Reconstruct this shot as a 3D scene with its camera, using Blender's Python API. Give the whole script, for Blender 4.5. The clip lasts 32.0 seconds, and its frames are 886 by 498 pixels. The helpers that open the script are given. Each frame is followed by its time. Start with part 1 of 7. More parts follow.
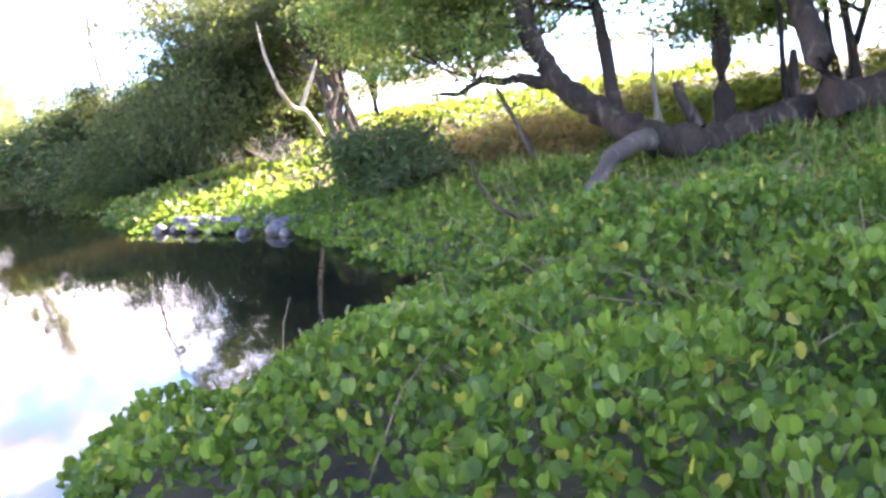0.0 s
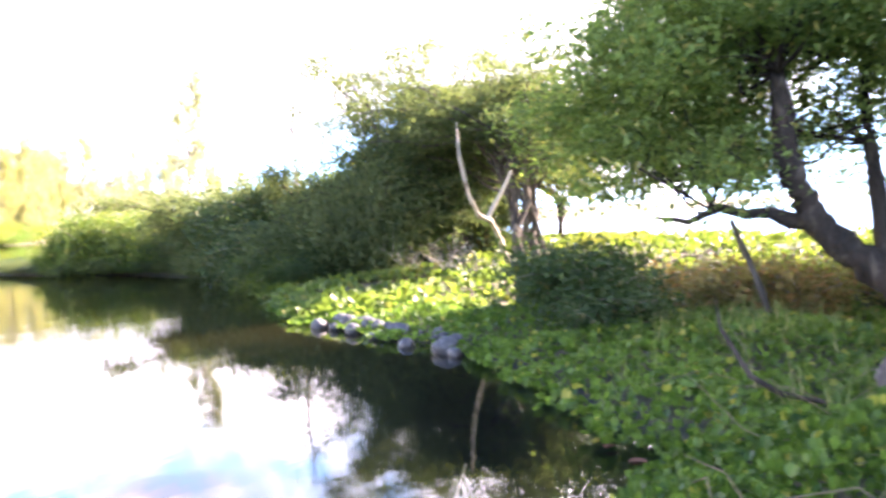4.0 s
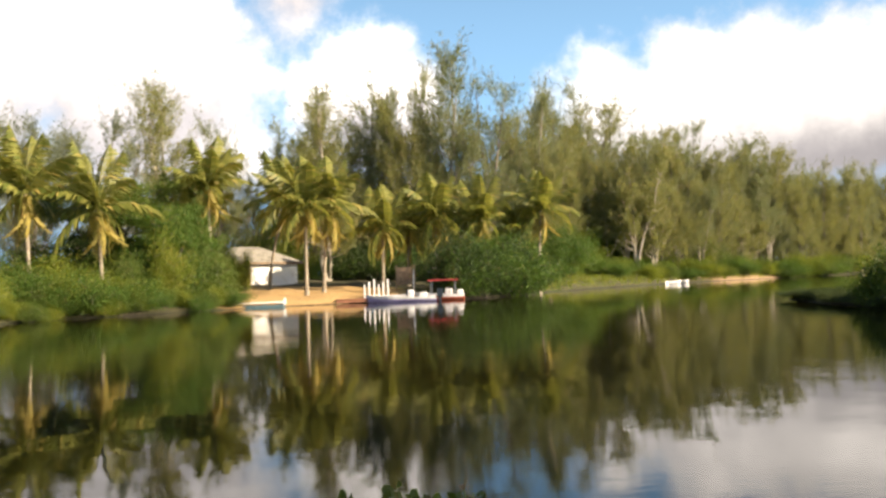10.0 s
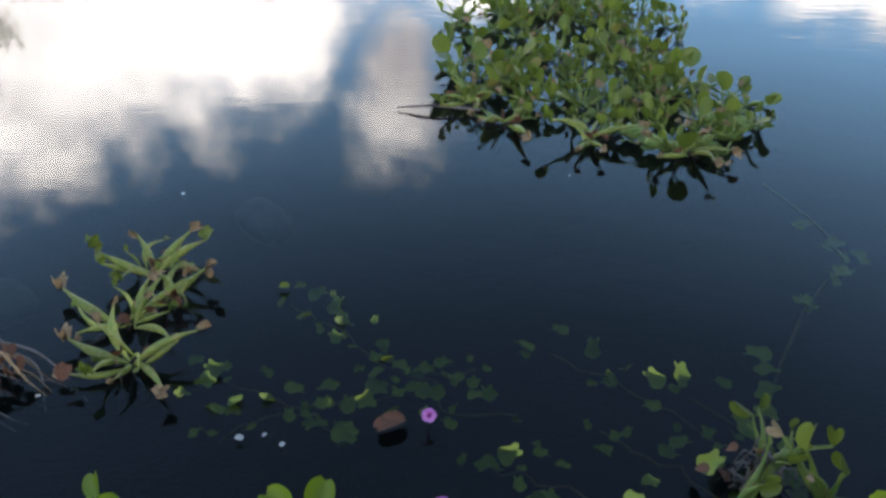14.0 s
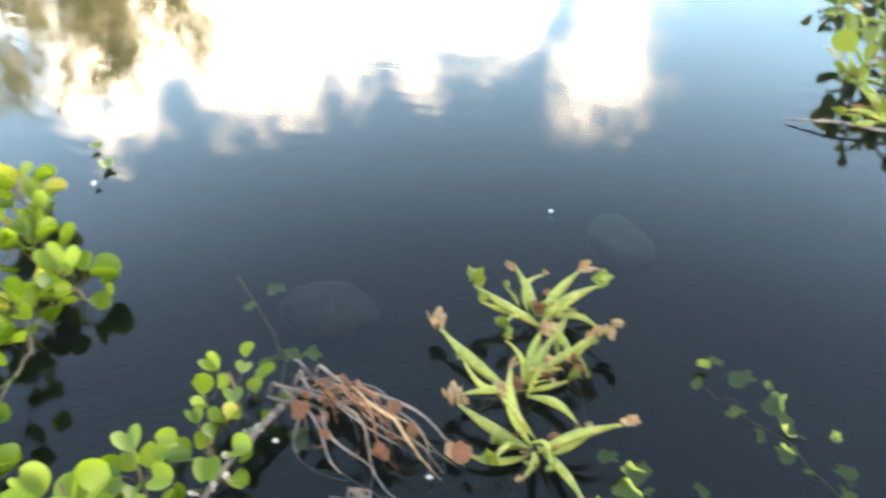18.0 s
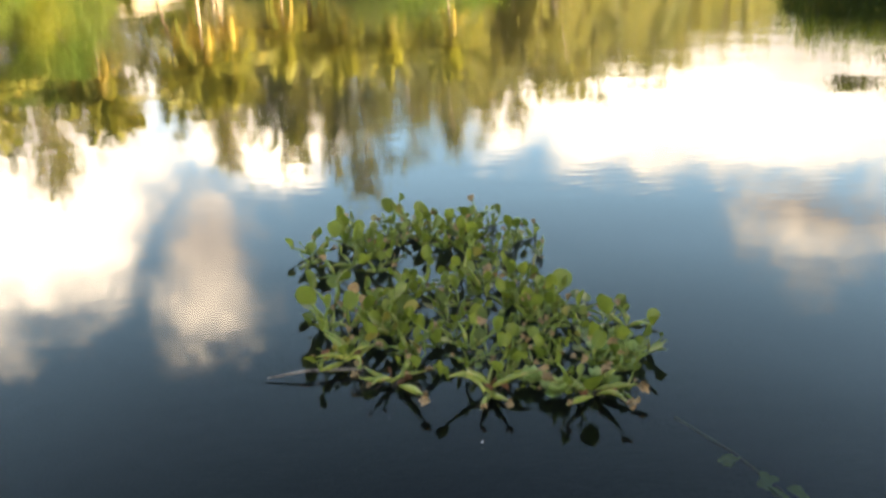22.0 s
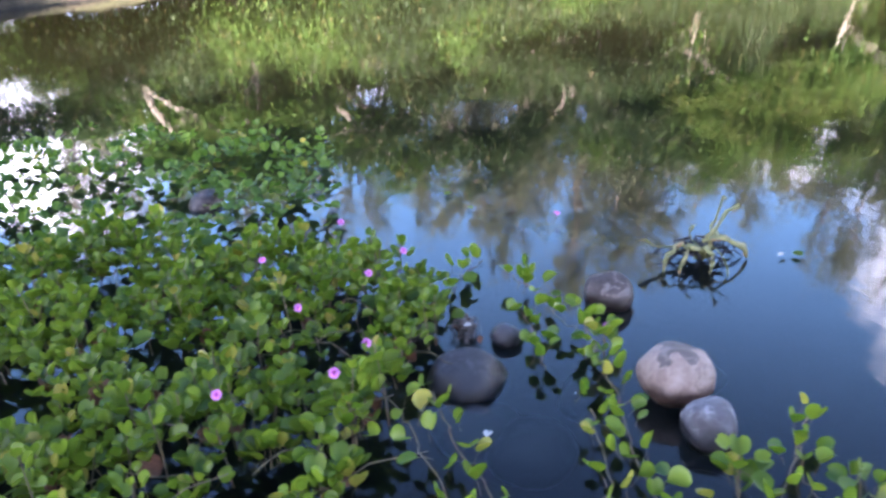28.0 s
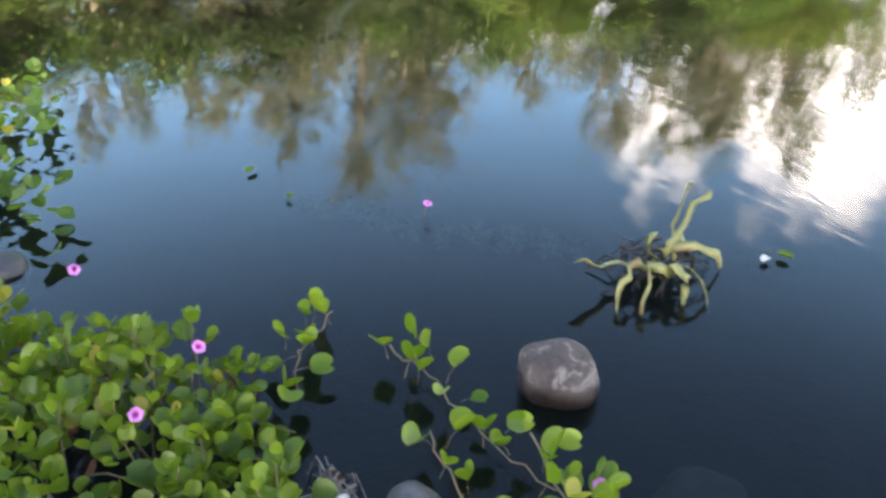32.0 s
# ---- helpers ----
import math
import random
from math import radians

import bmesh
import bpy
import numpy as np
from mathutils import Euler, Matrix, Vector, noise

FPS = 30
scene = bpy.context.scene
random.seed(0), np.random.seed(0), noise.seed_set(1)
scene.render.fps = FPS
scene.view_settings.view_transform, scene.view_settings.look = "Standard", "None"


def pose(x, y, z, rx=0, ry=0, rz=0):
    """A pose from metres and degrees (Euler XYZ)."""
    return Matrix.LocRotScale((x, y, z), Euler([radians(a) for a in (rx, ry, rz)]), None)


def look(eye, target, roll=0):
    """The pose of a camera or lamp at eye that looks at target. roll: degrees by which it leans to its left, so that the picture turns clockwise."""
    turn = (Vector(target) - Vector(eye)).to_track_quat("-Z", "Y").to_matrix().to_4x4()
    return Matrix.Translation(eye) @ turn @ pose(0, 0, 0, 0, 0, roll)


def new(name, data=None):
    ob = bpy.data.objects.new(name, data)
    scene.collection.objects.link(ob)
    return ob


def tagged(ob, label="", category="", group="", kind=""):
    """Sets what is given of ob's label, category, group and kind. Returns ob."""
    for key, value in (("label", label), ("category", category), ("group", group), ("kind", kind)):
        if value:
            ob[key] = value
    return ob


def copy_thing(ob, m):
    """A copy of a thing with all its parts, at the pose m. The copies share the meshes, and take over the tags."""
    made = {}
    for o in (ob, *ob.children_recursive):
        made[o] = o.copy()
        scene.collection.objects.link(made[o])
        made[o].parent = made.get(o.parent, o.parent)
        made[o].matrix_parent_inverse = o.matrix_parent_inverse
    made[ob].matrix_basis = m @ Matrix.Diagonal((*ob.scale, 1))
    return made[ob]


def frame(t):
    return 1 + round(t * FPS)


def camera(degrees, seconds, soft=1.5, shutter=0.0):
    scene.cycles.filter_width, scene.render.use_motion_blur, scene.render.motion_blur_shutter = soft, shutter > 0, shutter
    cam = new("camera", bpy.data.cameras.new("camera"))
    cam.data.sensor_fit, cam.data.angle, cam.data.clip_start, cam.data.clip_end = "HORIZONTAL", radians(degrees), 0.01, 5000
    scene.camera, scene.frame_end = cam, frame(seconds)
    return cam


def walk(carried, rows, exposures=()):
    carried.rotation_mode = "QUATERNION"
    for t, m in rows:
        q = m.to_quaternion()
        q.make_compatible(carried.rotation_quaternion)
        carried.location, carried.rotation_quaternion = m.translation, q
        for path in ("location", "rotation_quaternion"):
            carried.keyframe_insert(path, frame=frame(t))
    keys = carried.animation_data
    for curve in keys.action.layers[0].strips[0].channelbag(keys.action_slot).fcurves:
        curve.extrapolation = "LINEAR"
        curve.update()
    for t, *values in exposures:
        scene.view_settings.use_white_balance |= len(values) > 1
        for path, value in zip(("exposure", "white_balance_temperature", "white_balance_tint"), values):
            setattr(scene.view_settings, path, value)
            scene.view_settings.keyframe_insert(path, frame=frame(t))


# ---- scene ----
cam = camera(57.77, 32.0, soft=2.7, shutter=0.3)

PATH = [
    (0, (-0.213, -1.010, 1.531), (2.426, 0.260, 0.882), -10.52),
    (0.5, (-0.082, -0.920, 1.507), (2.635, 0.212, 0.924), -8.48),
    (1, (0.064, -0.809, 1.487), (2.792, 0.258, 0.841), -7.70),
    (1.5, (0.231, -0.673, 1.441), (2.993, 0.396, 0.961), -5.07),
    (2, (0.447, -0.566, 1.427), (3.187, 0.549, 0.926), -1.83),
    (2.5, (0.550, -0.401, 1.410), (3.338, 0.654, 1.074), -2.97),
    (3, (0.674, -0.280, 1.386), (3.473, 0.732, 1.007), -2.84),
    (3.5, (0.861, -0.172, 1.390), (3.547, 1.140, 1.134), -1.57),
    (4, (0.877, -0.028, 1.421), (3.302, 1.732, 1.284), -2.83),
    (4.5, (0.879, 0.106, 1.447), (2.985, 2.241, 1.370), -6.21),
    (6.5, (0.829, -0.847, 1.434), (2.087, 1.876, 1.525), 0.60),
    (7, (0.793, -0.789, 1.453), (1.805, 2.034, 1.503), -0.49),
    (7.5, (0.797, -0.816, 1.443), (1.558, 2.085, 1.508), -0.87),
    (8, (0.769, -0.794, 1.420), (1.350, 2.147, 1.525), -0.67),
    (8.5, (0.761, -0.734, 1.414), (1.072, 2.245, 1.579), -0.61),
    (9, (0.777, -0.713, 1.404), (0.840, 2.282, 1.559), -0.89),
    (9.5, (0.766, -0.602, 1.409), (0.762, 2.394, 1.576), -3.04),
    (10, (0.781, -0.407, 1.408), (0.781, 2.591, 1.510), -1.85),
    (10.5, (0.886, -0.169, 1.474), (0.658, 2.822, 1.426), -1.58),
    (11, (0.960, 0.018, 1.503), (0.444, 2.934, 1.024), -3.39),
    (11.5, (0.997, -0.172, 1.487), (0.421, 2.651, 0.650), -4.17),
    (12, (1.041, -0.229, 1.479), (0.381, 2.505, 0.436), -7.44),
    (12.5, (0.851, -0.181, 1.401), (0.327, 2.472, 0.102), -5.22),
    (13, (0.674, -0.057, 1.356), (0.189, 2.533, -0.077), -2.50),
    (13.5, (0.587, 0.005, 1.343), (0.125, 2.523, -0.221), -2.36),
    (14, (0.421, 0.026, 1.330), (0.112, 2.502, -0.335), 0.26),
    (14.5, (0.261, 0.052, 1.309), (0.297, 2.393, -0.567), -0.92),
    (16.5, (0.006, 0.241, 1.362), (0.005, 2.425, -0.694), -0.18),
    (17, (-0.071, 0.381, 1.258), (-0.420, 2.615, -0.714), -4.00),
    (17.5, (-0.185, 0.378, 1.287), (-0.651, 2.608, -0.664), -0.21),
    (18, (-0.257, 0.388, 1.283), (-1.209, 2.584, -0.526), -1.67),
    (18.5, (-0.368, 0.352, 1.297), (-1.813, 2.365, -0.394), -4.04),
    (19, (-0.430, 0.300, 1.343), (-2.010, 2.274, -0.273), -5.10),
    (19.5, (-0.411, 0.289, 1.381), (-1.306, 2.514, -0.422), -2.49),
    (20, (-0.139, 0.391, 1.342), (-0.428, 2.866, -0.330), -3.30),
    (20.5, (0.028, 0.407, 1.402), (0.123, 2.971, -0.153), -2.61),
    (21, (0.099, 0.413, 1.401), (0.364, 3.037, -0.028), -0.93),
    (21.5, (0.161, 0.428, 1.464), (0.481, 3.103, 0.144), -0.93),
    (22, (0.179, 0.438, 1.496), (0.521, 3.200, 0.379), -0.58),
    (22.5, (0.174, 0.432, 1.577), (0.505, 3.307, 0.788), 0.11),
    (23, (0.078, 0.359, 1.652), (0.344, 3.300, 1.122), 1.14),
    (23.5, (-0.154, 0.231, 1.579), (-0.072, 3.211, 1.244), -1.32),
    (24, (-0.311, 0.148, 1.538), (-0.679, 3.124, 1.454), -4.53),
    (24.5, (-0.365, 0.211, 1.535), (-1.310, 3.058, 1.473), -6.48),
    (25, (-0.339, 0.339, 1.516), (-1.831, 2.942, 1.549), -5.67),
    (25.5, (-0.302, 0.452, 1.526), (-2.306, 2.683, 1.585), -6.04),
    (26, (-0.302, 0.579, 1.533), (-2.684, 2.402, 1.567), -5.26),
    (26.5, (-0.322, 0.587, 1.521), (-2.973, 1.969, 1.270), -2.26),
    (28.5, (-1.054, 0.032, 1.590), (-3.755, 0.416, 0.344), -4.93),
    (29, (-1.292, -0.009, 1.517), (-3.858, 0.676, 0.122), -5.03),
    (29.5, (-1.494, 0.011, 1.479), (-3.955, 0.871, -0.005), -3.07),
    (30, (-1.744, 0.122, 1.437), (-4.240, 0.845, -0.062), -3.85),
    (30.5, (-1.909, 0.193, 1.448), (-4.307, 1.174, -0.065), -1.41),
    (31, (-2.076, 0.254, 1.422), (-4.300, 1.617, -0.060), 1.08),
    (31.5, (-2.236, 0.294, 1.374), (-4.442, 1.688, -0.106), -1.39),
    (32, (-2.436, 0.388, 1.433), (-4.735, 1.501, -0.141), -0.86),]

# ---------------------------------------------------------------- exposure, world, sun
SUN_AZ, SUN_EL = 114.0, 26.0
EXPOSURES = [(0.0, 4.1, 6250, 36), (3.0, 4.05, 6250, 36), (4.5, 3.5, 6450, 29), (6.5, 0.9, 7300, 14), (10.0, 0.9, 7100, 13), (11.0, 0.75, 6900, 11), (11.5, 1.15, 6600, 11), (12.5, 2.0, 6300, 12), (14.0, 2.5, 6700, 12),
             (16.5, 5.1, 9300, 12), (17.5, 4.95, 9200, 12), (18.0, 4.45, 9000, 13), (19.0, 3.4, 8900, 13), (20.0, 3.0, 8800, 13), (21.0, 2.95, 9200, 12), (22.0, 2.85, 9000, 12), (22.5, 2.45, 8000, 11), (24.0, 1.75, 7000, 11), (25.0, 1.3, 6200, 10), (26.0, 1.35, 5300, 20), (26.5, 1.35, 5300, 20),
             (28.5, 3.9, 6100, 31), (30.0, 4.2, 7600, 27), (31.0, 4.15, 7500, 20), (32.0, 3.5, 7000, 15)]
walk(cam, [(t, look(eye, target, roll)) for t, eye, target, roll in PATH], EXPOSURES)

rng = np.random.default_rng(7)


def azel(az, el):
    a, e = radians(az), radians(el)
    return Vector((math.sin(a) * math.cos(e), math.cos(a) * math.cos(e), math.sin(e)))


class Nodes:
    """Short hand for node trees."""

    def __init__(self, tree):
        self.t = tree
        tree.nodes.clear()

    def n(self, kind, **inputs):
        node = self.t.nodes.new(kind)
        for key, value in inputs.items():
            self.put(node.inputs[key.replace("_", " ")], value)
        return node

    def put(self, socket, value):
        if isinstance(value, bpy.types.NodeSocket):
            self.t.links.new(value, socket)
        elif isinstance(value, bpy.types.Node):
            self.t.links.new(value.outputs[0], socket)
        else:
            socket.default_value = value

    def m(self, op, a, b=0.0, clamp=False):
        node = self.t.nodes.new("ShaderNodeMath")
        node.operation, node.use_clamp = op, clamp
        self.put(node.inputs[0], a)
        self.put(node.inputs[1], b)
        return node.outputs[0]

    def ramp(self, fac, a, b, c=0.0, d=1.0):
        node = self.t.nodes.new("ShaderNodeMapRange")
        node.interpolation_type = "SMOOTHSTEP"
        for i, v in enumerate((fac, a, b, c, d)):
            self.put(node.inputs[i], v)
        return node.outputs[0]

    def mix(self, fac, a, b, blend="MIX"):
        node = self.t.nodes.new("ShaderNodeMix")
        node.data_type, node.blend_type = "RGBA", blend
        self.put(node.inputs[0], fac)
        self.put(node.inputs[6], a)
        self.put(node.inputs[7], b)
        return node.outputs[2]

    def noise(self, vector, scale, detail=3.0, rough=0.55, distort=0.0):
        node = self.t.nodes.new("ShaderNodeTexNoise")
        self.put(node.inputs["Vector"], vector)
        for key, v in (("Scale", scale), ("Detail", detail), ("Roughness", rough), ("Distortion", distort)):
            node.inputs[key].default_value = v
        return node.outputs[0]

    def scaled(self, vector, sx, sy, sz):
        node = self.t.nodes.new("ShaderNodeMapping")
        self.put(node.inputs[0], vector)
        node.inputs[3].default_value = (sx, sy, sz)
        return node.outputs[0]


def rgb(r, g, b):
    return (r, g, b, 1.0)


# big cumulus clouds of the afternoon sky: azimuth, height, half widths, in degrees
CLOUDS = [(-37, 16, 17, 11.5, 1.0), (-20, 14, 9, 10, 1.0), (-5, 12.5, 6, 6, 0.9), (-10.5, 22.5, 4.4, 6.5, 0.6), (22, 9.6, 15, 6.4, 1.0), (36, 9, 15, 6.0, 1.0), (34, 18.5, 6, 2.6, 0.35), (44, 13, 6, 3, 0.5),
          (64, 14, 18, 13, 1.0), (95, 16, 24, 12, 1.0), (-58, 15, 7, 3, 0.5), (-106, 10, 12, 8, 1.0), (-84, 8, 9, 4, 0.7), (150, 20, 30, 12, 1.0), (-160, 22, 26, 10, 1.0)]


def make_world():
    world = bpy.data.worlds.new("afternoon_sky")
    world.use_nodes = True
    scene.world = world
    k = Nodes(world.node_tree)
    out = k.n("ShaderNodeOutputWorld")
    way = k.n("ShaderNodeTexCoord").outputs["Generated"]
    sky = k.n("ShaderNodeTexSky")
    sky.sky_type, sky.sun_disc = "NISHITA", False
    sky.sun_elevation, sky.sun_rotation = radians(SUN_EL), radians(SUN_AZ)
    sky.air_density, sky.dust_density, sky.ozone_density = 1.0, 0.3, 2.6
    xyz = k.n("ShaderNodeSeparateXYZ", Vector=way)
    az = k.m("MULTIPLY", k.m("ARCTAN2", xyz.outputs[0], xyz.outputs[1]), 57.2958)
    el = k.m("MULTIPLY", k.m("ARCSINE", xyz.outputs[2]), 57.2958)
    best = None
    shade = None
    for a, e, ra, re, amount in CLOUDS:
        da = k.m("DIVIDE", k.m("SUBTRACT", az, float(a)), float(ra))
        de = k.m("DIVIDE", k.m("SUBTRACT", el, float(e)), float(re))
        d = k.m("SQRT", k.m("ADD", k.m("MULTIPLY", da, da), k.m("MULTIPLY", de, de)))
        v = k.m("MULTIPLY", k.m("SUBTRACT", 1.0, d), float(amount))
        best = v if best is None else k.m("MAXIMUM", best, v)
        s = k.m("MULTIPLY", k.ramp(d, 1.3, 0.3), de)
        shade = s if shade is None else k.m("ADD", shade, s)
    fluff = k.m("SUBTRACT", k.noise(way, 7.0, 8.0, 0.6), 0.5)
    fine = k.m("SUBTRACT", k.noise(way, 22.0, 6.0, 0.6), 0.5)
    dens = k.m("ADD", best, k.m("ADD", k.m("MULTIPLY", fluff, 1.7), k.m("MULTIPLY", fine, 0.5)))
    cover = k.ramp(dens, -0.20, 0.38)
    # thin haze near the horizon
    haze = k.m("MULTIPLY", k.ramp(el, 42.0, 4.0), 0.78)
    light = k.m("ADD", k.m("ADD", 0.49, k.m("MULTIPLY", shade, 0.42)), k.m("MULTIPLY", fluff, 0.9))
    col = k.mix(k.ramp(light, 0.2, 1.1), rgb(0.19, 0.186, 0.197), rgb(1.0, 0.97, 0.93))
    vm = k.t.nodes.new("ShaderNodeVectorMath")
    vm.operation = "DOT_PRODUCT"
    k.put(vm.inputs[0], way)
    vm.inputs[1].default_value = azel(SUN_AZ, SUN_EL)
    bright = k.m("ADD", k.m("ADD", 1.2, k.m("MULTIPLY", k.ramp(vm.outputs["Value"], 0.3, -0.5), 1.2)), k.m("MULTIPLY", k.ramp(vm.outputs["Value"], 0.45, 1.0), 2.2))
    b_sky = k.n("ShaderNodeBackground", Color=sky, Strength=0.055)
    b_haze = k.n("ShaderNodeBackground", Color=rgb(0.30, 0.62, 1.0), Strength=0.80)
    air = k.t.nodes.new("ShaderNodeMixShader")
    k.put(air.inputs[0], haze)
    k.put(air.inputs[1], b_sky.outputs[0])
    k.put(air.inputs[2], b_haze.outputs[0])
    b_cloud = k.n("ShaderNodeBackground", Color=col, Strength=bright)
    mix = k.t.nodes.new("ShaderNodeMixShader")
    k.put(mix.inputs[0], cover)
    k.put(mix.inputs[1], air.outputs[0])
    k.put(mix.inputs[2], b_cloud.outputs[0])
    k.put(out.inputs[0], mix.outputs[0])


make_world()
sun = new("sun", bpy.data.lights.new("sun", "SUN"))
sun.data.energy, sun.data.angle, sun.data.color = 5.5, radians(0.6), (1.0, 0.86, 0.66)
sun.matrix_world = look(azel(SUN_AZ, SUN_EL) * 50, (0, 0, 0))


# ---------------------------------------------------------------- materials
def material(name):
    mat = bpy.data.materials.new(name)
    mat.use_nodes = True
    return mat, Nodes(mat.node_tree)


def finish(k, shader):
    k.put(k.n("ShaderNodeOutputMaterial").inputs[0], shader.outputs[0])


def surface(name, c1, c2, scale=6.0, rough=0.7, metal=0.0, bump=0.3, c3=None, spec=0.4, stretch=(1, 1, 1), vary=0.0):
    """A solid surface with grain at two scales; c3 is a stain colour, vary a change from piece to piece."""
    mat, k = material(name)
    co = k.scaled(k.n("ShaderNodeTexCoord").outputs["Object"], *stretch)
    big = k.noise(co, scale * 0.3, 4.0)
    small = k.noise(co, scale * 4.0, 5.0, 0.65)
    col = k.mix(k.ramp(k.m("ADD", k.m("MULTIPLY", big, 0.6), k.m("MULTIPLY", small, 0.4)), 0.32, 0.68), rgb(*c1), rgb(*c2))
    if c3:
        col = k.mix(k.ramp(k.noise(co, scale * 0.8, 6.0, 0.6, 0.6), 0.52, 0.66), col, rgb(*c3))
    if vary:
        rnd = k.n("ShaderNodeObjectInfo").outputs["Random"]
        hsv = k.n("ShaderNodeHueSaturation", Color=col, Value=k.m("ADD", 1.0 - vary, k.m("MULTIPLY", rnd, 2 * vary)))
        col = hsv.outputs[0]
    bp = k.n("ShaderNodeBump", Height=small, Strength=bump, Distance=0.02)
    sh = k.n("ShaderNodeBsdfPrincipled", Base_Color=col, Roughness=k.ramp(big, 0.2, 0.8, max(rough - 0.1, 0), min(rough + 0.1, 1)), Metallic=metal, Normal=bp)
    sh.inputs["Specular IOR Level"].default_value = spec
    finish(k, sh)
    return mat


def foliage(name, c1, c2, c3=None, odd=0.06, rough=0.5, shine=0.35, obj=False, spec=0.35):
    """Leaves: each leaf has a tone of its own, a few are of the odd colour c3, and light shines through."""
    mat, k = material(name)
    if obj:
        rnd = k.n("ShaderNodeObjectInfo").outputs["Random"]
    else:
        rnd = k.n("ShaderNodeNewGeometry").outputs["Random Per Island"]
    co = k.n("ShaderNodeTexCoord").outputs["Object"]
    patch = k.noise(co, 0.5, 3.0)
    fine = k.noise(co, 40.0, 2.0)
    f = k.m("ADD", k.m("MULTIPLY", rnd, 0.55), k.m("ADD", k.m("MULTIPLY", patch, 0.55), k.m("MULTIPLY", fine, 0.2)))
    col = k.mix(k.ramp(f, 0.25, 1.0), rgb(*c1), rgb(*c2))
    if c3:
        pick = k.m("LESS_THAN", k.m("FRACT", k.m("MULTIPLY", rnd, 37.3)), odd)
        col = k.mix(pick, col, rgb(*c3))
    pr = k.n("ShaderNodeBsdfPrincipled", Base_Color=col, Roughness=rough)
    pr.inputs["Specular IOR Level"].default_value = spec
    tr = k.n("ShaderNodeBsdfTranslucent", Color=k.mix(0.35, col, rgb(c2[0] * 1.6, c2[1] * 1.6, c2[2] * 0.6)))
    mix = k.t.nodes.new("ShaderNodeMixShader")
    mix.inputs[0].default_value = shine
    k.put(mix.inputs[1], pr.outputs[0])
    k.put(mix.inputs[2], tr.outputs[0])
    finish(k, mix)
    return mat


def water_material():
    """Still near the bank; farther out a fine breeze ripple and silt."""
    mat, k = material("pond_water")
    co = k.n("ShaderNodeTexCoord").outputs["Object"]
    v = k.t.nodes.new("ShaderNodeVectorMath")
    v.operation = "LENGTH"
    k.put(v.inputs[0], co)
    open_water = k.ramp(v.outputs["Value"], 3.0, 15.0)
    swell = k.noise(k.scaled(co, 1.0, 1.3, 1.0), 0.9, 1.5, 0.4)
    ripple = k.noise(k.scaled(co, 0.6, 1.7, 1.0), 8.0, 1.0, 0.45, 0.4)
    calm = k.ramp(k.noise(co, 0.22, 2.0), 0.40, 0.62, 0.35, 1.0)
    h = k.m("ADD", k.m("MULTIPLY", swell, 0.55), k.m("MULTIPLY", k.m("MULTIPLY", ripple, k.m("ADD", 0.09, k.m("MULTIPLY", open_water, 0.12))), calm))
    bp = k.n("ShaderNodeBump", Height=h, Strength=0.032, Distance=0.22)
    gl = k.n("ShaderNodeBsdfGlossy", Color=rgb(1, 1, 1), Roughness=0.012, Normal=bp)
    murk = k.n("ShaderNodeBsdfDiffuse", Color=k.mix(open_water, rgb(0.005, 0.006, 0.006), k.mix(k.noise(co, 0.4, 3.0), rgb(0.020, 0.018, 0.006), rgb(0.034, 0.028, 0.010))))
    clear = k.n("ShaderNodeBsdfTransparent", Color=rgb(0.76, 0.80, 0.68))
    body = k.t.nodes.new("ShaderNodeMixShader")
    k.put(body.inputs[0], k.m("ADD", 0.16, k.m("MULTIPLY", open_water, 0.24)))
    k.put(body.inputs[1], clear.outputs[0])
    k.put(body.inputs[2], murk.outputs[0])
    fr = k.n("ShaderNodeFresnel", IOR=1.34, Normal=bp)
    mix = k.t.nodes.new("ShaderNodeMixShader")
    k.put(mix.inputs[0], fr.outputs[0])
    k.put(mix.inputs[1], body.outputs[0])
    k.put(mix.inputs[2], gl.outputs[0])
    finish(k, mix)
    return mat


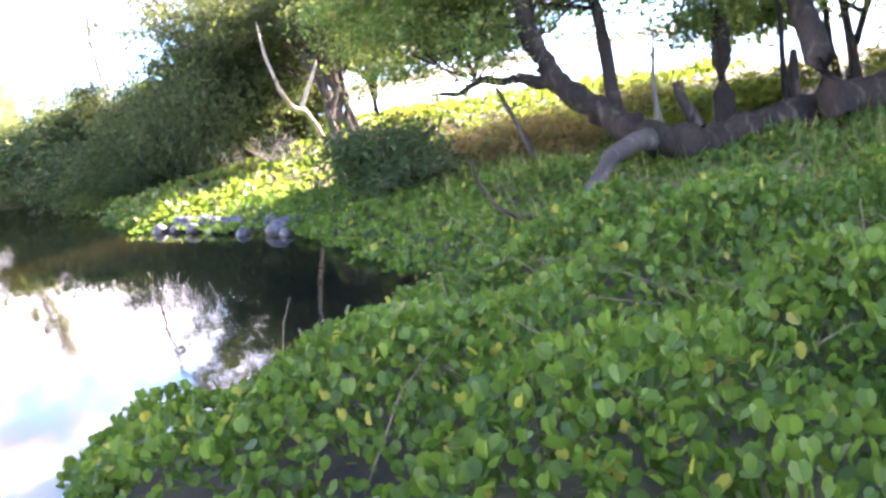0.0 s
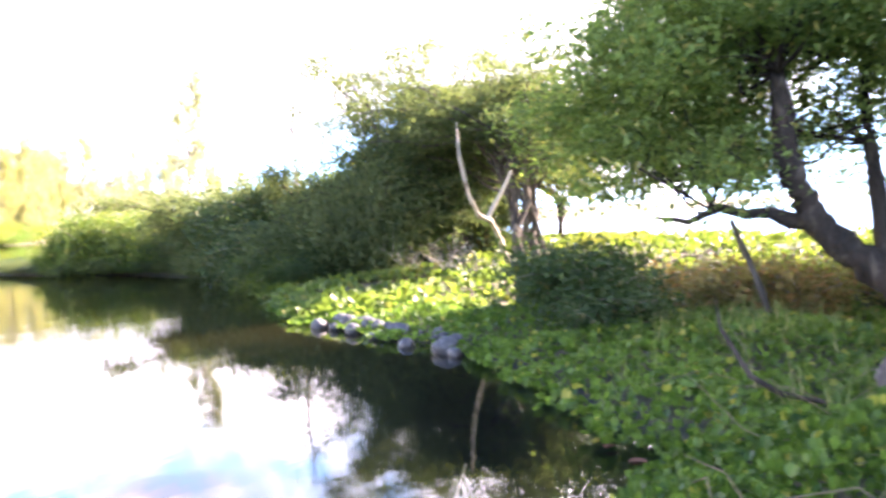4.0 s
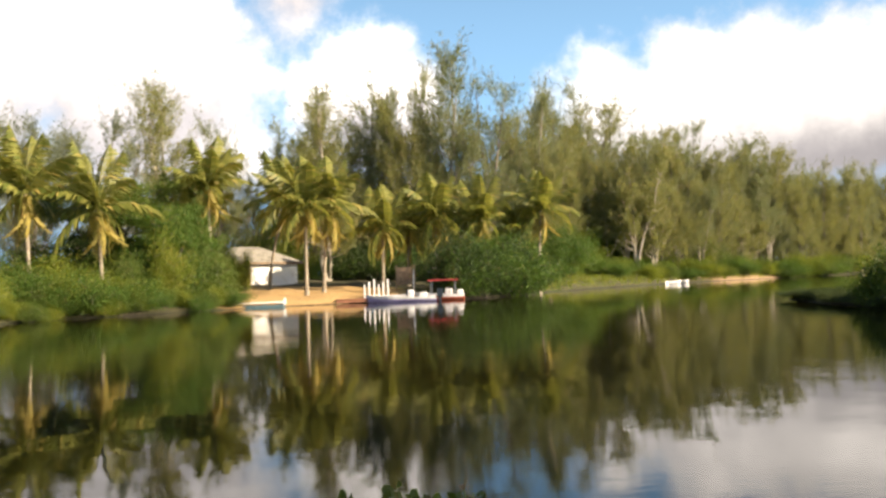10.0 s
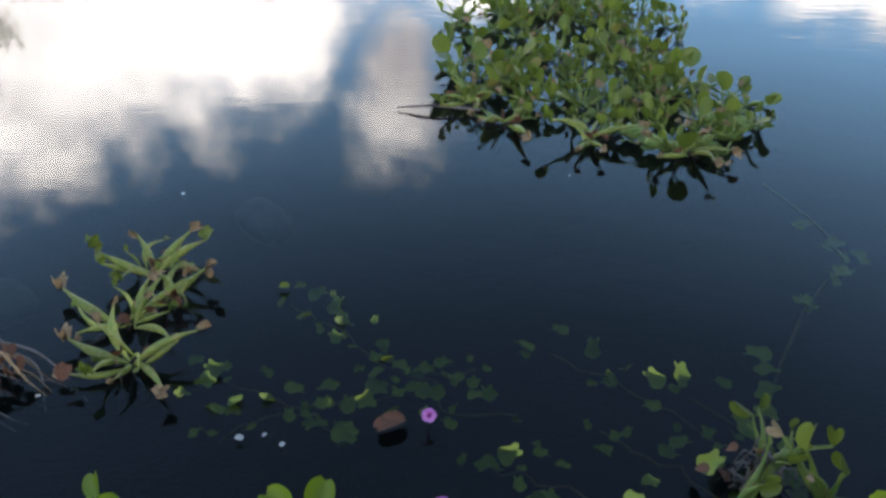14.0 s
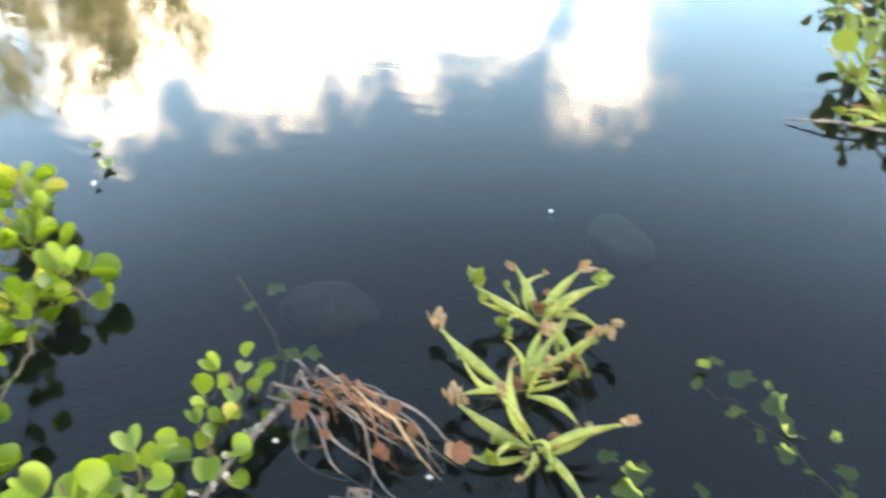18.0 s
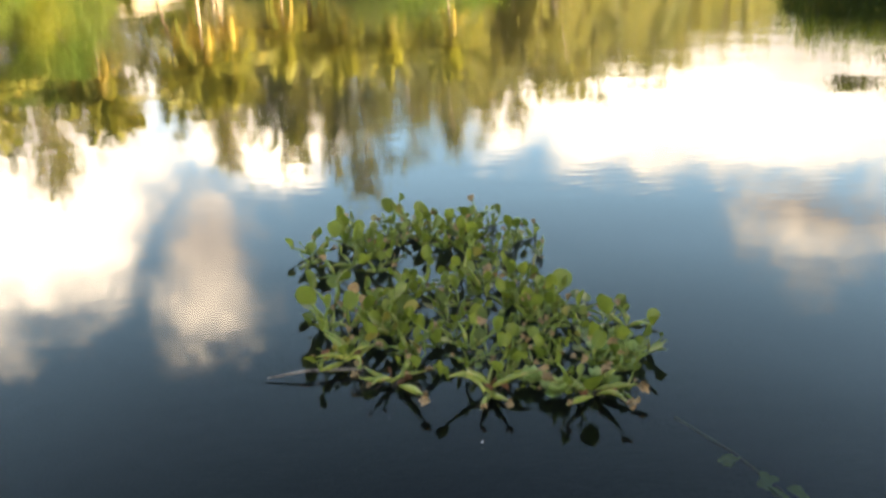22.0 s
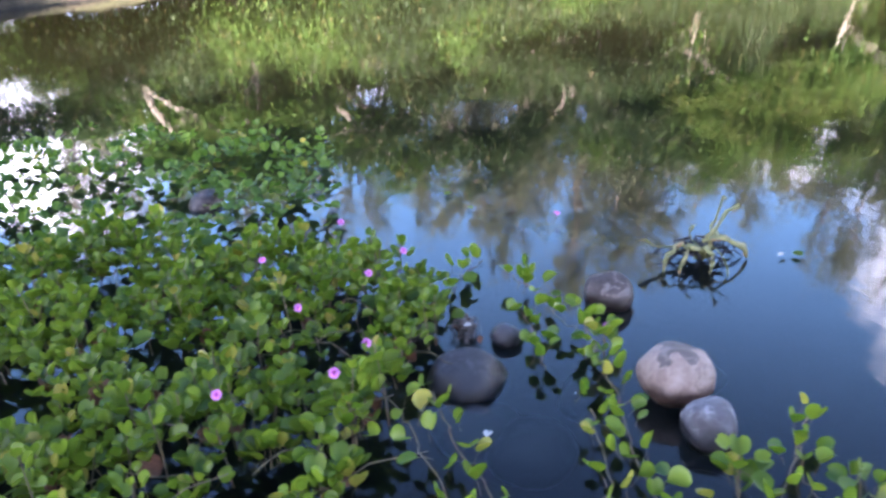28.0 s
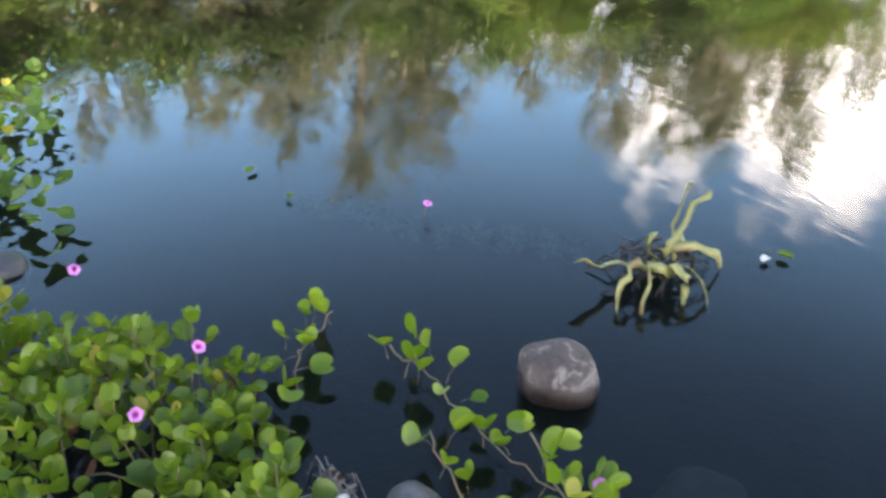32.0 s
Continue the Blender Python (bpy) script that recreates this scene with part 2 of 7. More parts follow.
def ground_material():
    mat, k = material("ground_earth")
    co = k.n("ShaderNodeTexCoord").outputs["Object"]
    xyz = k.n("ShaderNodeSeparateXYZ", Vector=co)
    big = k.noise(co, 0.25, 5.0, 0.6)
    small = k.noise(co, 5.0, 6.0, 0.65)
    grit = k.noise(co, 60.0, 3.0, 0.7)

    def near(x, y, r, soft):
        v = k.t.nodes.new("ShaderNodeVectorMath")
        v.operation = "DISTANCE"
        k.put(v.inputs[0], co)
        v.inputs[1].default_value = (x, y, 0.5)
        return k.ramp(k.m("ADD", v.outputs["Value"], k.m("MULTIPLY", k.m("SUBTRACT", big, 0.5), soft * 2)), r + soft * 0.3, r - soft * 0.3)

    earth = k.mix(k.ramp(small, 0.3, 0.7), rgb(0.035, 0.027, 0.017), rgb(0.085, 0.066, 0.04))
    grass = k.mix(k.ramp(small, 0.3, 0.7), rgb(0.05, 0.06, 0.02), rgb(0.12, 0.115, 0.045))
    col = k.mix(k.ramp(big, 0.35, 0.6), earth, grass)
    red = k.mix(k.ramp(small, 0.3, 0.7), rgb(0.20, 0.095, 0.052), rgb(0.36, 0.20, 0.115))
    sand = k.mix(k.ramp(small, 0.3, 0.7), rgb(0.46, 0.28, 0.11), rgb(0.60, 0.40, 0.18))
    col = k.mix(k.m("MAXIMUM", near(-23.2, 21, 4.2, 1.5), near(-20.6, 31, 2.6, 1.2)), col, red)
    col = k.mix(k.m("MAXIMUM", near(-9, 50, 8.0, 2.5), near(-14, 50, 4.0, 1.5)), col, sand)
    col = k.mix(near(34, 90, 9.0, 4.0), col, k.mix(small, rgb(0.35, 0.22, 0.12), rgb(0.5, 0.36, 0.22)))
    wet = k.ramp(k.m("ADD", xyz.outputs[2], k.m("MULTIPLY", k.m("SUBTRACT", small, 0.5), 0.12)), 0.12, -0.04)
    col = k.mix(wet, col, rgb(0.006, 0.006, 0.005))
    hh = k.m("ADD", k.m("MULTIPLY", small, 0.7), k.m("MULTIPLY", grit, 0.3))
    bp = k.n("ShaderNodeBump", Height=hh, Strength=0.6, Distance=0.06)
    sh = k.n("ShaderNodeBsdfPrincipled", Base_Color=col, Roughness=0.9, Normal=bp)
    finish(k, sh)
    return mat


WATER = water_material()
EARTH = ground_material()
BARK_DARK = surface("bark_dark", (0.016, 0.013, 0.010), (0.05, 0.039, 0.03), 8, 0.9, 0, 0.9, (0.085, 0.068, 0.05), 0.2, (1, 1, 0.3))
BARK_MID = surface("bark_mid", (0.045, 0.038, 0.031), (0.105, 0.09, 0.075), 8, 0.9, 0, 0.9, (0.15, 0.13, 0.105), 0.2, (1, 1, 0.3))
BARK_PALE = surface("bark_pale", (0.30, 0.26, 0.20), (0.52, 0.47, 0.39), 8, 0.85, 0, 0.7, (0.20, 0.16, 0.12), 0.2, (1, 1, 0.3))
BARK_GREY = surface("bark_grey", (0.14, 0.12, 0.10), (0.27, 0.24, 0.20), 8, 0.9, 0, 0.8, (0.09, 0.08, 0.06), 0.2, (1, 1, 0.3))
PALM_BARK = surface("palm_bark", (0.24, 0.20, 0.15), (0.42, 0.37, 0.29), 10, 0.85, 0, 0.6, (0.15, 0.12, 0.09), 0.2)
NEEDLES = foliage("needles", (0.14, 0.16, 0.06), (0.31, 0.31, 0.125), (0.34, 0.25, 0.12), 0.08, 0.6, 0.45)
NEEDLES_GREY = foliage("needles_grey", (0.115, 0.14, 0.073), (0.26, 0.285, 0.15), (0.32, 0.25, 0.14), 0.08, 0.6, 0.45)
MESQUITE = foliage("feathery_leaves", (0.045, 0.105, 0.018), (0.135, 0.225, 0.040), (0.22, 0.20, 0.06), 0.06, 0.55, 0.4)
MESQUITE_OLIVE = foliage("olive_leaves", (0.055, 0.105, 0.018), (0.17, 0.235, 0.045), (0.24, 0.20, 0.07), 0.08, 0.55, 0.4)
# also picked where the left bank lies in shade, so the colour carries it
MESQUITE_DEEP = foliage("deep_green_leaves", (0.018, 0.042, 0.013), (0.058, 0.095, 0.026), (0.13, 0.12, 0.04), 0.05, 0.55, 0.35)
NEEDLES_DARK = foliage("needles_dark", (0.10, 0.125, 0.085), (0.24, 0.265, 0.175), (0.26, 0.22, 0.14), 0.08, 0.6, 0.45)
CARPET = foliage("carpet_leaves", (0.032, 0.076, 0.013), (0.118, 0.20, 0.031), (0.32, 0.30, 0.05), 0.035, 0.38, 0.45, False, 0.25)
SUNK_STONE = surface("sunken_stone", (0.06, 0.062, 0.056), (0.10, 0.10, 0.09), 5, 0.9)
MESQUITE_DARK = foliage("dark_leaves", (0.048, 0.068, 0.032), (0.12, 0.155, 0.058), (0.16, 0.16, 0.06), 0.05, 0.7, 0.45, False, 0.2)
WEED = foliage("water_weed_leaf", (0.035, 0.06, 0.035), (0.085, 0.12, 0.07), None, 0, 0.8, 0.3)
STRIP = foliage("bank_leaves", (0.04, 0.08, 0.013), (0.13, 0.185, 0.03), (0.22, 0.21, 0.04), 0.06, 0.5, 0.4)
CANOPY = foliage("canopy_leaves", (0.055, 0.10, 0.028), (0.19, 0.27, 0.065), (0.30, 0.27, 0.07), 0.06, 0.5, 0.55)
FROND = foliage("palm_frond_green", (0.10, 0.14, 0.03), (0.31, 0.30, 0.08), (0.46, 0.36, 0.11), 0.12, 0.4, 0.4)
FROND_DRY = foliage("palm_frond_yellow", (0.32, 0.26, 0.08), (0.50, 0.42, 0.13), (0.36, 0.24, 0.09), 0.15, 0.5, 0.35)
VINE = foliage("vine_leaves", (0.040, 0.088, 0.010), (0.19, 0.27, 0.026), (0.34, 0.29, 0.05), 0.04, 0.34, 0.4)
VINE_PART = foliage("vine_leaf_single", (0.05, 0.115, 0.010), (0.25, 0.345, 0.032), (0.40, 0.36, 0.06), 0.05, 0.32, 0.4, True)
SUNK = foliage("sunken_leaves", (0.18, 0.25, 0.04), (0.42, 0.46, 0.08), None, 0, 0.5, 0.2, True)
STEM = surface("vine_stem", (0.10, 0.085, 0.045), (0.20, 0.16, 0.08), 20, 0.6, 0, 0.3, (0.15, 0.08, 0.05))
HYACINTH = foliage("hyacinth_leaf", (0.06, 0.092, 0.018), (0.20, 0.25, 0.05), (0.24, 0.20, 0.06), 0.08, 0.35, 0.3, True)
PETIOLE = surface("hyacinth_petiole", (0.10, 0.16, 0.03), (0.22, 0.29, 0.06), 25, 0.4, 0, 0.2, (0.30, 0.24, 0.09))
WITHER = surface("withered_leaf", (0.22, 0.13, 0.06), (0.42, 0.30, 0.16), 25, 0.8, 0, 0.4, (0.12, 0.07, 0.04))
DEAD = surface("dead_leaf", (0.11, 0.048, 0.028), (0.24, 0.105, 0.052), 20, 0.75, 0, 0.4, (0.07, 0.04, 0.025))
ROOT = surface("dry_roots", (0.12, 0.097, 0.083), (0.27, 0.235, 0.205), 30, 0.85, 0, 0.5, (0.07, 0.055, 0.05))
BLACK_ROOT = surface("wet_black_roots", (0.012, 0.010, 0.010), (0.03, 0.026, 0.024), 30, 0.5, 0, 0.5)
PINK = surface("pink_petal", (0.55, 0.13, 0.42), (0.70, 0.28, 0.58), 30, 0.5, 0, 0.1)
PINK_DEEP = surface("pink_throat", (0.42, 0.06, 0.30), (0.52, 0.10, 0.38), 30, 0.5, 0, 0.1)
PETAL_WHITE = surface("white_petal", (0.42, 0.40, 0.35), (0.60, 0.58, 0.52), 20, 0.6, 0, 0.1)


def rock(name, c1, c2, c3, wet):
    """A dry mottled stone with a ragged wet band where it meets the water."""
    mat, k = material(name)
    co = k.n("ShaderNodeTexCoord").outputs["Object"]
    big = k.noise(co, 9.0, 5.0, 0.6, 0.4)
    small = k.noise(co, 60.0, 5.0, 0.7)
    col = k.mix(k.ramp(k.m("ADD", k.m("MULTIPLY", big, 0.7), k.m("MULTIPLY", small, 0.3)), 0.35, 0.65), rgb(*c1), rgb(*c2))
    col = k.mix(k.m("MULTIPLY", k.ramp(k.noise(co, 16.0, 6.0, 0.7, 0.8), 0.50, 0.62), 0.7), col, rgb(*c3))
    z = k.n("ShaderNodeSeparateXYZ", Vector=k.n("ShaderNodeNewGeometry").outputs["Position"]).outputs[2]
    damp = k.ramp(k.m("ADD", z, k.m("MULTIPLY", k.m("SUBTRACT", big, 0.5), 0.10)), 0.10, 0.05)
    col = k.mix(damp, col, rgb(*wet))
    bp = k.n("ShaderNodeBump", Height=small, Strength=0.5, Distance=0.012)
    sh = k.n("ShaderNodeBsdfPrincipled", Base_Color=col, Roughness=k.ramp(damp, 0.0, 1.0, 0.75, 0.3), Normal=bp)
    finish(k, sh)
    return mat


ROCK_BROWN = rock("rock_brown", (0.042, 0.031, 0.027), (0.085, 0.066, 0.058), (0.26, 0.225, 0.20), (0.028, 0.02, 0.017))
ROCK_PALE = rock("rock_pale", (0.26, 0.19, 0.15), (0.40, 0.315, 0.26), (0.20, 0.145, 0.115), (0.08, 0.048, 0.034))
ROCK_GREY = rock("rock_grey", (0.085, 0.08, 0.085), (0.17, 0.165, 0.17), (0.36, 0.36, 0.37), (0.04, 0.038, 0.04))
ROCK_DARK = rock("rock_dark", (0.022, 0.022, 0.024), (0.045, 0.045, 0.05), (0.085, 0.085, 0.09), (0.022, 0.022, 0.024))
PLASTER = surface("white_plaster", (0.80, 0.79, 0.76), (0.88, 0.87, 0.84), 3, 0.85, 0, 0.2, (0.70, 0.67, 0.61))
ROOFING = surface("grey_roofing", (0.26, 0.24, 0.20), (0.40, 0.37, 0.31), 4, 0.8, 0, 0.4, (0.17, 0.15, 0.12))
WOOD = surface("weathered_wood", (0.20, 0.14, 0.09), (0.34, 0.25, 0.17), 6, 0.8, 0, 0.5, (0.12, 0.09, 0.06))
WOOD_RED = surface("red_brown_wood", (0.22, 0.09, 0.05), (0.36, 0.16, 0.09), 6, 0.7, 0, 0.4, (0.14, 0.07, 0.04))
PAINT_WHITE = surface("white_paint", (0.74, 0.74, 0.74), (0.84, 0.84, 0.84), 5, 0.4, 0, 0.1, (0.6, 0.58, 0.54))
PAINT_TEAL = surface("teal_paint", (0.05, 0.10, 0.125), (0.09, 0.155, 0.18), 5, 0.5, 0, 0.2, (0.14, 0.2, 0.2))
HULL_VIOLET = surface("violet_hull_paint", (0.34, 0.30, 0.58), (0.46, 0.42, 0.70), 4, 0.3, 0, 0.1)
HULL_RED = surface("red_hull_paint", (0.50, 0.10, 0.06), (0.64, 0.17, 0.10), 4, 0.35, 0, 0.1)
CANVAS_RED = surface("red_canvas", (0.36, 0.05, 0.05), (0.50, 0.09, 0.08), 8, 0.8, 0, 0.3)
DARK_GLASS = surface("dark_window", (0.015, 0.018, 0.02), (0.03, 0.035, 0.04), 4, 0.12, 0, 0.0, None, 0.6)
METAL = surface("grey_metal", (0.32, 0.33, 0.34), (0.48, 0.49, 0.50), 8, 0.4, 0.9, 0.2)
STRAW = foliage("dry_grass", (0.06, 0.11, 0.02), (0.17, 0.21, 0.05), (0.30, 0.26, 0.10), 0.12, 0.6, 0.35)
RUSSET = foliage("russet_leaves", (0.10, 0.095, 0.033), (0.24, 0.20, 0.07), (0.28, 0.14, 0.06), 0.2, 0.5, 0.45)
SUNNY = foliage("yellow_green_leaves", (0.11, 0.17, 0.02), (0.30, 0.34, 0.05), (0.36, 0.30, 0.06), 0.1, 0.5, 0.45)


# ---------------------------------------------------------------- mesh helpers
def mesh_of(name, verts, quads=None, tris=None, mats=(), smooth=False, mat_index=None):
    verts = np.asarray(verts, dtype=np.float32).reshape(-1, 3)
    me = bpy.data.meshes.new(name)
    q = np.zeros((0, 4), np.int32) if quads is None else np.asarray(quads, np.int32).reshape(-1, 4)
    t = np.zeros((0, 3), np.int32) if tris is None else np.asarray(tris, np.int32).reshape(-1, 3)
    me.vertices.add(len(verts))
    me.vertices.foreach_set("co", verts.ravel())
    me.loops.add(q.size + t.size)
    me.loops.foreach_set("vertex_index", np.concatenate([q.ravel(), t.ravel()]).astype(np.int32))
    me.polygons.add(len(q) + len(t))
    starts = np.concatenate([np.arange(len(q)) * 4, q.size + np.arange(len(t)) * 3]).astype(np.int32)
    me.polygons.foreach_set("loop_start", starts)
    if mat_index is not None:
        me.polygons.foreach_set("material_index", np.asarray(mat_index, np.int32))
    me.polygons.foreach_set("use_smooth", np.full(len(starts), bool(smooth)))
    for m in mats:
        me.materials.append(m)
    me.update(calc_edges=True)
    me.validate()
    return me


def child(name, me, parent, label="", at=None):
    ob = new(name, me)
    ob.parent = parent
    if at is not None:
        ob.matrix_basis = at
    if label:
        tagged(ob, label)
    return ob


def part(name, bm, mat, parent, label="", smooth=False):
    me = bpy.data.meshes.new(name)
    bm.to_mesh(me)
    bm.free()
    me.materials.append(mat)
    if smooth:
        me.polygons.foreach_set("use_smooth", [True] * len(me.polygons))
    return child(name, me, parent, label)


def base(name, m, label, category, group="", kind=""):
    ob = new(name)
    ob.empty_display_size = 0.1
    ob.matrix_basis = m
    return tagged(ob, label, category, group, kind)


def joined(pieces):
    """Several (verts, quads) as one."""
    vs, qs, n = [], [], 0
    for v, q in pieces:
        vs.append(np.asarray(v, float).reshape(-1, 3))
        qs.append(np.asarray(q, int).reshape(-1, 4) + n)
        n += len(vs[-1])
    return np.concatenate(vs), np.concatenate(qs)


def tube(path, radii, sides=6):
    p = np.asarray(path, float)
    n = len(p)
    r = np.broadcast_to(np.asarray(radii, float), (n,))
    d = np.gradient(p, axis=0)
    d /= np.linalg.norm(d, axis=1)[:, None] + 1e-9
    ref = np.where(np.abs(d[:, 2:3]) > 0.9, np.array([[1.0, 0, 0]]), np.array([[0, 0, 1.0]]))
    a = np.cross(d, ref)
    a /= np.linalg.norm(a, axis=1)[:, None] + 1e-9
    b = np.cross(d, a)
    th = np.arange(sides) * 2 * np.pi / sides
    v = p[:, None] + r[:, None, None] * (np.cos(th)[None, :, None] * a[:, None] + np.sin(th)[None, :, None] * b[:, None])
    i, j = np.meshgrid(np.arange(n - 1), np.arange(sides), indexing="ij")
    j2 = (j + 1) % sides
    q = np.stack([i * sides + j, i * sides + j2, (i + 1) * sides + j2, (i + 1) * sides + j], -1).reshape(-1, 4)
    return v.reshape(-1, 3), q


def bend(a, b, sag=0.0, wob=0.0, n=7, r=rng):
    """Points from a to b, bowed upwards by sag and wobbling."""
    a, b = np.asarray(a, float), np.asarray(b, float)
    t = np.linspace(0, 1, n)[:, None]
    p = a + (b - a) * t
    p[:, 2] += sag * np.sin(np.pi * t[:, 0])
    w = r.normal(0, wob, (n, 3))
    w[0] = w[-1] = 0
    return p + w


def turns(yaw, pitch, roll):
    """Rotation matrices, local y along the way out, z up."""
    cy, sy, cp, sp, cr, sr = np.cos(yaw), np.sin(yaw), np.cos(pitch), np.sin(pitch), np.cos(roll), np.sin(roll)
    z, o = np.zeros_like(cy), np.ones_like(cy)
    rz = np.stack([np.stack([cy, -sy, z], -1), np.stack([sy, cy, z], -1), np.stack([z, z, o], -1)], -2)
    rx = np.stack([np.stack([o, z, z], -1), np.stack([z, cp, -sp], -1), np.stack([z, sp, cp], -1)], -2)
    ry = np.stack([np.stack([cr, z, sr], -1), np.stack([z, o, z], -1), np.stack([-sr, z, cr], -1)], -2)
    return rz @ rx @ ry


def scatter(tv, tq, pos, rot, size):
    """One copy of a small template at each place, joined."""
    tv, tq = np.asarray(tv, float), np.asarray(tq, int)
    n = len(pos)
    size = np.asarray(size, float)
    if size.ndim == 1:
        size = size[:, None].repeat(3, 1)
    v = np.einsum("nij,nkj->nki", rot, tv[None] * size[:, None, :]) + np.asarray(pos)[:, None, :]
    q = tq[None] + (np.arange(n) * len(tv))[:, None, None]
    return v.reshape(-1, 3), q.reshape(-1, 4)


# leaf templates: the stalk end at the origin, y outwards, width and length 1
def round_lobed(fold=0.2):
    """A smooth two-lobed leaf, folded along its midrib."""
    k = 9
    t = np.linspace(0, 1, k)
    mid = np.stack([t * 0, 0.88 * t, -0.03 * np.sin(t * 3.1)], -1)
    a = np.pi * (0.04 + 0.90 * t)
    w = 0.52 * np.sin(a) ** 0.62
    yy = 0.5 - 0.52 * np.cos(a) + 0.03 * t
    side = np.stack([w, yy, fold * w / 0.52 * (1 - 0.25 * t)], -1)
    v = np.concatenate([mid, side * [-1, 1, 1], side])
    q = [(i, i + 1, k + i + 1, k + i) for i in range(k - 1)] + [(i + 1, i, 2 * k + i, 2 * k + i + 1) for i in range(k - 1)]
    return v, np.array(q)


def two_lobed(fold=0.16):
    c = [(0, 0.0, 0), (0, 0.35, 0.0), (0, 0.68, 0.0), (0, 0.90, -0.02)]
    s = [(0.16, 0.0, 0.05), (0.44, 0.28, fold), (0.50, 0.68, fold * 1.1), (0.27, 1.0, fold * 0.7)]
    v = c + [(-x, y, z) for x, y, z in s] + s
    q = [(0, 1, 5, 4), (1, 2, 6, 5), (2, 3, 7, 6), (1, 0, 8, 9), (2, 1, 9, 10), (3, 2, 10, 11)]
    return np.array(v), np.array(q)


LOBED = two_lobed()
LOBED_SMALL = (np.array([(0, 0, 0), (0, 0.85, 0), (-0.5, 0.35, 0.14), (-0.36, 1.0, 0.12), (0.5, 0.35, 0.14), (0.36, 1.0, 0.12)]),
               np.array([(0, 1, 3, 2), (1, 0, 4, 5)]))
OVAL = (np.array([(0, 0, 0), (-0.4, 0.45, 0.06), (0, 1, -0.05), (0.4, 0.45, 0.06)]), np.array([(0, 3, 2, 1)]))
FEATHER = (np.array([(0, 0, 0), (-0.5, 0.2, 0.1), (-0.4, 0.9, 0.0), (0, 1, -0.1), (0.4, 0.9, 0.0), (0.5, 0.2, 0.1)]),
           np.array([(0, 3, 2, 1), (0, 5, 4, 3)]))


# ---------------------------------------------------------------- the lie of the land
POND = [(15.0, 33.2), (14.3, 29), (14.3, 25), (14.7, 21.5), (14.4, 18.6), (13.5, 16), (12.2, 13.2), (10.9, 11.3), (9.6, 9.8), (8.6, 7.9), (8.0, 6.2), (7.4, 4.5), (6.5, 3.2), (5.5, 2.0), (4.95, 1.35), (4.2, 1.2),
        (3.5, 1.4), (2.95, 1.8), (2.4, 2.1), (1.8, 1.7), (1.0, 0.95), (0.2, 0.72), (-1, 0.66), (-2.0, 0.2), (-2.6, -0.9), (-3.8, -2.6), (-8, -5.5), (-15, -8), (-24, -7),
        (-28.4, -2), (-28.5, 4), (-25, 12.4), (-22.8, 17.3), (-20.5, 22.5), (-19.7, 25.4), (-17.1, 36.4), (-14.2, 38.2), (-9.5, 44.2), (-4.5, 46.4), (2, 48.6),
        (5, 51), (9, 60), (14, 67), (19, 73), (25, 80), (34, 86), (57, 108), (78, 116), (84, 104), (60, 72), (36, 48), (23, 40)]


def shore(x, y):
    """Distance from the water's edge: positive on land."""
    p = np.stack([np.asarray(x, float), np.asarray(y, float)], -1)
    poly = np.array(POND, float)
    best = np.full(p.shape[:-1], 1e9)
    inside = np.zeros(p.shape[:-1], bool)
    for a, b in zip(poly, np.roll(poly, -1, 0)):
        ab = b - a
        t = np.clip(((p - a) @ ab) / (ab @ ab), 0, 1)
        best = np.minimum(best, np.linalg.norm(p - a - t[..., None] * ab, axis=-1))
        hit = (a[1] > p[..., 1]) != (b[1] > p[..., 1])
        xx = a[0] + (p[..., 1] - a[1]) / (ab[1] if ab[1] else 1e-9) * ab[0]
        inside ^= hit & (p[..., 0] < xx)
    return np.where(inside, -best, best)


def smooth01(v, a, b):
    t = np.clip((v - a) / (b - a), 0, 1)
    return t * t * (3 - 2 * t)


def land(x, y):
    x, y = np.asarray(x, float), np.asarray(y, float)
    d = shore(x, y)
    far = np.clip(smooth01(y, 26, 34) * smooth01(26 - x + (y - 40), 0, 12) + smooth01(-x, 12, 18), 0, 1)
    rough = 0.09 * np.sin(x * 2.6 + 2 * np.sin(y * 1.9)) * np.sin(y * 3.1 + x) * smooth01(-x, 14, 18) * smooth01(d, 0.05, 0.5)
    lump = rough + 0.05 * np.sin(x * 1.7 + 0.6 * np.sin(y * 1.3)) + 0.04 * np.sin(y * 2.3 + x * 0.4)
    near_h = (0.30 * (1 - np.exp(-np.maximum(d, 0) / 0.9)) + 0.02 * np.minimum(d, 18)) * (1 - 0.62 * smooth01(x, 3.5, 6.5) * smooth01(17 - x, 0, 4))
    far_h = 0.28 * (1 - np.exp(-np.maximum(d, 0) / 0.5)) + 0.055 * np.minimum(d, 22) + 0.14 * np.minimum(np.maximum(d, 0), 9) * smooth01(x, 5, 11)
    h = near_h * (1 - far) + far_h * far + lump * smooth01(d, 0.2, 2)
    # the open sea behind the trees of the near bank
    sea = smooth01(x - 0.25 * np.maximum(y, 0), 17, 24) * smooth01(60 - y, 0, 22)
    h = h * (1 - sea) - 2.5 * sea
    wet = -0.55 * (1 - np.exp(np.minimum(d, 0) / 1.4)) - 0.9 * smooth01(-d, 2, 10)
    h = np.where(d < 0, wet, h)
    # low hills inland
    for hx, hy, hz, hr in ((420, 820, 46, 240), (150, 900, 34, 260), (-500, 500, 25, 260), (-620, -100, 25, 300)):
        h = h + hz * np.exp(-((x - hx) ** 2 + (y - hy) ** 2) / (2 * (hr * 0.6) ** 2)) * smooth01(d, 30, 120)
    return h


def zland(x, y):
    return float(land(np.array([x]), np.array([y]))[0])


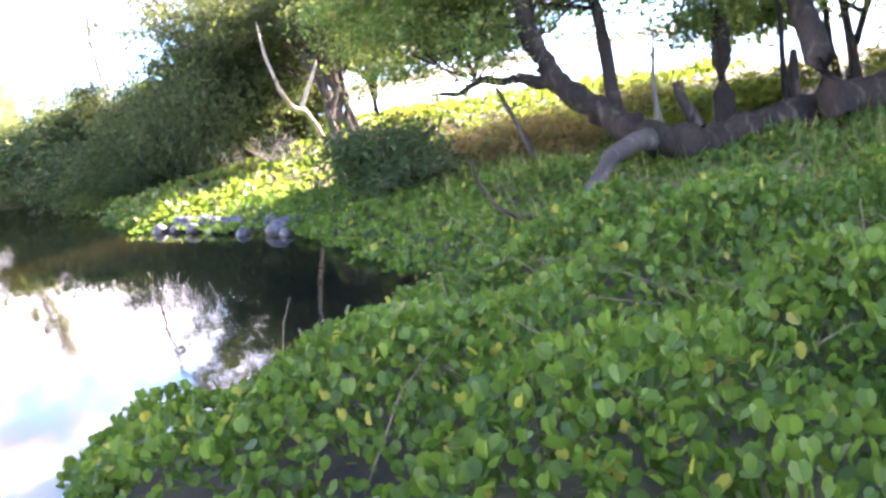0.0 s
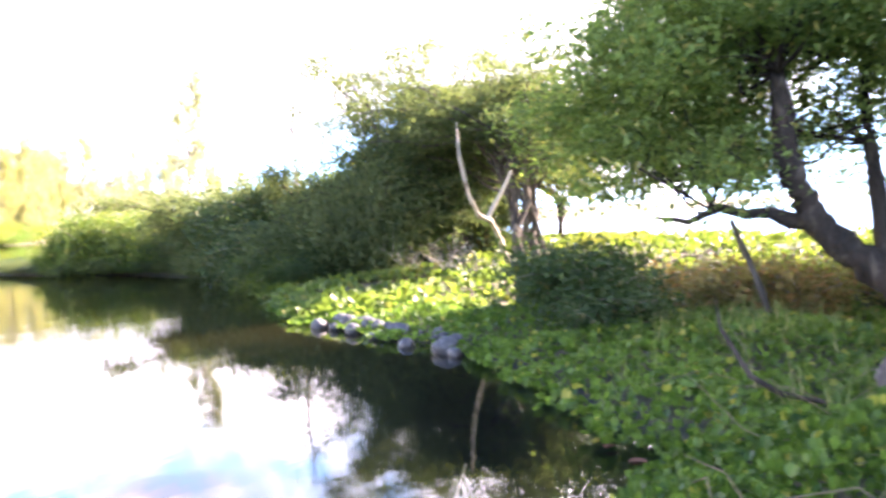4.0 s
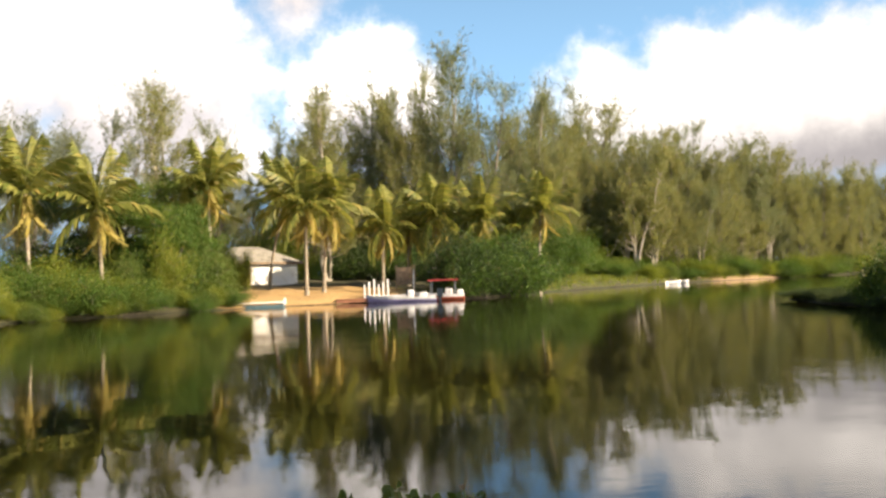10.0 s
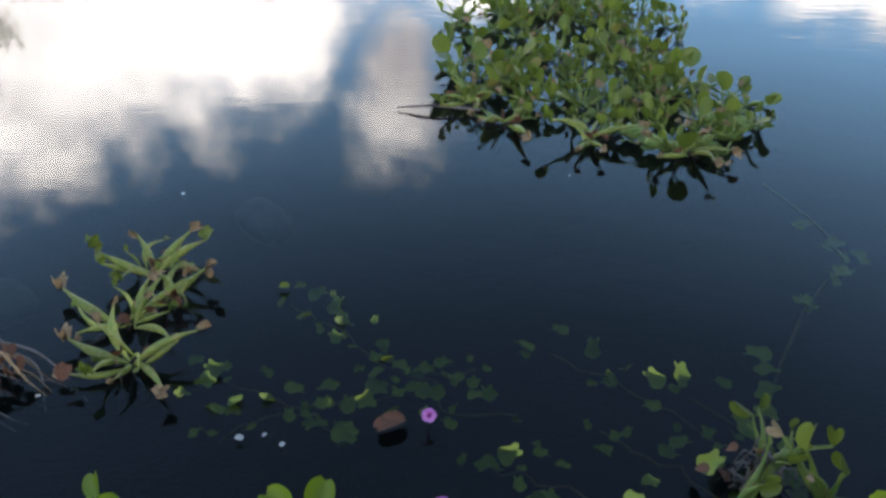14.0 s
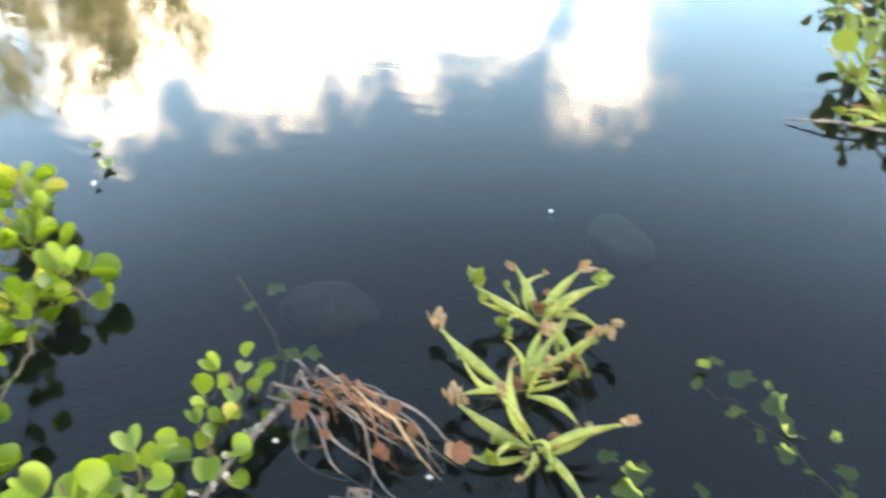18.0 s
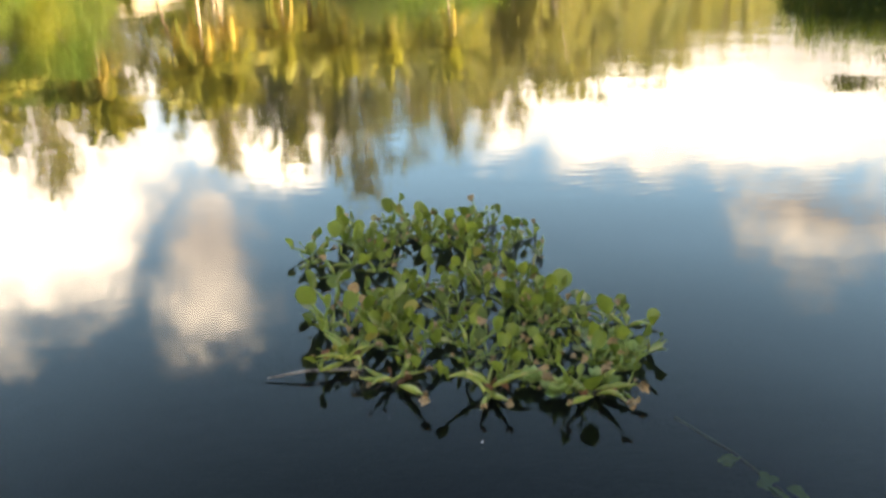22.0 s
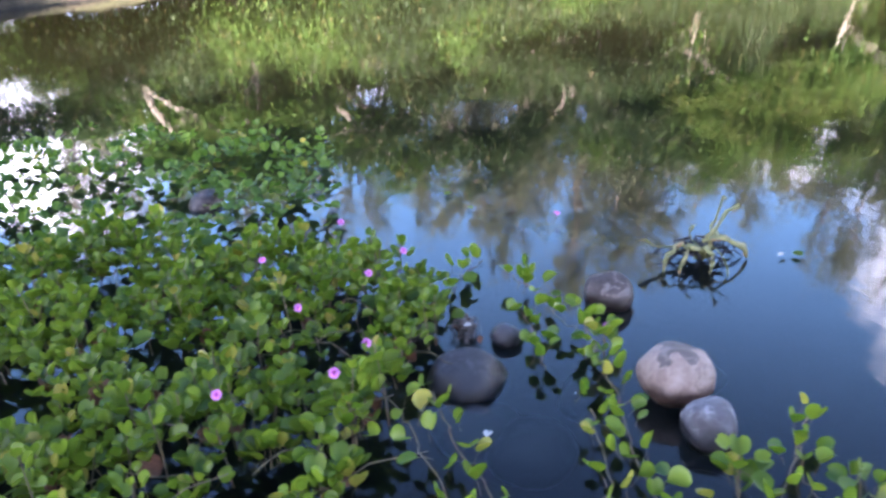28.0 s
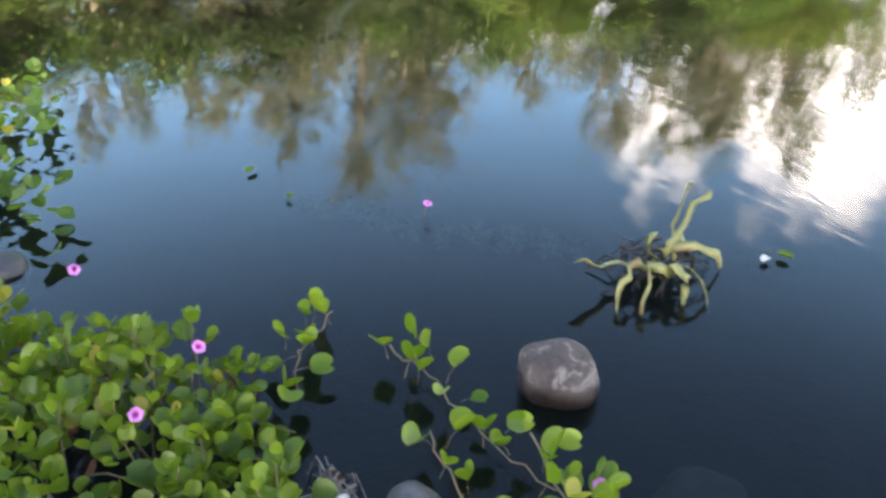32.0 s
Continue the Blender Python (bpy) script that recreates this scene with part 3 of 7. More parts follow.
def make_ground():
    u = np.linspace(-1, 1, 301)
    g = np.sinh(u * 6.6) / np.sinh(6.6) * 2600
    xs, ys = g + 0.5, g + 2.0
    # an even grid over the pond and its banks
    fine = np.arange(-40, 96, 0.8)
    xs = np.unique(np.concatenate([xs[(xs < -40) | (xs > 95) | (np.abs(xs) < 12)], fine[(fine < -11.5) | (fine > 11.5)]]))
    ys = np.unique(np.concatenate([ys[(ys < -40) | (ys > 95) | (np.abs(ys) < 12)], fine[(fine < -11.5) | (fine > 11.5)]]))
    X, Y = np.meshgrid(xs, ys, indexing="ij")
    Z = land(X, Y)
    n, m = X.shape
    i, j = np.meshgrid(np.arange(n - 1), np.arange(m - 1), indexing="ij")
    q = np.stack([i * m + j, (i + 1) * m + j, (i + 1) * m + j + 1, i * m + j + 1], -1)
    ob = new("ground", mesh_of("ground", np.stack([X, Y, Z], -1), q, None, [EARTH], True))
    tagged(ob, "bare brown earth, mud and orange sand round the pond", "ground", kind="structure")
    r = 2600.0
    k = 24
    t = np.linspace(-r, r, k)
    X, Y = np.meshgrid(t, t, indexing="ij")
    i, j = np.meshgrid(np.arange(k - 1), np.arange(k - 1), indexing="ij")
    q = np.stack([i * k + j, (i + 1) * k + j, (i + 1) * k + j + 1, i * k + j + 1], -1)
    ob = new("water", mesh_of("water", np.stack([X, Y, X * 0], -1), q, None, [WATER], True))
    tagged(ob, "dark still pond water that mirrors trees and clouds", "water", kind="structure")


make_ground()


# ---------------------------------------------------------------- trees
def limb_tree(r, height, spread, trunks=1, levels=3, lean=0.15, thick=0.16, first=0.3, flat=0.6):
    """Limbs of a spreading tree: tubes, and the places where the leaf sprays hang."""
    tubes, tips = [], []

    def grow(p, d, length, rad, level):
        n = 5
        pts = [np.array(p)]
        for _ in range(n):
            d = d + r.normal(0, 0.16, 3)
            if level > 0:
                d[2] *= 0.88
            d /= np.linalg.norm(d)
            pts.append(pts[-1] + d * length / n)
        pts = np.array(pts)
        tubes.append(tube(pts, np.linspace(rad, rad * 0.55, n + 1), 7 if level == 0 else 5 if level == 1 else 4))
        if level >= levels:
            tips.extend(pts[2:])
            return
        for i in range(3 if level == 0 else 4):
            at = r.uniform(first if level == 0 else 0.35, 1.0)
            q = pts[min(int(at * n) + 1, n)]
            a = r.uniform(0, 2 * np.pi)
            side = np.array([np.cos(a), np.sin(a), r.uniform(0.1, 0.7) * (1 if level == 0 else flat)])
            nd = d * 0.45 + side * spread
            grow(q, nd / np.linalg.norm(nd), length * r.uniform(0.55, 0.8), rad * 0.55, level + 1)
        if level > 0:
            tips.extend(pts[3:])

    for i in range(trunks):
        a = r.uniform(0, 2 * np.pi)
        d = np.array([np.cos(a) * lean, np.sin(a) * lean, 1.0])
        grow(np.array([np.cos(a) * 0.12 * (trunks > 1), np.sin(a) * 0.12 * (trunks > 1), -0.25]), d / np.linalg.norm(d), height * 0.5, thick, 0)
    return joined(tubes), np.array(tips)


def sprays(r, tips, per, radius, size, template=FEATHER, droop=0.3, flat=0.6, narrow=0.5):
    """Many small leaves in uneven clumps round the tips."""
    n = len(tips) * per
    c = np.repeat(tips, per, 0)
    off = r.normal(0, 1, (n, 3)) * radius * np.array([1, 1, flat])
    pos = c + off
    rot = turns(r.uniform(0, 2 * np.pi, n), r.normal(-droop, 0.5, n), r.normal(0, 0.6, n))
    sz = r.uniform(0.6, 1.3, n) * size
    return scatter(template[0], template[1], pos, rot, np.stack([sz * narrow, sz, sz], -1))


def leafy_tree(name, r, height, spread, bark, leaves, trunks=1, per=26, radius=0.42, size=0.17, thick=0.15, levels=3, flat=0.6, template=FEATHER, narrow=0.5, label="", lean=0.2, first=0.2):
    tv, tips = limb_tree(r, height, spread, trunks, levels, lean, thick, first)
    top = tips[:, 2].max()
    f = height / max(top, 0.1)
    t_ob = base(name, Matrix(), label, "tree")
    child("trunk", mesh_of("trunk", tv[0] * [1, 1, f], tv[1], None, [bark], True), t_ob)
    v, q = sprays(r, tips * [1, 1, f], per, radius, size, template, 0.3, flat, narrow)
    child("crown", mesh_of("crown", v, q, None, [leaves]), t_ob)
    return t_ob


def ironwood(r, height, width, leaves, bark, label, limbs=64, low=0.2, plumes=7, plume=1.0, leaders=4, splay=0.30, thick=1.0, per=22):
    """A casuarina: a stem that splits into splayed leaders, rising limbs of uneven length, and ragged plumes of thin needles."""
    ob = base("casuarina_tree", Matrix(), label, "tree")
    z = np.linspace(0, 1, 9)
    stems = []
    for i in range(leaders):
        a = i * 2 * np.pi / leaders + r.uniform(-0.6, 0.6)
        out = splay * height * r.uniform(0.35, 1.0) * (0.25 if i == 0 else 1.0)
        top = height * (1.0 if i == 0 else r.uniform(0.62, 0.97))
        sway = np.cumsum(r.normal(0, 0.010, (9, 2)), 0) * height
        p = np.stack([np.cos(a) * out * z ** 1.5 + sway[:, 0] + 0.35 * z ** 2, np.sin(a) * out * z ** 1.5 + sway[:, 1], -0.3 + z * (top + 0.3)], -1)
        stems.append(p)
    tubes = [tube(p, (0.17 * (1 - z) ** 0.8 * height / 14 + 0.015) * thick * (1.0 if i == 0 else 0.75), 7) for i, p in enumerate(stems)]
    starts, ways, sizes = [], [], []
    lengths = r.uniform(0.55, 1.15, (leaders, 6))
    for i in range(limbs):
        j = i % leaders
        stem = stems[j]
        h = low + (0.98 - low) * r.uniform(0, 1) ** 0.85
        k = np.array([np.interp(h, z, stem[:, c]) for c in range(3)])
        a = r.uniform(0, 2 * np.pi)
        ln = (width * (1.05 - h) ** 0.6 * lengths[j, int(h * 5.99)] * r.uniform(0.35, 1.15) + 0.4) * 0.8
        d = np.array([np.cos(a) + 0.15, np.sin(a), r.uniform(0.15, 0.8) + 0.9 * h])
        d /= np.linalg.norm(d)
        p = bend(k, k + d * ln, -0.12 * ln, 0.06, 7, r)
        tubes.append(tube(p, np.linspace(0.05 * (1.1 - h) + 0.012, 0.009, 7) * thick, 4))
        m = max(2, int(plumes * min(1.3, ln / width + 0.3)))
        for q0 in np.sort(r.uniform(0.35, 1.0, m)):
            q = np.array([np.interp(q0, np.linspace(0, 1, 7), p[:, c]) for c in range(3)])
            w = d * 0.7 + r.normal(0, 0.33, 3) + [0.1, 0, 0.65]
            starts.append(q)
            ways.append(w / np.linalg.norm(w))
            sizes.append(r.uniform(0.5, 1.5) * (0.8 + 0.5 * q0))
    for stem in stems:
        for _ in range(5):
            w = r.normal(0, 0.22, 3) + [0.1, 0, 1]
            starts.append(stem[-1] - [0, 0, r.uniform(0, 0.9)])
            ways.append(w / np.linalg.norm(w))
            sizes.append(r.uniform(0.7, 1.5))
    v, q = joined(tubes)
    child("trunk", mesh_of("trunk", v, q, None, [bark], True), ob)
    starts, ways = np.array(starts), np.array(ways)
    n = len(starts) * per
    ln = np.repeat(np.array(sizes), per) * 1.25 * plume
    along = r.uniform(0, 1, n)
    w = np.repeat(ways, per, 0)
    pos = np.repeat(starts, per, 0) + w * (ln * along)[:, None] + r.normal(0, 0.11, (n, 3)) * (1 - 0.5 * along)[:, None]
    d = w * 0.9 + r.normal(0, 0.42, (n, 3)) - np.array([0, 0, 0.12])
    d /= np.linalg.norm(d, axis=1)[:, None]
    rot = turns(np.arctan2(-d[:, 0], d[:, 1]), np.arcsin(np.clip(d[:, 2], -1, 1)), r.uniform(0, 3.1, n))
    sz = r.uniform(0.28, 0.6, n) * (1.15 - 0.5 * along) * math.sqrt(plume)
    v, q = scatter(OVAL[0], OVAL[1], pos, rot, np.stack([np.full(n, 0.05), sz, sz], -1))
    child("crown", mesh_of("crown", v, q, None, [leaves]), ob)
    return ob


def frond_mesh(r, length, droop, mat, lift):
    """A coconut frond: a bowed midrib with hanging leaflets on both sides."""
    n = 26
    t = np.linspace(0, 1, n)
    y = length * (t - 0.18 * droop * t ** 2)
    zz = length * (lift * t - droop * t ** 2)
    rib = np.stack([t * 0, y, zz], -1)
    pieces = [tube(rib[::3], np.linspace(0.045, 0.010, len(rib[::3])), 4)]
    for side in (-1, 1):
        ln = length * 0.26 * np.sin(np.clip(t[2:] * 0.93 + 0.10, 0, 1) * np.pi) ** 0.6 + 0.05
        m = len(ln)
        a = r.normal(0, 0.05, m)
        sweep = 0.75 + 0.25 * t[2:]
        dx = side * np.cos(0.75) * ln
        dy = ln * 0.55 * sweep + a
        dz = -ln * r.uniform(0.45, 0.8, m)
        w = length * 0.024
        p0 = rib[2:]
        mid = p0 + np.stack([dx * 0.55, dy * 0.5, dz * 0.25], -1)
        end = p0 + np.stack([dx, dy, dz], -1)
        wv = np.array([0, w, 0])
        v = np.stack([p0 - wv * 0.7, p0 + wv * 0.7, mid + wv, mid - wv, end + wv * 0.25, end - wv * 0.25], 1)
        q = np.array([(0, 1, 2, 3), (3, 2, 4, 5)])[None] + (np.arange(m) * 6)[:, None, None]
        pieces.append((v.reshape(-1, 3), q.reshape(-1, 4)))
    v, q = joined(pieces)
    return mesh_of("frond", v, q, None, [mat])


FRONDS = [frond_mesh(rng, 3.1, 0.28, FROND, 0.62), frond_mesh(rng, 3.3, 0.50, FROND, 0.52), frond_mesh(rng, 3.2, 0.72, FROND, 0.42),
          frond_mesh(rng, 3.0, 0.92, FROND, 0.25), frond_mesh(rng, 2.1, 0.9, FROND_DRY, 0.10), frond_mesh(rng, 1.9, 0.7, FROND_DRY, -0.10)]


def palm(x, y, crown, bx, by, label, size=1.0):
    """A coconut palm from its foot (bx, by) to the heart of its crown."""
    z0 = zland(bx, by)
    ob = base("coconut_palm", pose(bx, by, z0), label, "palm tree", "palms on the far bank")
    top = np.array([x - bx, y - by, crown - z0])
    t = np.linspace(0, 1, 24)
    p = np.stack([top[0] * t ** 1.5, top[1] * t ** 1.5, -0.2 + (top[2] + 0.2) * t], -1)
    rad = 0.115 - 0.04 * t + 0.008 * (np.arange(24) % 2) + 0.10 * np.exp(-t * 14)
    v, q = tube(p, rad, 8)
    child("trunk", mesh_of("trunk", v, q, None, [PALM_BARK], True), ob)
    n = 20
    for i in range(n):
        a = i * 137.5 + rng.uniform(-14, 14)
        f = i / (n - 1)
        kind = min(int(f * 4.8), 3) if f < 0.78 else 4 + (i % 2)
        s = size * rng.uniform(0.88, 1.08)
        m = pose(*top, 0, 0, a) @ pose(0, 0, 0, 54 - 70 * f - 66 * max(f - 0.55, 0) / 0.45 + rng.uniform(-9, 9), rng.uniform(-14, 14), 0) @ Matrix.Diagonal((s, s, s, 1))
        child("frond", FRONDS[kind], ob, "dry yellow hanging palm frond" if kind > 3 else "", m)
    for i in range(7):
        a = i * 0.9
        bm = bmesh.new()
        bmesh.ops.create_icosphere(bm, subdivisions=1, radius=0.13, matrix=Matrix.Translation(top + np.array([0.2 * math.cos(a), 0.2 * math.sin(a), -0.22])))
        part("coconut", bm, FROND_DRY, ob, "yellow coconut", True)
    return ob


def plant_copies(models, places, group, zoff=0.0, pick=None):
    """Copies of the models; pick(x, y, i) names the model for a place."""
    for i, (x, y, s, sz) in enumerate(places):
        z = zland(x, y)
        m = pose(x, y, max(z, -0.05) + zoff, rng.uniform(-3, 3), rng.uniform(-3, 3), rng.uniform(0, 360)) @ Matrix.Diagonal((s, s, sz, 1))
        tagged(copy_thing(models[pick(x, y, i) if pick else i % len(models)], m), group=group)


def drop_models(models):
    for ob in models:
        for c in list(ob.children_recursive) + [ob]:
            bpy.data.objects.remove(c)


def back(x, y):
    """The right half of the far bank lies deeper: its places and the growth there, larger with distance."""
    k = 1 + 0.22 * float(smooth01(x, 4, 14))
    return x * k, y * k, k


# casuarina wood behind the far bank and on the left bank
woods = [ironwood(np.random.default_rng(20 + i), 14, 3.2 + 0.35 * i, NEEDLES if i % 2 else NEEDLES_GREY, BARK_GREY if i % 3 else BARK_PALE,
                  "tall feathery casuarina tree with grey-green needles", 96, 0.10, 9, 1.05, 2 + i % 3, 0.15, 1.0, 26) for i in range(6)]
woods += [ironwood(np.random.default_rng(27 + i), 14, 3.6, NEEDLES_DARK, BARK_GREY, "tall wide feathery grey-green casuarina tree", 110, 0.12, 9, 1.2, 6, 0.36, 1.0, 26) for i in range(3)]
places = []
for x, y, top in ((1.9, 74.7, 22), (-1, 73, 19.5), (-4.3, 74.5, 20), (-8.6, 67, 16.8), (5, 73, 19), (8.5, 75, 18), (11.5, 76, 16), (14.9, 78.4, 18.6), (18, 78, 15.5), (22, 80, 14.5),
                  (26, 81, 15), (30, 84, 13.5), (33.5, 86, 14), (36.8, 87.6, 14.7), (41, 92, 12.5), (-22.2, 65.9, 17.5), (-18, 66, 14), (-26, 62, 14), (-30, 58, 13), (-13, 70, 15), (-16, 69, 11.5), (-18.5, 71, 12.5), (-20.5, 68, 11), (-11, 71, 13), (-34, 54, 13.5)):
    x, y, k = back(x, y)
    s = (top * k - zland(x, y)) / 14
    places.append((x, y, s * 1.1, s))
for i in range(112):
    x = -12 + i * 0.6 + rng.uniform(-0.8, 0.8)
    y = 66.5 + max(0, x - 18) * 0.75 + rng.uniform(0, 9) + (4 if x < 8 else 0)
    s = rng.uniform(0.45, 0.93) * (0.86 if x > 25 else 1.12 if x < 12 else 1.0)
    x, y, k = back(x, y)
    places.append((x, y, s * 1.1 * k, s * k))
for i in range(16):
    x, y = 47 + i * 3.6 + rng.uniform(-1, 1), 96 + i * 1.6 + rng.uniform(-2, 5)
    s = rng.uniform(0.6, 0.85)
    x, y, k = back(x, y)
    places.append((x, y, s * 1.2 * k, s * k))
for x, y, top in ((-32.7, 30.4, 17.0), (-31.2, 32.6, 16.2), (-34.0, 28, 15.5), (-30.5, 35.5, 13.2), (-33.5, 25.5, 12.5), (-38, 14.3, 16.2), (-37.5, 17, 15.2), (-39, 11.5, 14.0), (-35.5, 20.5, 12.5), (-37, 8, 12.2), (-40, 11, 12), (-37.5, 21, 11.5), (-38, 6, 12), (-37, 1.5, 11.5), (-39, -4, 12),
                  (-36, -9, 11), (-33, -14, 11), (-27, 46, 12), (-25, 50, 11.5), (-28, 40, 11)):
    s = (top - zland(x, y)) / 14
    places.append((x, y, s * (1.3 if top > 13 else 1.0), s))
plant_copies(woods, places, "casuarina wood", pick=lambda x, y, i: 6 + i % 3 if x < -24 else i % 6)
drop_models(woods)

# coconut palms
for x, y, crown, bx, by in ((-21.7, 36.7, 6.8, -21.6, 36.6), (-19.6, 38.8, 6.1, -19.5, 38.9), (-16.9, 40.6, 5.4, -16.7, 40.8), (-13.4, 48.2, 7.2, -13.3, 48.4), (-10.2, 55.7, 7.0, -11.6, 56.6),
                            (-7.66, 49.2, 5.98, -7.7, 49.2), (-6.42, 50.6, 5.9, -6.9, 51.0), (-3.24, 53.6, 4.8, -3.3, 53.7), (0.4, 55.7, 5.5, 0.2, 55.9), (3.5, 55.6, 5.3, 3.9, 55.9), (7.9, 57.3, 5.9, 7.6, 57.2),
                            (6.3, 58.5, 4.4, 7.0, 58.5), (-15.2, 50.5, 5.2, -15.3, 50.6), (-24, 38, 6.2, -24, 38.2), (-1.6, 57.6, 5.0, -1.8, 57.8)):
    palm(x, y, crown, bx, by, "coconut palm with sunlit yellow-green fronds and slim grey trunk", rng.uniform(1.0, 1.15))

# spreading trees with pale trunks on the left bank
spread = [leafy_tree("spreading_tree", np.random.default_rng(40 + i), 6.8, 1.15, BARK_GREY, (MESQUITE, MESQUITE_OLIVE, MESQUITE_DEEP, MESQUITE, MESQUITE_OLIVE)[i], 1 + i % 2, 92, 0.36, 0.105, 0.15, 3, 0.5,
                     label="spreading green tree with pale bare trunk on the bank") for i in range(5)]
places = [(-23.6, 24, 1, 1.05), (-26.6, 17.2, 0.9, 0.95), (-23, 30.9, 1, 1), (-20.6, 31.8, 0.55, 0.5), (-27.2, 12.2, 0.95, 0.95), (-27.6, 13.8, 1, 1.0), (-27.3, 15.6, 0.9, 0.95), (-25.9, 21.5, 1.1, 1.15),
          (-27.5, 18, 1.1, 1.1), (-24.5, 28, 1.1, 1.12), (-27, 25, 1.2, 1.2), (-29.2, 9, 1.05, 1.0), (-30.2, 4, 1.0, 1.0), (-30.6, -1, 1.05, 0.95), (-32, 12, 1.2, 1.2), (-33, 6, 1.2, 1.2), (-29, 14.8, 1.1, 1.1),
          (-25.8, 35, 1.0, 1.1), (-26, 33, 1.2, 1.25), (-29.5, -6, 1.0, 0.95), (-25.5, -10.5, 1.0, 0.95), (-18, -12, 1, 1), (-32, 0, 1.2, 1.2), (-24.0, 32.6, 0.85, 0.95), (-31, 22, 1.2, 1.25),
          (-24.6, 20.2, 0.9, 0.85), (-23.6, 26.8, 0.8, 0.75), (-26.8, 10.4, 0.85, 0.9), (-14.3, 43.2, 0.95, 0.82), (-15.8, 44.3, 0.9, 0.8), (-12.9, 44.6, 0.55, 0.5), (-17.5, 47, 1, 1), (-20.5, 45, 1, 0.95)]
# darker crowns at y < 15: that end's shade put into leaf colour
plant_copies(spread, places, "trees of the left bank", pick=lambda x, y, i: (2, 0, 2)[i % 3] if y < 15 else i % 5)
# pale-stemmed trees standing at the very edge of the left bank
for i, (x, y, h, lx, ly, forks) in enumerate(((-23.3, 24.2, 3.4, 0.1, 0.2, 2), (-23.6, 17.6, 2.6, -0.2, -0.9, 1), (-21.3, 30.9, 2.3, 0.1, 0.2, 2), (-25.9, 13.4, 3.9, -0.2, -0.5, 3), (-20.3, 32.6, 1.9, 0.1, 0, 1), (-22.9, 25.6, 1.1, 0.5, 0.3, 2))):
    r2 = np.random.default_rng(700 + i)
    ob = base("pale_stemmed_tree", pose(x, y, zland(x, y)), "slim pale-barked tree with bare forked stem on red earth", "tree", "pale trees on the red bank")
    t = np.linspace(0, 1, 9)
    p = np.stack([lx * t + r2.normal(0, 0.05, 9) * t, ly * t + r2.normal(0, 0.07, 9) * t, -0.2 + (h + 0.2) * t], -1)
    tubes, tips = [tube(p, 0.055 - 0.022 * t + 0.04 * np.exp(-t * 9), 8)], []
    for k in range(forks * 3):
        q0 = p[r2.integers(3, 8)]
        e = q0 + np.array([r2.normal(0, 0.5), r2.normal(0, 0.8), r2.uniform(0.6, 1.7)])
        b = bend(q0, e, 0.1, 0.06, 6, r2)
        tubes.append(tube(b, np.linspace(0.035, 0.010, 6), 5))
        tips.extend(b[4:])
    v, q = joined(tubes)
    child("trunk", mesh_of("trunk", v, q, None, [BARK_PALE], True), ob)
    tips = np.concatenate([np.array(tips), p[-1] + r2.normal(0, 0.6, (14, 3)) + [0, 0, 0.7]])
    v, q = sprays(r2, tips, 40, 0.32, 0.15)
    child("crown", mesh_of("crown", v, q, None, [MESQUITE if i % 2 else MESQUITE_OLIVE]), ob)
drop_models(spread)

# pale-stemmed casuarinas in front of the far wood
slim = [ironwood(np.random.default_rng(60 + i), 8.5, 2.5, (NEEDLES, NEEDLES_GREY, NEEDLES)[i], BARK_PALE, "slim pale-stemmed casuarina at the edge of the wood", 74, 0.34, 8, 1.0, 3, 0.26, 1.05, 26) for i in range(3)]
places = []
for x, y, sx, sz in [(16.6, 66.0, 1.2, 1.15)] + [(10 + i * 1.55 + rng.uniform(-0.6, 0.6), 66.5 + max(0, i - 5) * 1.3 + rng.uniform(-0.4, 3.2), rng.uniform(0.7, 1.0), rng.uniform(0.65, 1.05)) for i in range(20)]:
    x, y, k = back(x, y)
    places.append((x, y, sx * k, sz * k))
plant_copies(slim, places, "slim trees of the far bank")
drop_models(slim)


def shrub_model(r, height, width, leaves, bark, label, per=34, size=0.17, template=FEATHER, narrow=0.5):
    ob = base("shrub", Matrix(), label, "shrub")
    tubes, tips = [], []
    for i in range(20):
        a = r.uniform(0, 2 * np.pi)
        d = width * 0.5 * math.sqrt(r.uniform(0.02, 1))
        e = np.array([np.cos(a) * d, np.sin(a) * d, height * r.uniform(0.35, 1.0) * (1 - 0.35 * (2 * d / width) ** 2)])
        p = bend((np.cos(a) * 0.1, np.sin(a) * 0.1, -0.15), e, 0.15 * height, 0.04, 6, r)
        tubes.append(tube(p, np.linspace(0.03, 0.008, 6), 4))
        tips.extend(p[2:])
        for _ in range(3):
            k = p[r.integers(2, 6)]
            f = k + r.normal(0, 0.16, 3) * width * [1, 1, 0.6]
            f[2] = max(f[2], 0.05)
            tubes.append(tube(np.array([k, (k + f) / 2 + [0, 0, 0.04], f]), [0.012, 0.009, 0.005], 3))
            tips.extend([f, (k + f) / 2])
    v, q = joined(tubes)
    child("branch_frame", mesh_of("branch_frame", v, q, None, [bark], True), ob)
    v, q = sprays(r, np.array(tips), per, 0.10 * width, size, template, 0.2, 0.75, narrow)
    v[:, 2] = np.maximum(v[:, 2], -0.05)
    child("foliage", mesh_of("foliage", v, q, None, [leaves]), ob)
    return ob


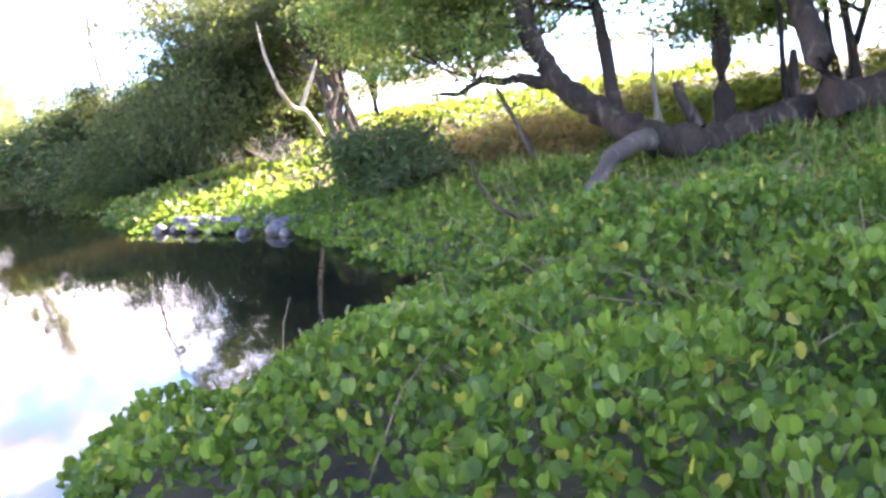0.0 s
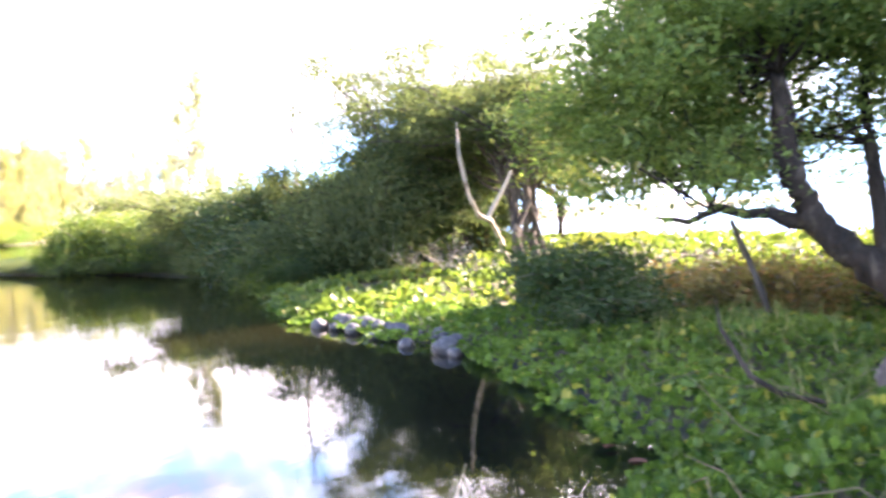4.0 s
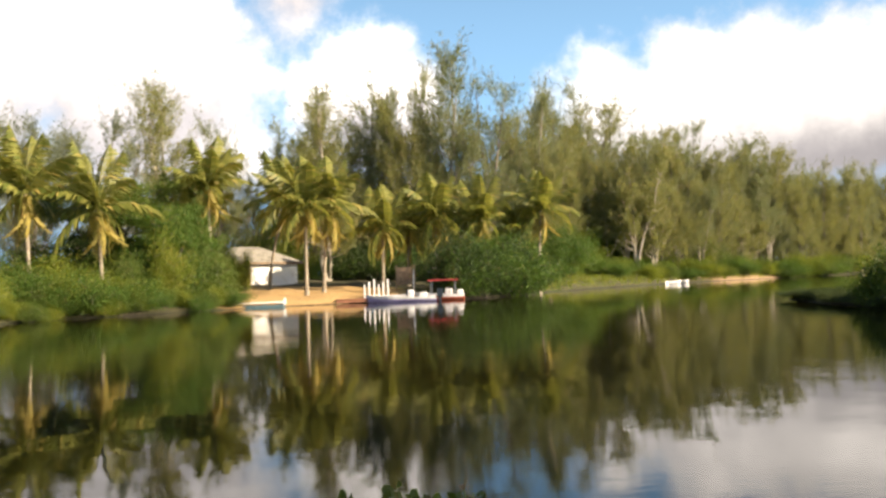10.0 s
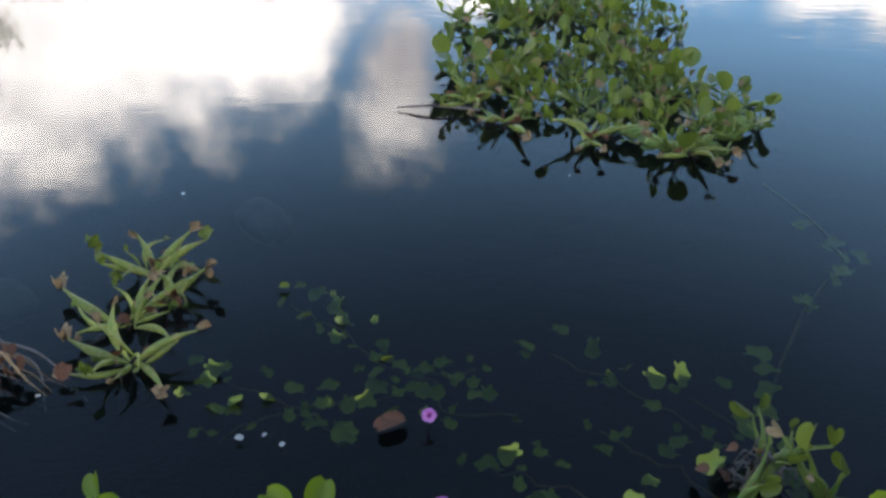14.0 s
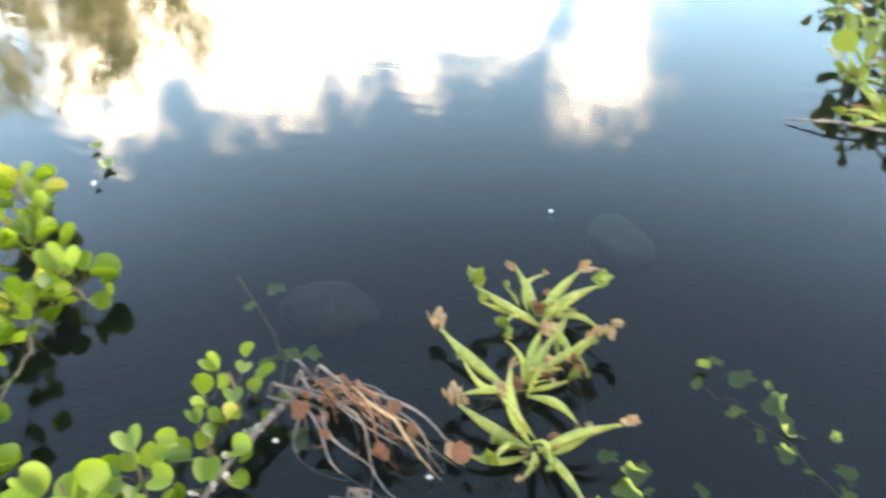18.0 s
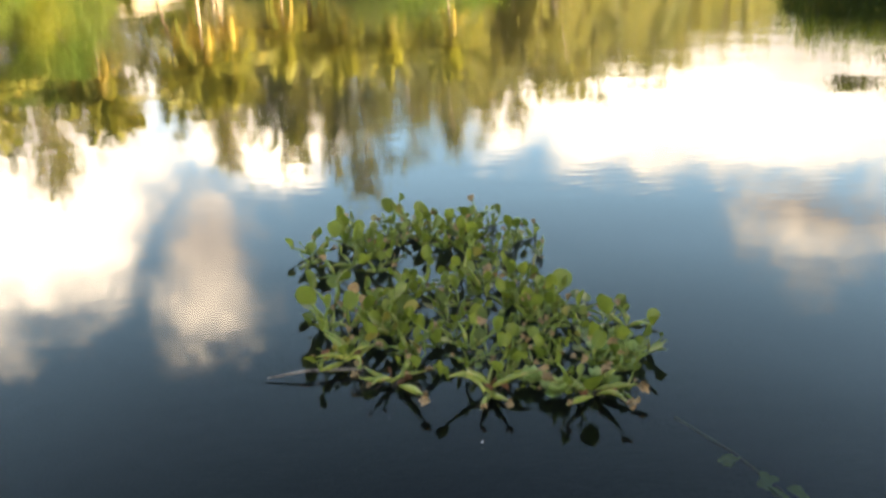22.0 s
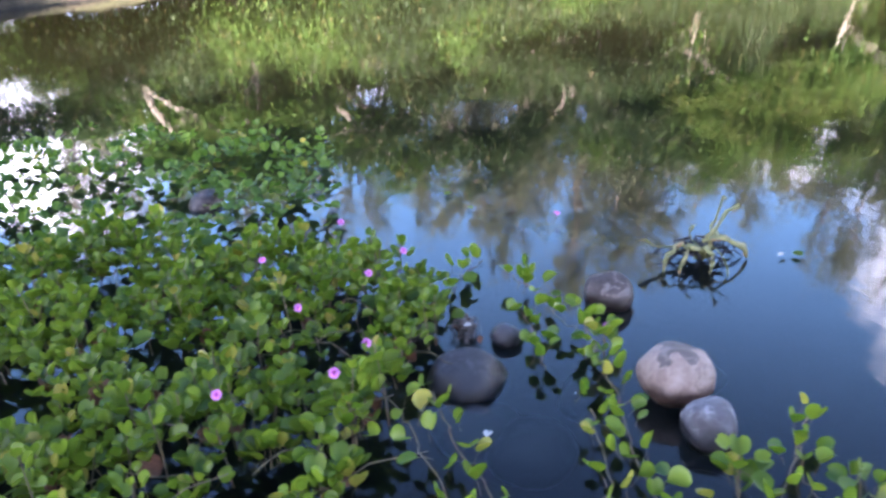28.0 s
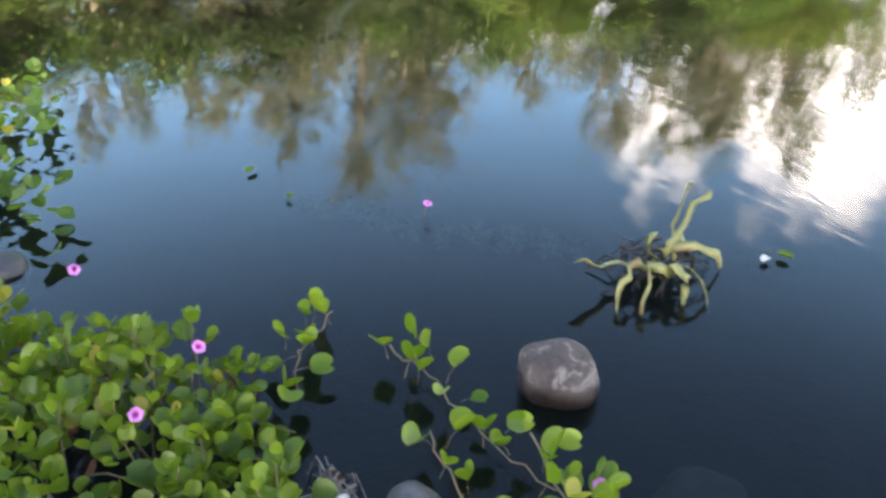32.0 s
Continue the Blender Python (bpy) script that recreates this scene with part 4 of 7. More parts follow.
green = [shrub_model(np.random.default_rng(80 + i), 2.4, 4.2, (MESQUITE, MESQUITE_OLIVE, MESQUITE_DEEP, SUNNY)[i], BARK_GREY, "dense green shrub at the water's edge", 60, 0.115) for i in range(4)]
places = []
for a, b, n, s, sz in (((-19.9, 34.8), (-14.6, 40), 9, 0.7, 0.62), ((-22, 35.5), (-15.5, 42.5), 9, 0.85, 0.80), ((-15.0, 41.8), (-12.6, 43.6), 4, 0.55, 1.15), ((-14.8, 43.6), (-13.2, 45.2), 3, 0.7, 1.7), ((1.2, 49), (6.2, 52.6), 6, 0.9, 1.35), ((2, 51.5), (6.5, 55), 5, 1.0, 1.3), ((12, 78), (36, 92), 16, 1.0, 0.62), ((17, 74.5), (40, 92), 9, 0.6, 0.5), ((10, 70), (24, 84), 9, 0.8, 0.45),
                       ((40, 92), (60, 112), 10, 1.1, 0.9), ((-28.9, 1), (-28.9, 8), 5, 0.75, 0.8), ((-27.8, 10), (-27, 13), 3, 0.7, 0.6), ((-21, 25.8), (-20.3, 29), 4, 0.5, 0.6), ((-20.6, 32), (-19.4, 34.5), 3, 0.5, 0.45),
                       ((-29.3, -7), (-29.3, 0), 5, 0.8, 0.8), ((-27.6, 9.5), (-24.6, 15), 7, 0.55, 0.75), ((-28.6, 3), (-27.4, 9.5), 6, 0.6, 0.65), ((-24.6, 19), (-22.6, 25), 5, 0.45, 0.5), ((-27, -9.5), (-14, -10.5), 8, 0.9, 0.9), ((-27.0, 17), (-26, 27), 6, 0.7, 0.75), ((60, 112), (96, 122), 9, 1.4, 1.2), ((-30, 16), (-27, 32), 6, 1.2, 1.4),
                       ((-22, 68), (12, 72), 14, 1.2, 1.3), ((14, 82), (30, 92), 8, 1.4, 1.5), ((-28.5, 2), (-26.4, 9.3), 6, 0.5, 0.5), ((-15.8, 51.4), (-13.3, 53), 4, 0.5, 0.95), ((-13.9, 53.0), (-12.7, 53.6), 3, 0.36, 1.2), ((-31, -3), (-33, 12), 8, 1.1, 1.2), ((-35, -8), (-33, 36), 15, 1.5, 2.0), ((-30.5, 14), (-27, 34), 7, 0.9, 1.3), ((-26, 40), (-18, 50), 7, 1.2, 1.1), ((-18.0, 33.0), (-17.3, 36), 5, 0.34, 0.32), ((-16.8, 36.8), (-10.6, 43.2), 13, 0.4, 0.36), ((-28.3, 2), (-25.3, 11.8), 13, 0.4, 0.42), ((-24.9, 12.8), (-23.1, 16.8), 7, 0.32, 0.32), ((-23.6, 16.6), (-22.4, 19.2), 5, 0.34, 0.5), ((-21.6, 22.2), (-20.6, 25), 5, 0.30, 0.5), ((-22.9, 19.5), (-21.9, 22), 4, 0.36, 0.42)):
    for i in range(n):
        t = (i + rng.uniform(-0.3, 0.3)) / max(n - 1, 1)
        places.append((a[0] + (b[0] - a[0]) * t + rng.uniform(-0.5, 0.5), a[1] + (b[1] - a[1]) * t + rng.uniform(-0.5, 0.5), s * rng.uniform(0.75, 1.25), sz * (rng.uniform(0.6, 1.75) if a[0] < -18 and not 34 < a[1] < 36 else rng.uniform(0.8, 1.2))))
# x < -24 takes mostly deep green leaves, painting in the shade there
plant_copies(green, places, "shrubs along the banks", pick=lambda x, y, i: (2, 2, 0)[i % 3] if x < -24 else (1, 0, 2)[i % 3] if x < -10 and y < 34 else (1, 3, 0)[i % 3] if x < -10 else (0, 2)[i % 2] if x < 8 else (1, 0, 3)[i % 3])
drop_models(green)

# dark thicket on the spit across the inlet: low at its point, highest beside the thorn tree
dark = [shrub_model(np.random.default_rng(90 + i), 2.3, 3.4, (MESQUITE_DARK, MESQUITE_DARK, MESQUITE_DEEP)[i], BARK_DARK, "dark thorny thicket in shade beside the water", 60, 0.10) for i in range(3)]
places = []
for i in range(34):
    t = i / 33
    y = 12.0 + 20.0 * t
    x = float(np.interp(y, (12, 14, 16, 18.6, 21.5, 25, 33), (12.2, 13.2, 14.2, 15.1, 15.4, 15.0, 15.8))) + rng.uniform(0.3, 1.6)
    low = 1 - 0.93 * float(smooth01(y, 19, 29))
    places.append((x, y, rng.uniform(0.6, 0.95) * (0.45 + 0.55 * low), rng.uniform(0.38, 0.85) * low))
for i in range(16):
    t = i / 15
    low = 1 - 0.8 * t ** 2
    places.append((16.2 + 2.2 * t + rng.uniform(-0.5, 1.5), 12.5 + 15 * t, rng.uniform(0.7, 1.0), rng.uniform(0.5, 0.95) * low))
places += [(15.0, 14.5, 1.2, 0.9), (16.5, 16, 1.3, 0.95), (15.2, 12.4, 1.0, 1.0), (17.5, 19, 1.3, 0.9), (18, 14, 1.2, 1.1), (13.6, 12.0, 0.8, 0.9), (13.0, 11.6, 0.6, 0.55), (12.8, 10.7, 0.5, 0.9), (13.3, 10.5, 0.7, 1.3), (14.4, 10.8, 0.8, 1.35), (15.8, 11.0, 0.9, 1.3), (17.2, 11.6, 1.0, 1.4)]
for i in range(22):
    y = 11.6 + 21.2 * i / 21
    x = float(np.interp(y, (11.2, 13.2, 16, 18.6, 21.5, 25, 33.2), (10.9, 12.2, 13.5, 14.4, 14.7, 14.3, 15.0)))
    places.append((x + rng.uniform(0.1, 0.5), y, rng.uniform(0.32, 0.5), rng.uniform(0.12, 0.40) * (1 - 0.6 * i / 21)))
plant_copies(dark, places, "thicket on the spit")
drop_models(dark)
lit = [shrub_model(np.random.default_rng(97), 1.2, 2.2, STRIP, BARK_GREY, "low olive-green shrub at the spit's edge", 60, 0.085)]
plant_copies(lit, [(15.2, 22.4, 0.9, 1.35), (15.0, 23.6, 1.0, 1.5), (14.9, 24.8, 0.8, 1.1), (15.0, 26.2, 0.7, 0.6), (15.3, 21.2, 0.7, 0.9), (12.4, 13.0, 0.6, 0.7), (11.6, 11.9, 0.5, 0.55)], "shrubs of the spit")
drop_models(lit)


# ---------------------------------------------------------------- the near bank: leaning tree, far clump of trees, shrubs
def thorn_tree(x, y, stems, across, rise, seed, clear=1.2):
    """A many-stemmed thorn tree with flat layers of crown."""
    r = np.random.default_rng(seed)
    ob = base("thorn_tree", pose(x, y, zland(x, y)), "dark many-stemmed thorn tree with layered crown", "tree", "thorn trees")
    tips, tubes = [], []
    for i in range(stems):
        a = r.uniform(-0.6, 3.4)
        foot = np.array([r.uniform(-0.4, 1.2), r.uniform(-0.5, 0.5), -0.2])
        e = foot + np.array([np.cos(a) * r.uniform(0.4, 1.1), np.sin(a) * 0.8, clear * r.uniform(1.0, 1.5)])
        p = bend(foot, e, 0.1, 0.06, 6, r)
        tubes.append(tube(p, np.linspace(0.08, 0.045, 6), 6))
        for k in range(9):
            f = p[-1 - k % 2] + np.array([r.uniform(-1.9, 1.9), r.uniform(*across), 0.1 + rise * r.uniform(0, 1)])
            p2 = bend(p[-1 - k % 2], f, 0.3, 0.1, 6, r)
            tubes.append(tube(p2, np.linspace(0.04, 0.008, 6), 5))
            tips.extend(p2[2:])
            for _ in range(4):
                tips.append(p2[r.integers(3, 6)] + r.normal(0, 0.42, 3) * [1, 1, 0.3])
    v, q = joined(tubes)
    child("trunk", mesh_of("trunk", v, q, None, [BARK_MID], True), ob)
    v, q = sprays(r, np.array(tips), 70, 0.20, 0.075, FEATHER, 0.2, 0.35, 0.45)
    child("crown", mesh_of("crown", v, q, None, [MESQUITE_DARK]), ob)
    return ob


def near_trees():
    r = np.random.default_rng(3)
    ob = base("leaning_tree", pose(0, 0, 0), "old dark leaning tree with trunk lying over the bank", "tree")
    main = np.array([(9.9, -2.6, 0.62), (9.3, -1.61, 0.50), (9.0, -1.19, 0.43), (8.7, -0.79, 0.40), (8.4, -0.44, 0.37), (8.2, -0.21, 0.32), (8.05, 0.03, 0.35), (8.0, 0.28, 0.44), (8.05, 0.49, 0.52), (8.3, 0.71, 0.60),
                     (8.5, 0.97, 0.74), (8.5, 1.17, 0.91), (8.45, 1.39, 1.11), (8.4, 1.52, 1.34), (8.35, 1.62, 1.62), (8.3, 1.66, 2.06), (8.4, 1.71, 2.5), (8.6, 1.9, 3.4)])
    girth = np.array([0.23, 0.20, 0.19, 0.18, 0.185, 0.20, 0.18, 0.165, 0.155, 0.15, 0.145, 0.135, 0.125, 0.115, 0.105, 0.09, 0.075, 0.05])
    t = np.linspace(0, len(main) - 1, len(main) * 4)
    main = np.stack([np.interp(t, np.arange(len(girth)), main[:, c]) for c in range(3)], -1) + r.normal(0, 0.012, (len(t), 3))
    v, q = tube(main, np.interp(t, np.arange(len(girth)), girth) * (1 + 0.08 * np.sin(t * 5.1) + r.normal(0, 0.035, len(t))), 14)
    child("trunk", mesh_of("trunk", v + r.normal(0, 0.012, v.shape), q, None, [BARK_DARK], True), ob)
    limbs = [([(7.95, 0.44, 0.48), (7.4, 0.50, 0.54), (6.95, 0.62, 0.50), (6.4, 0.58, 0.45), (6.05, 0.62, 0.34), (5.85, 0.56, 0.28), (5.68, 0.57, 0.10)], [0.12, 0.09, 0.08, 0.068, 0.066, 0.054, 0.05], BARK_MID),
             ([(8.42, 1.47, 1.2), (8.4, 1.64, 1.19), (8.35, 1.8, 1.28), (8.25, 1.98, 1.27), (8.0, 2.13, 1.34), (7.95, 2.4, 1.23), (7.9, 2.7, 1.28)], [0.09, 0.075, 0.06, 0.05, 0.04, 0.03, 0.012], BARK_DARK),
             ([(8.7, 0.85, 0.5), (9.2, 1.03, 1.01), (9.4, 1.08, 1.43), (9.7, 1.17, 1.87), (9.9, 1.26, 2.39), (10.1, 1.1, 4.0)], [0.10, 0.085, 0.075, 0.065, 0.055, 0.03], BARK_DARK),
             ([(9.6, -0.14, 0.3), (9.9, -0.13, 1.02), (10.2, -0.14, 1.45), (10.5, -0.14, 2.09), (10.6, -0.14, 2.98), (10.7, 0, 4.4)], [0.13, 0.115, 0.11, 0.10, 0.08, 0.03], BARK_DARK),
             ([(8.6, -1.3, 0.40), (8.7, -1.15, 0.95), (9.1, -1.03, 1.47), (9.4, -0.95, 1.92), (9.6, -0.86, 2.43), (9.5, -0.5, 4.2)], [0.17, 0.145, 0.13, 0.115, 0.09, 0.03], BARK_DARK),
             ([(8.7, 0.05, 0.42), (8.8, 0.2, 0.74), (8.9, 0.26, 0.92)], [0.08, 0.065, 0.045], BARK_DARK),
             ([(11.0, -1.6, 0.3), (11.0, -1.5, 1.2), (11.0, -1.44, 1.92), (11.3, -1.3, 3.6)], [0.07, 0.06, 0.055, 0.03], BARK_DARK),
             ([(10.0, -0.8, 0.3), (10.15, -0.78, 0.9), (10.3, -0.79, 1.5), (10.3, -0.6, 2.4)], [0.04, 0.035, 0.03, 0.015], BARK_DARK),
             ([(9.3, -0.9, 0.3), (9.35, -0.9, 0.8), (9.4, -0.91, 1.05)], [0.06, 0.055, 0.04], BARK_DARK),
             ([(9.4, 0.55, 0.3), (9.5, 0.6, 0.9), (9.55, 0.55, 1.5)], [0.03, 0.025, 0.01], BARK_GREY),
             ([(9.0, 2.0, 0.3), (8.9, 2.1, 0.7), (8.75, 2.25, 1.2)], [0.035, 0.03, 0.02], BARK_MID)]
    for path, rad, bark in limbs:
        p = np.array(path)
        t = np.linspace(0, len(p) - 1, len(p) * 2 - 1)
        p2 = np.stack([np.interp(t, np.arange(len(p)), p[:, c]) for c in range(3)], -1)
        v, q = tube(p2, np.interp(t, np.arange(len(p)), rad), 9)
        child("limb", mesh_of("limb", v + r.normal(0, 0.006, v.shape), q, None, [bark], True), ob)
    tips, twigs = [], []
    starts = np.array([(8.35, 1.62, 1.7), (8.4, 1.71, 2.5), (9.72, 1.17, 1.9), (9.95, 1.24, 2.8), (10.5, -0.14, 2.2), (9.45, -0.93, 2.1), (9.58, -0.8, 2.8), (8.0, 2.2, 1.32), (11.05, -1.42, 2.2)])
    for i in range(330):
        e = np.array([r.uniform(7.2, 12.6), r.uniform(-6.0, 6.2), 0])
        e[1] = min(e[1], 4.2 + 0.6 * (e[0] - 9.5) - r.uniform(0, 1.5))
        low = 1.42 if e[1] > 1.6 else 1.7
        e[2] = low + (r.uniform(0, 1) ** 1.25) * 3.5 + 0.12 * abs(e[1] - 1)
        if 0.2 < e[1] < 1.4 and e[2] < 2.3 or -0.9 < e[1] < -0.35 and e[2] < 2.0:
            continue
        s = starts[np.argmin(np.linalg.norm(starts - e, axis=1))]
        p = bend(s, e, 0.25, 0.15, 6, r)
        twigs.append(tube(p, np.linspace(0.014, 0.005, 6), 4))
        tips.extend(p[3:])
        tips.append(e + r.normal(0, 0.25, 3))
    # low hanging clumps of leaves
    for cx, cy, cz, cr, m in ((10.4, 0.25, 1.5, 0.30, 26), (10.4, -0.15, 1.8, 0.30, 26), (10.35, 0.45, 2.1, 0.35, 26), (9.6, 3.5, 1.85, 0.45, 40), (9.8, 3.0, 1.95, 0.4, 40), (9.9, 2.7, 2.3, 0.5, 50), (9.4, 3.9, 2.4, 0.5, 50),
                             (10.4, -0.8, 2.1, 0.35, 26), (10.4, -1.4, 2.15, 0.4, 30), (10.3, 1.1, 2.45, 0.4, 30), (10.4, -1.7, 1.7, 0.3, 16), (8.9, 2.6, 2.1, 0.4, 36), (9.0, 3.4, 2.3, 0.4, 36), (8.6, 1.6, 2.9, 0.5, 60), (8.8, 0.8, 3.0, 0.5, 60), (9.2, 2.0, 3.3, 0.6, 70), (8.4, 2.6, 2.8, 0.5, 60), (9.0, 0.0, 2.8, 0.45, 40), (8.9, 3.2, 3.0, 0.5, 60)):
        s = starts[np.argmin(np.linalg.norm(starts - np.array([cx, cy, cz]), axis=1))]
        twigs.append(tube(bend(s, (cx, cy, cz), 0.2, 0.14, 7, r), np.linspace(0.02, 0.006, 7), 4))
        tips.extend(np.array([cx, cy, cz]) + r.normal(0, 1, (m, 3)) * cr * [1, 1, 0.45])
    v, q = joined(twigs)
    child("branch_frame", mesh_of("branch_frame", v, q, None, [BARK_DARK], True), ob)
    v, q = sprays(r, np.array(tips), 84, 0.19, 0.076, OVAL, 0.3, 0.45, 0.6)
    keep = np.repeat(v.reshape(-1, 4, 3)[:, 0, 2] > 1.25, 4)
    v = v[keep]
    child("crown", mesh_of("crown", v, np.arange(len(v)).reshape(-1, 4)[:, [0, 3, 2, 1]], None, [CANOPY]), ob)
    # fallen stick on the leaves
    st = base("fallen_branch", pose(5.7, 1.14, zland(5.7, 1.14)), "bare grey fallen branch lying on the leaves", "branch")
    v, q = tube(np.array([(0.25, -0.22, 0.12), (0.05, 0.0, 0.2), (0.0, 0.15, 0.3), (0.15, 0.36, 0.55), (0.2, 0.4, 0.75)]), [0.012, 0.02, 0.018, 0.013, 0.005], 7)
    child("stick", mesh_of("stick", v, q, None, [BARK_DARK], True), st)

    thorn = thorn_tree(13.6, 7.7, 9, (-1.6, 3.2), 1.8, 41, 1.9)
    thorn_tree(15.3, 10.3, 10, (-2.2, 2.2), 3.9, 42)
    ob = thorn
    for path, rad in ((((0.0, 0.0, 0.2), (-0.6, -0.2, 0.8), (-1.2, -0.4, 1.15), (-1.54, -0.38, 1.25), (-1.85, -0.4, 1.6), (-2.09, -0.42, 2.2), (-2.12, -0.42, 2.75)), (0.06, 0.05, 0.045, 0.04, 0.035, 0.03, 0.012)), (((-1.3, -0.4, 1.2), (-0.9, -0.5, 1.7), (-0.7, -0.55, 2.0)), (0.04, 0.035, 0.015))):
        v, q = tube(np.array(path), rad, 6)
        child("bare_branch", mesh_of("bare_branch", v, q, None, [BARK_PALE], True), ob, "bare white branch")


near_trees()


backs = [leafy_tree("bank_tree", np.random.default_rng(110 + i), 4.6, 1.0, BARK_DARK, (MESQUITE_DARK, CANOPY, SUNNY)[i], 2, 30, 0.3, 0.13, 0.09, 3, 0.6, label="slender dark-stemmed tree on the bank against bright sky, also copied unseen for shade") for i in range(3)]
plant_copies(backs, [(15.2, 14.6, 0.7, 0.5), (18.5, 14.5, 0.8, 0.55), (16.8, 11.6, 0.7, 0.55), (14.4, 17.2, 0.7, 0.5), (13.6, -1.5, 0.8, 0.9), (12.8, -3.9, 1.0, 1.1), (11.8, -5.8, 1.1, 1.1), (14.8, -5.5, 1.1, 1.2), (19.5, 9.5, 0.8, 0.8)], "trees of the near bank")
# tall trees added out of view, that keep the near shore in shade
plant_copies(backs[:2], [(16.0, -6.6, 2.0, 2.4), (16.5, -8.5, 2.1, 2.8), (17.5, -12, 2.1, 2.8), (19, -6.5, 2.6, 3.5), (14.5, -8.5, 1.7, 2.0), (20.5, -10.5, 2.6, 3.6), (22.0, -6.4, 2.0, 3.2), (13.5, -12, 1.8, 2.2), (21, -15, 2.4, 3.2), (23, -8, 2.8, 3.8), (19.5, -8.8, 2.4, 3.2)], "tall trees behind the near shore")
drop_models(backs)
bushes = [shrub_model(np.random.default_rng(120 + i), 1.0, 1.9, m, BARK_GREY, lab, 22, 0.10) for i, (m, lab) in enumerate(((RUSSET, "dry russet shrub under the trees"), (MESQUITE_DEEP, "low dark green shrub under the trees"), (SUNNY, "sunlit yellow-green shrub behind the leaning tree")))]
plant_copies(bushes[:1], [(9.9, 2.5, 0.7, 0.7), (10.9, 3.4, 0.6, 0.55), (11.2, 1.2, 0.7, 0.65), (9.6, 1.7, 0.5, 0.6), (16.5, 11.0, 0.9, 0.8)], "shrubs of the near bank")
plant_copies(bushes[1:2], [(9.0, 3.9, 0.8, 0.75), (9.6, 4.4, 0.85, 0.85), (8.4, 3.3, 0.6, 0.5), (12.6, 13.4, 1.1, 1.1), (15.5, 15.5, 1.5, 1.6), (13.6, 12.6, 1.1, 1.2), (9.6, -3.6, 1.0, 1.0), (8.6, -4.2, 1.0, 1.0), (16.6, 13.6, 1.5, 1.7), (13.2, 13.6, 1.2, 1.2)], "shrubs of the near bank")
plant_copies(bushes[2:], [(10.5, 2.2, 0.7, 0.6), (11.0, 0.6, 0.7, 0.6), (12.6, -0.4, 0.9, 0.55), (13.2, 1.2, 0.9, 0.5), (12.4, -2.6, 1.1, 0.7), (13.2, 3.2, 0.8, 0.4), (11.2, -4.4, 1.1, 1.1), (16.5, 7.0, 0.8, 0.5)], "shrubs of the near bank")
drop_models(bushes)



def dry_brush(x, y, size, seed):
    """A heap of bare curved twigs, forked at their ends."""
    r = np.random.default_rng(seed)
    ob = base("dry_brush", pose(x, y, zland(x, y)), "heap of bare tan twigs behind the sunlit leaves", "dry brush", "dry brush of the near bank")
    for i in range(18):
        a, ln = r.uniform(0, 6.28), size * r.uniform(0.5, 1.1)
        foot = np.array([r.normal(0, 0.25), r.normal(0, 0.25), 0.0]) * size
        e = foot + np.array([math.cos(a) * ln * 0.7, math.sin(a) * ln * 0.7, ln * r.uniform(0.25, 0.8)])
        p = bend(foot, e, 0.15 * size, 0.04, 7, r)
        tubes = [tube(p, np.linspace(0.014, 0.004, 7), 5)]
        for k in (3, 4, 5):
            f = p[k] + r.normal(0, 0.2, 3) * size + [0, 0, 0.08]
            tubes.append(tube(np.array([p[k], (p[k] + f) / 2 + [0, 0, 0.03], f]), [0.007, 0.005, 0.002], 4))
        v, q = joined(tubes)
        child("twig", mesh_of("twig", v, q, None, [BARK_PALE if i % 3 else BARK_MID], True), ob)


for i, (x, y, size) in enumerate(((13.2, 9.2, 0.9), (13.9, 10.4, 1.1), (14.4, 11.6, 1.0), (12.7, 8.0, 0.8), (12.3, 5.4, 0.7), (11.9, 3.9, 0.8), (11.3, 2.6, 0.7))):
    dry_brush(x, y, size, 140 + i)

# lone conifer and dead stem beyond the thicket
lone = ironwood(np.random.default_rng(31), 9.5, 2.6, NEEDLES_GREY, BARK_GREY, "slender lone conifer above the dark thicket", 84, 0.10, 7, 0.38, 1, 0.0, 1.0, 20)
z = zland(27, 35.6)
lone.matrix_basis = pose(27, 35.6, max(z, 0.1)) @ Matrix.Diagonal((1, 1, 9.0 / 9.5, 1))
dead = base("dead_stem", pose(14.6, 14.2, zland(14.6, 14.2)), "thin bare dead stem above the thicket", "dead tree")
v, q = joined([tube(np.array([(0, 0, -0.1), (0.05, 0.05, 2), (-0.05, 0, 3.4), (0.08, 0, 4.3), (-0.02, 0, 5.0)]), [0.06, 0.05, 0.04, 0.026, 0.010], 6), tube(np.array([(-0.03, 0, 3.3), (-0.4, 0.1, 3.7), (-0.7, 0.1, 3.75)]), [0.02, 0.012, 0.004], 5)])
child("stem", mesh_of("stem", v, q, None, [BARK_GREY], True), dead)


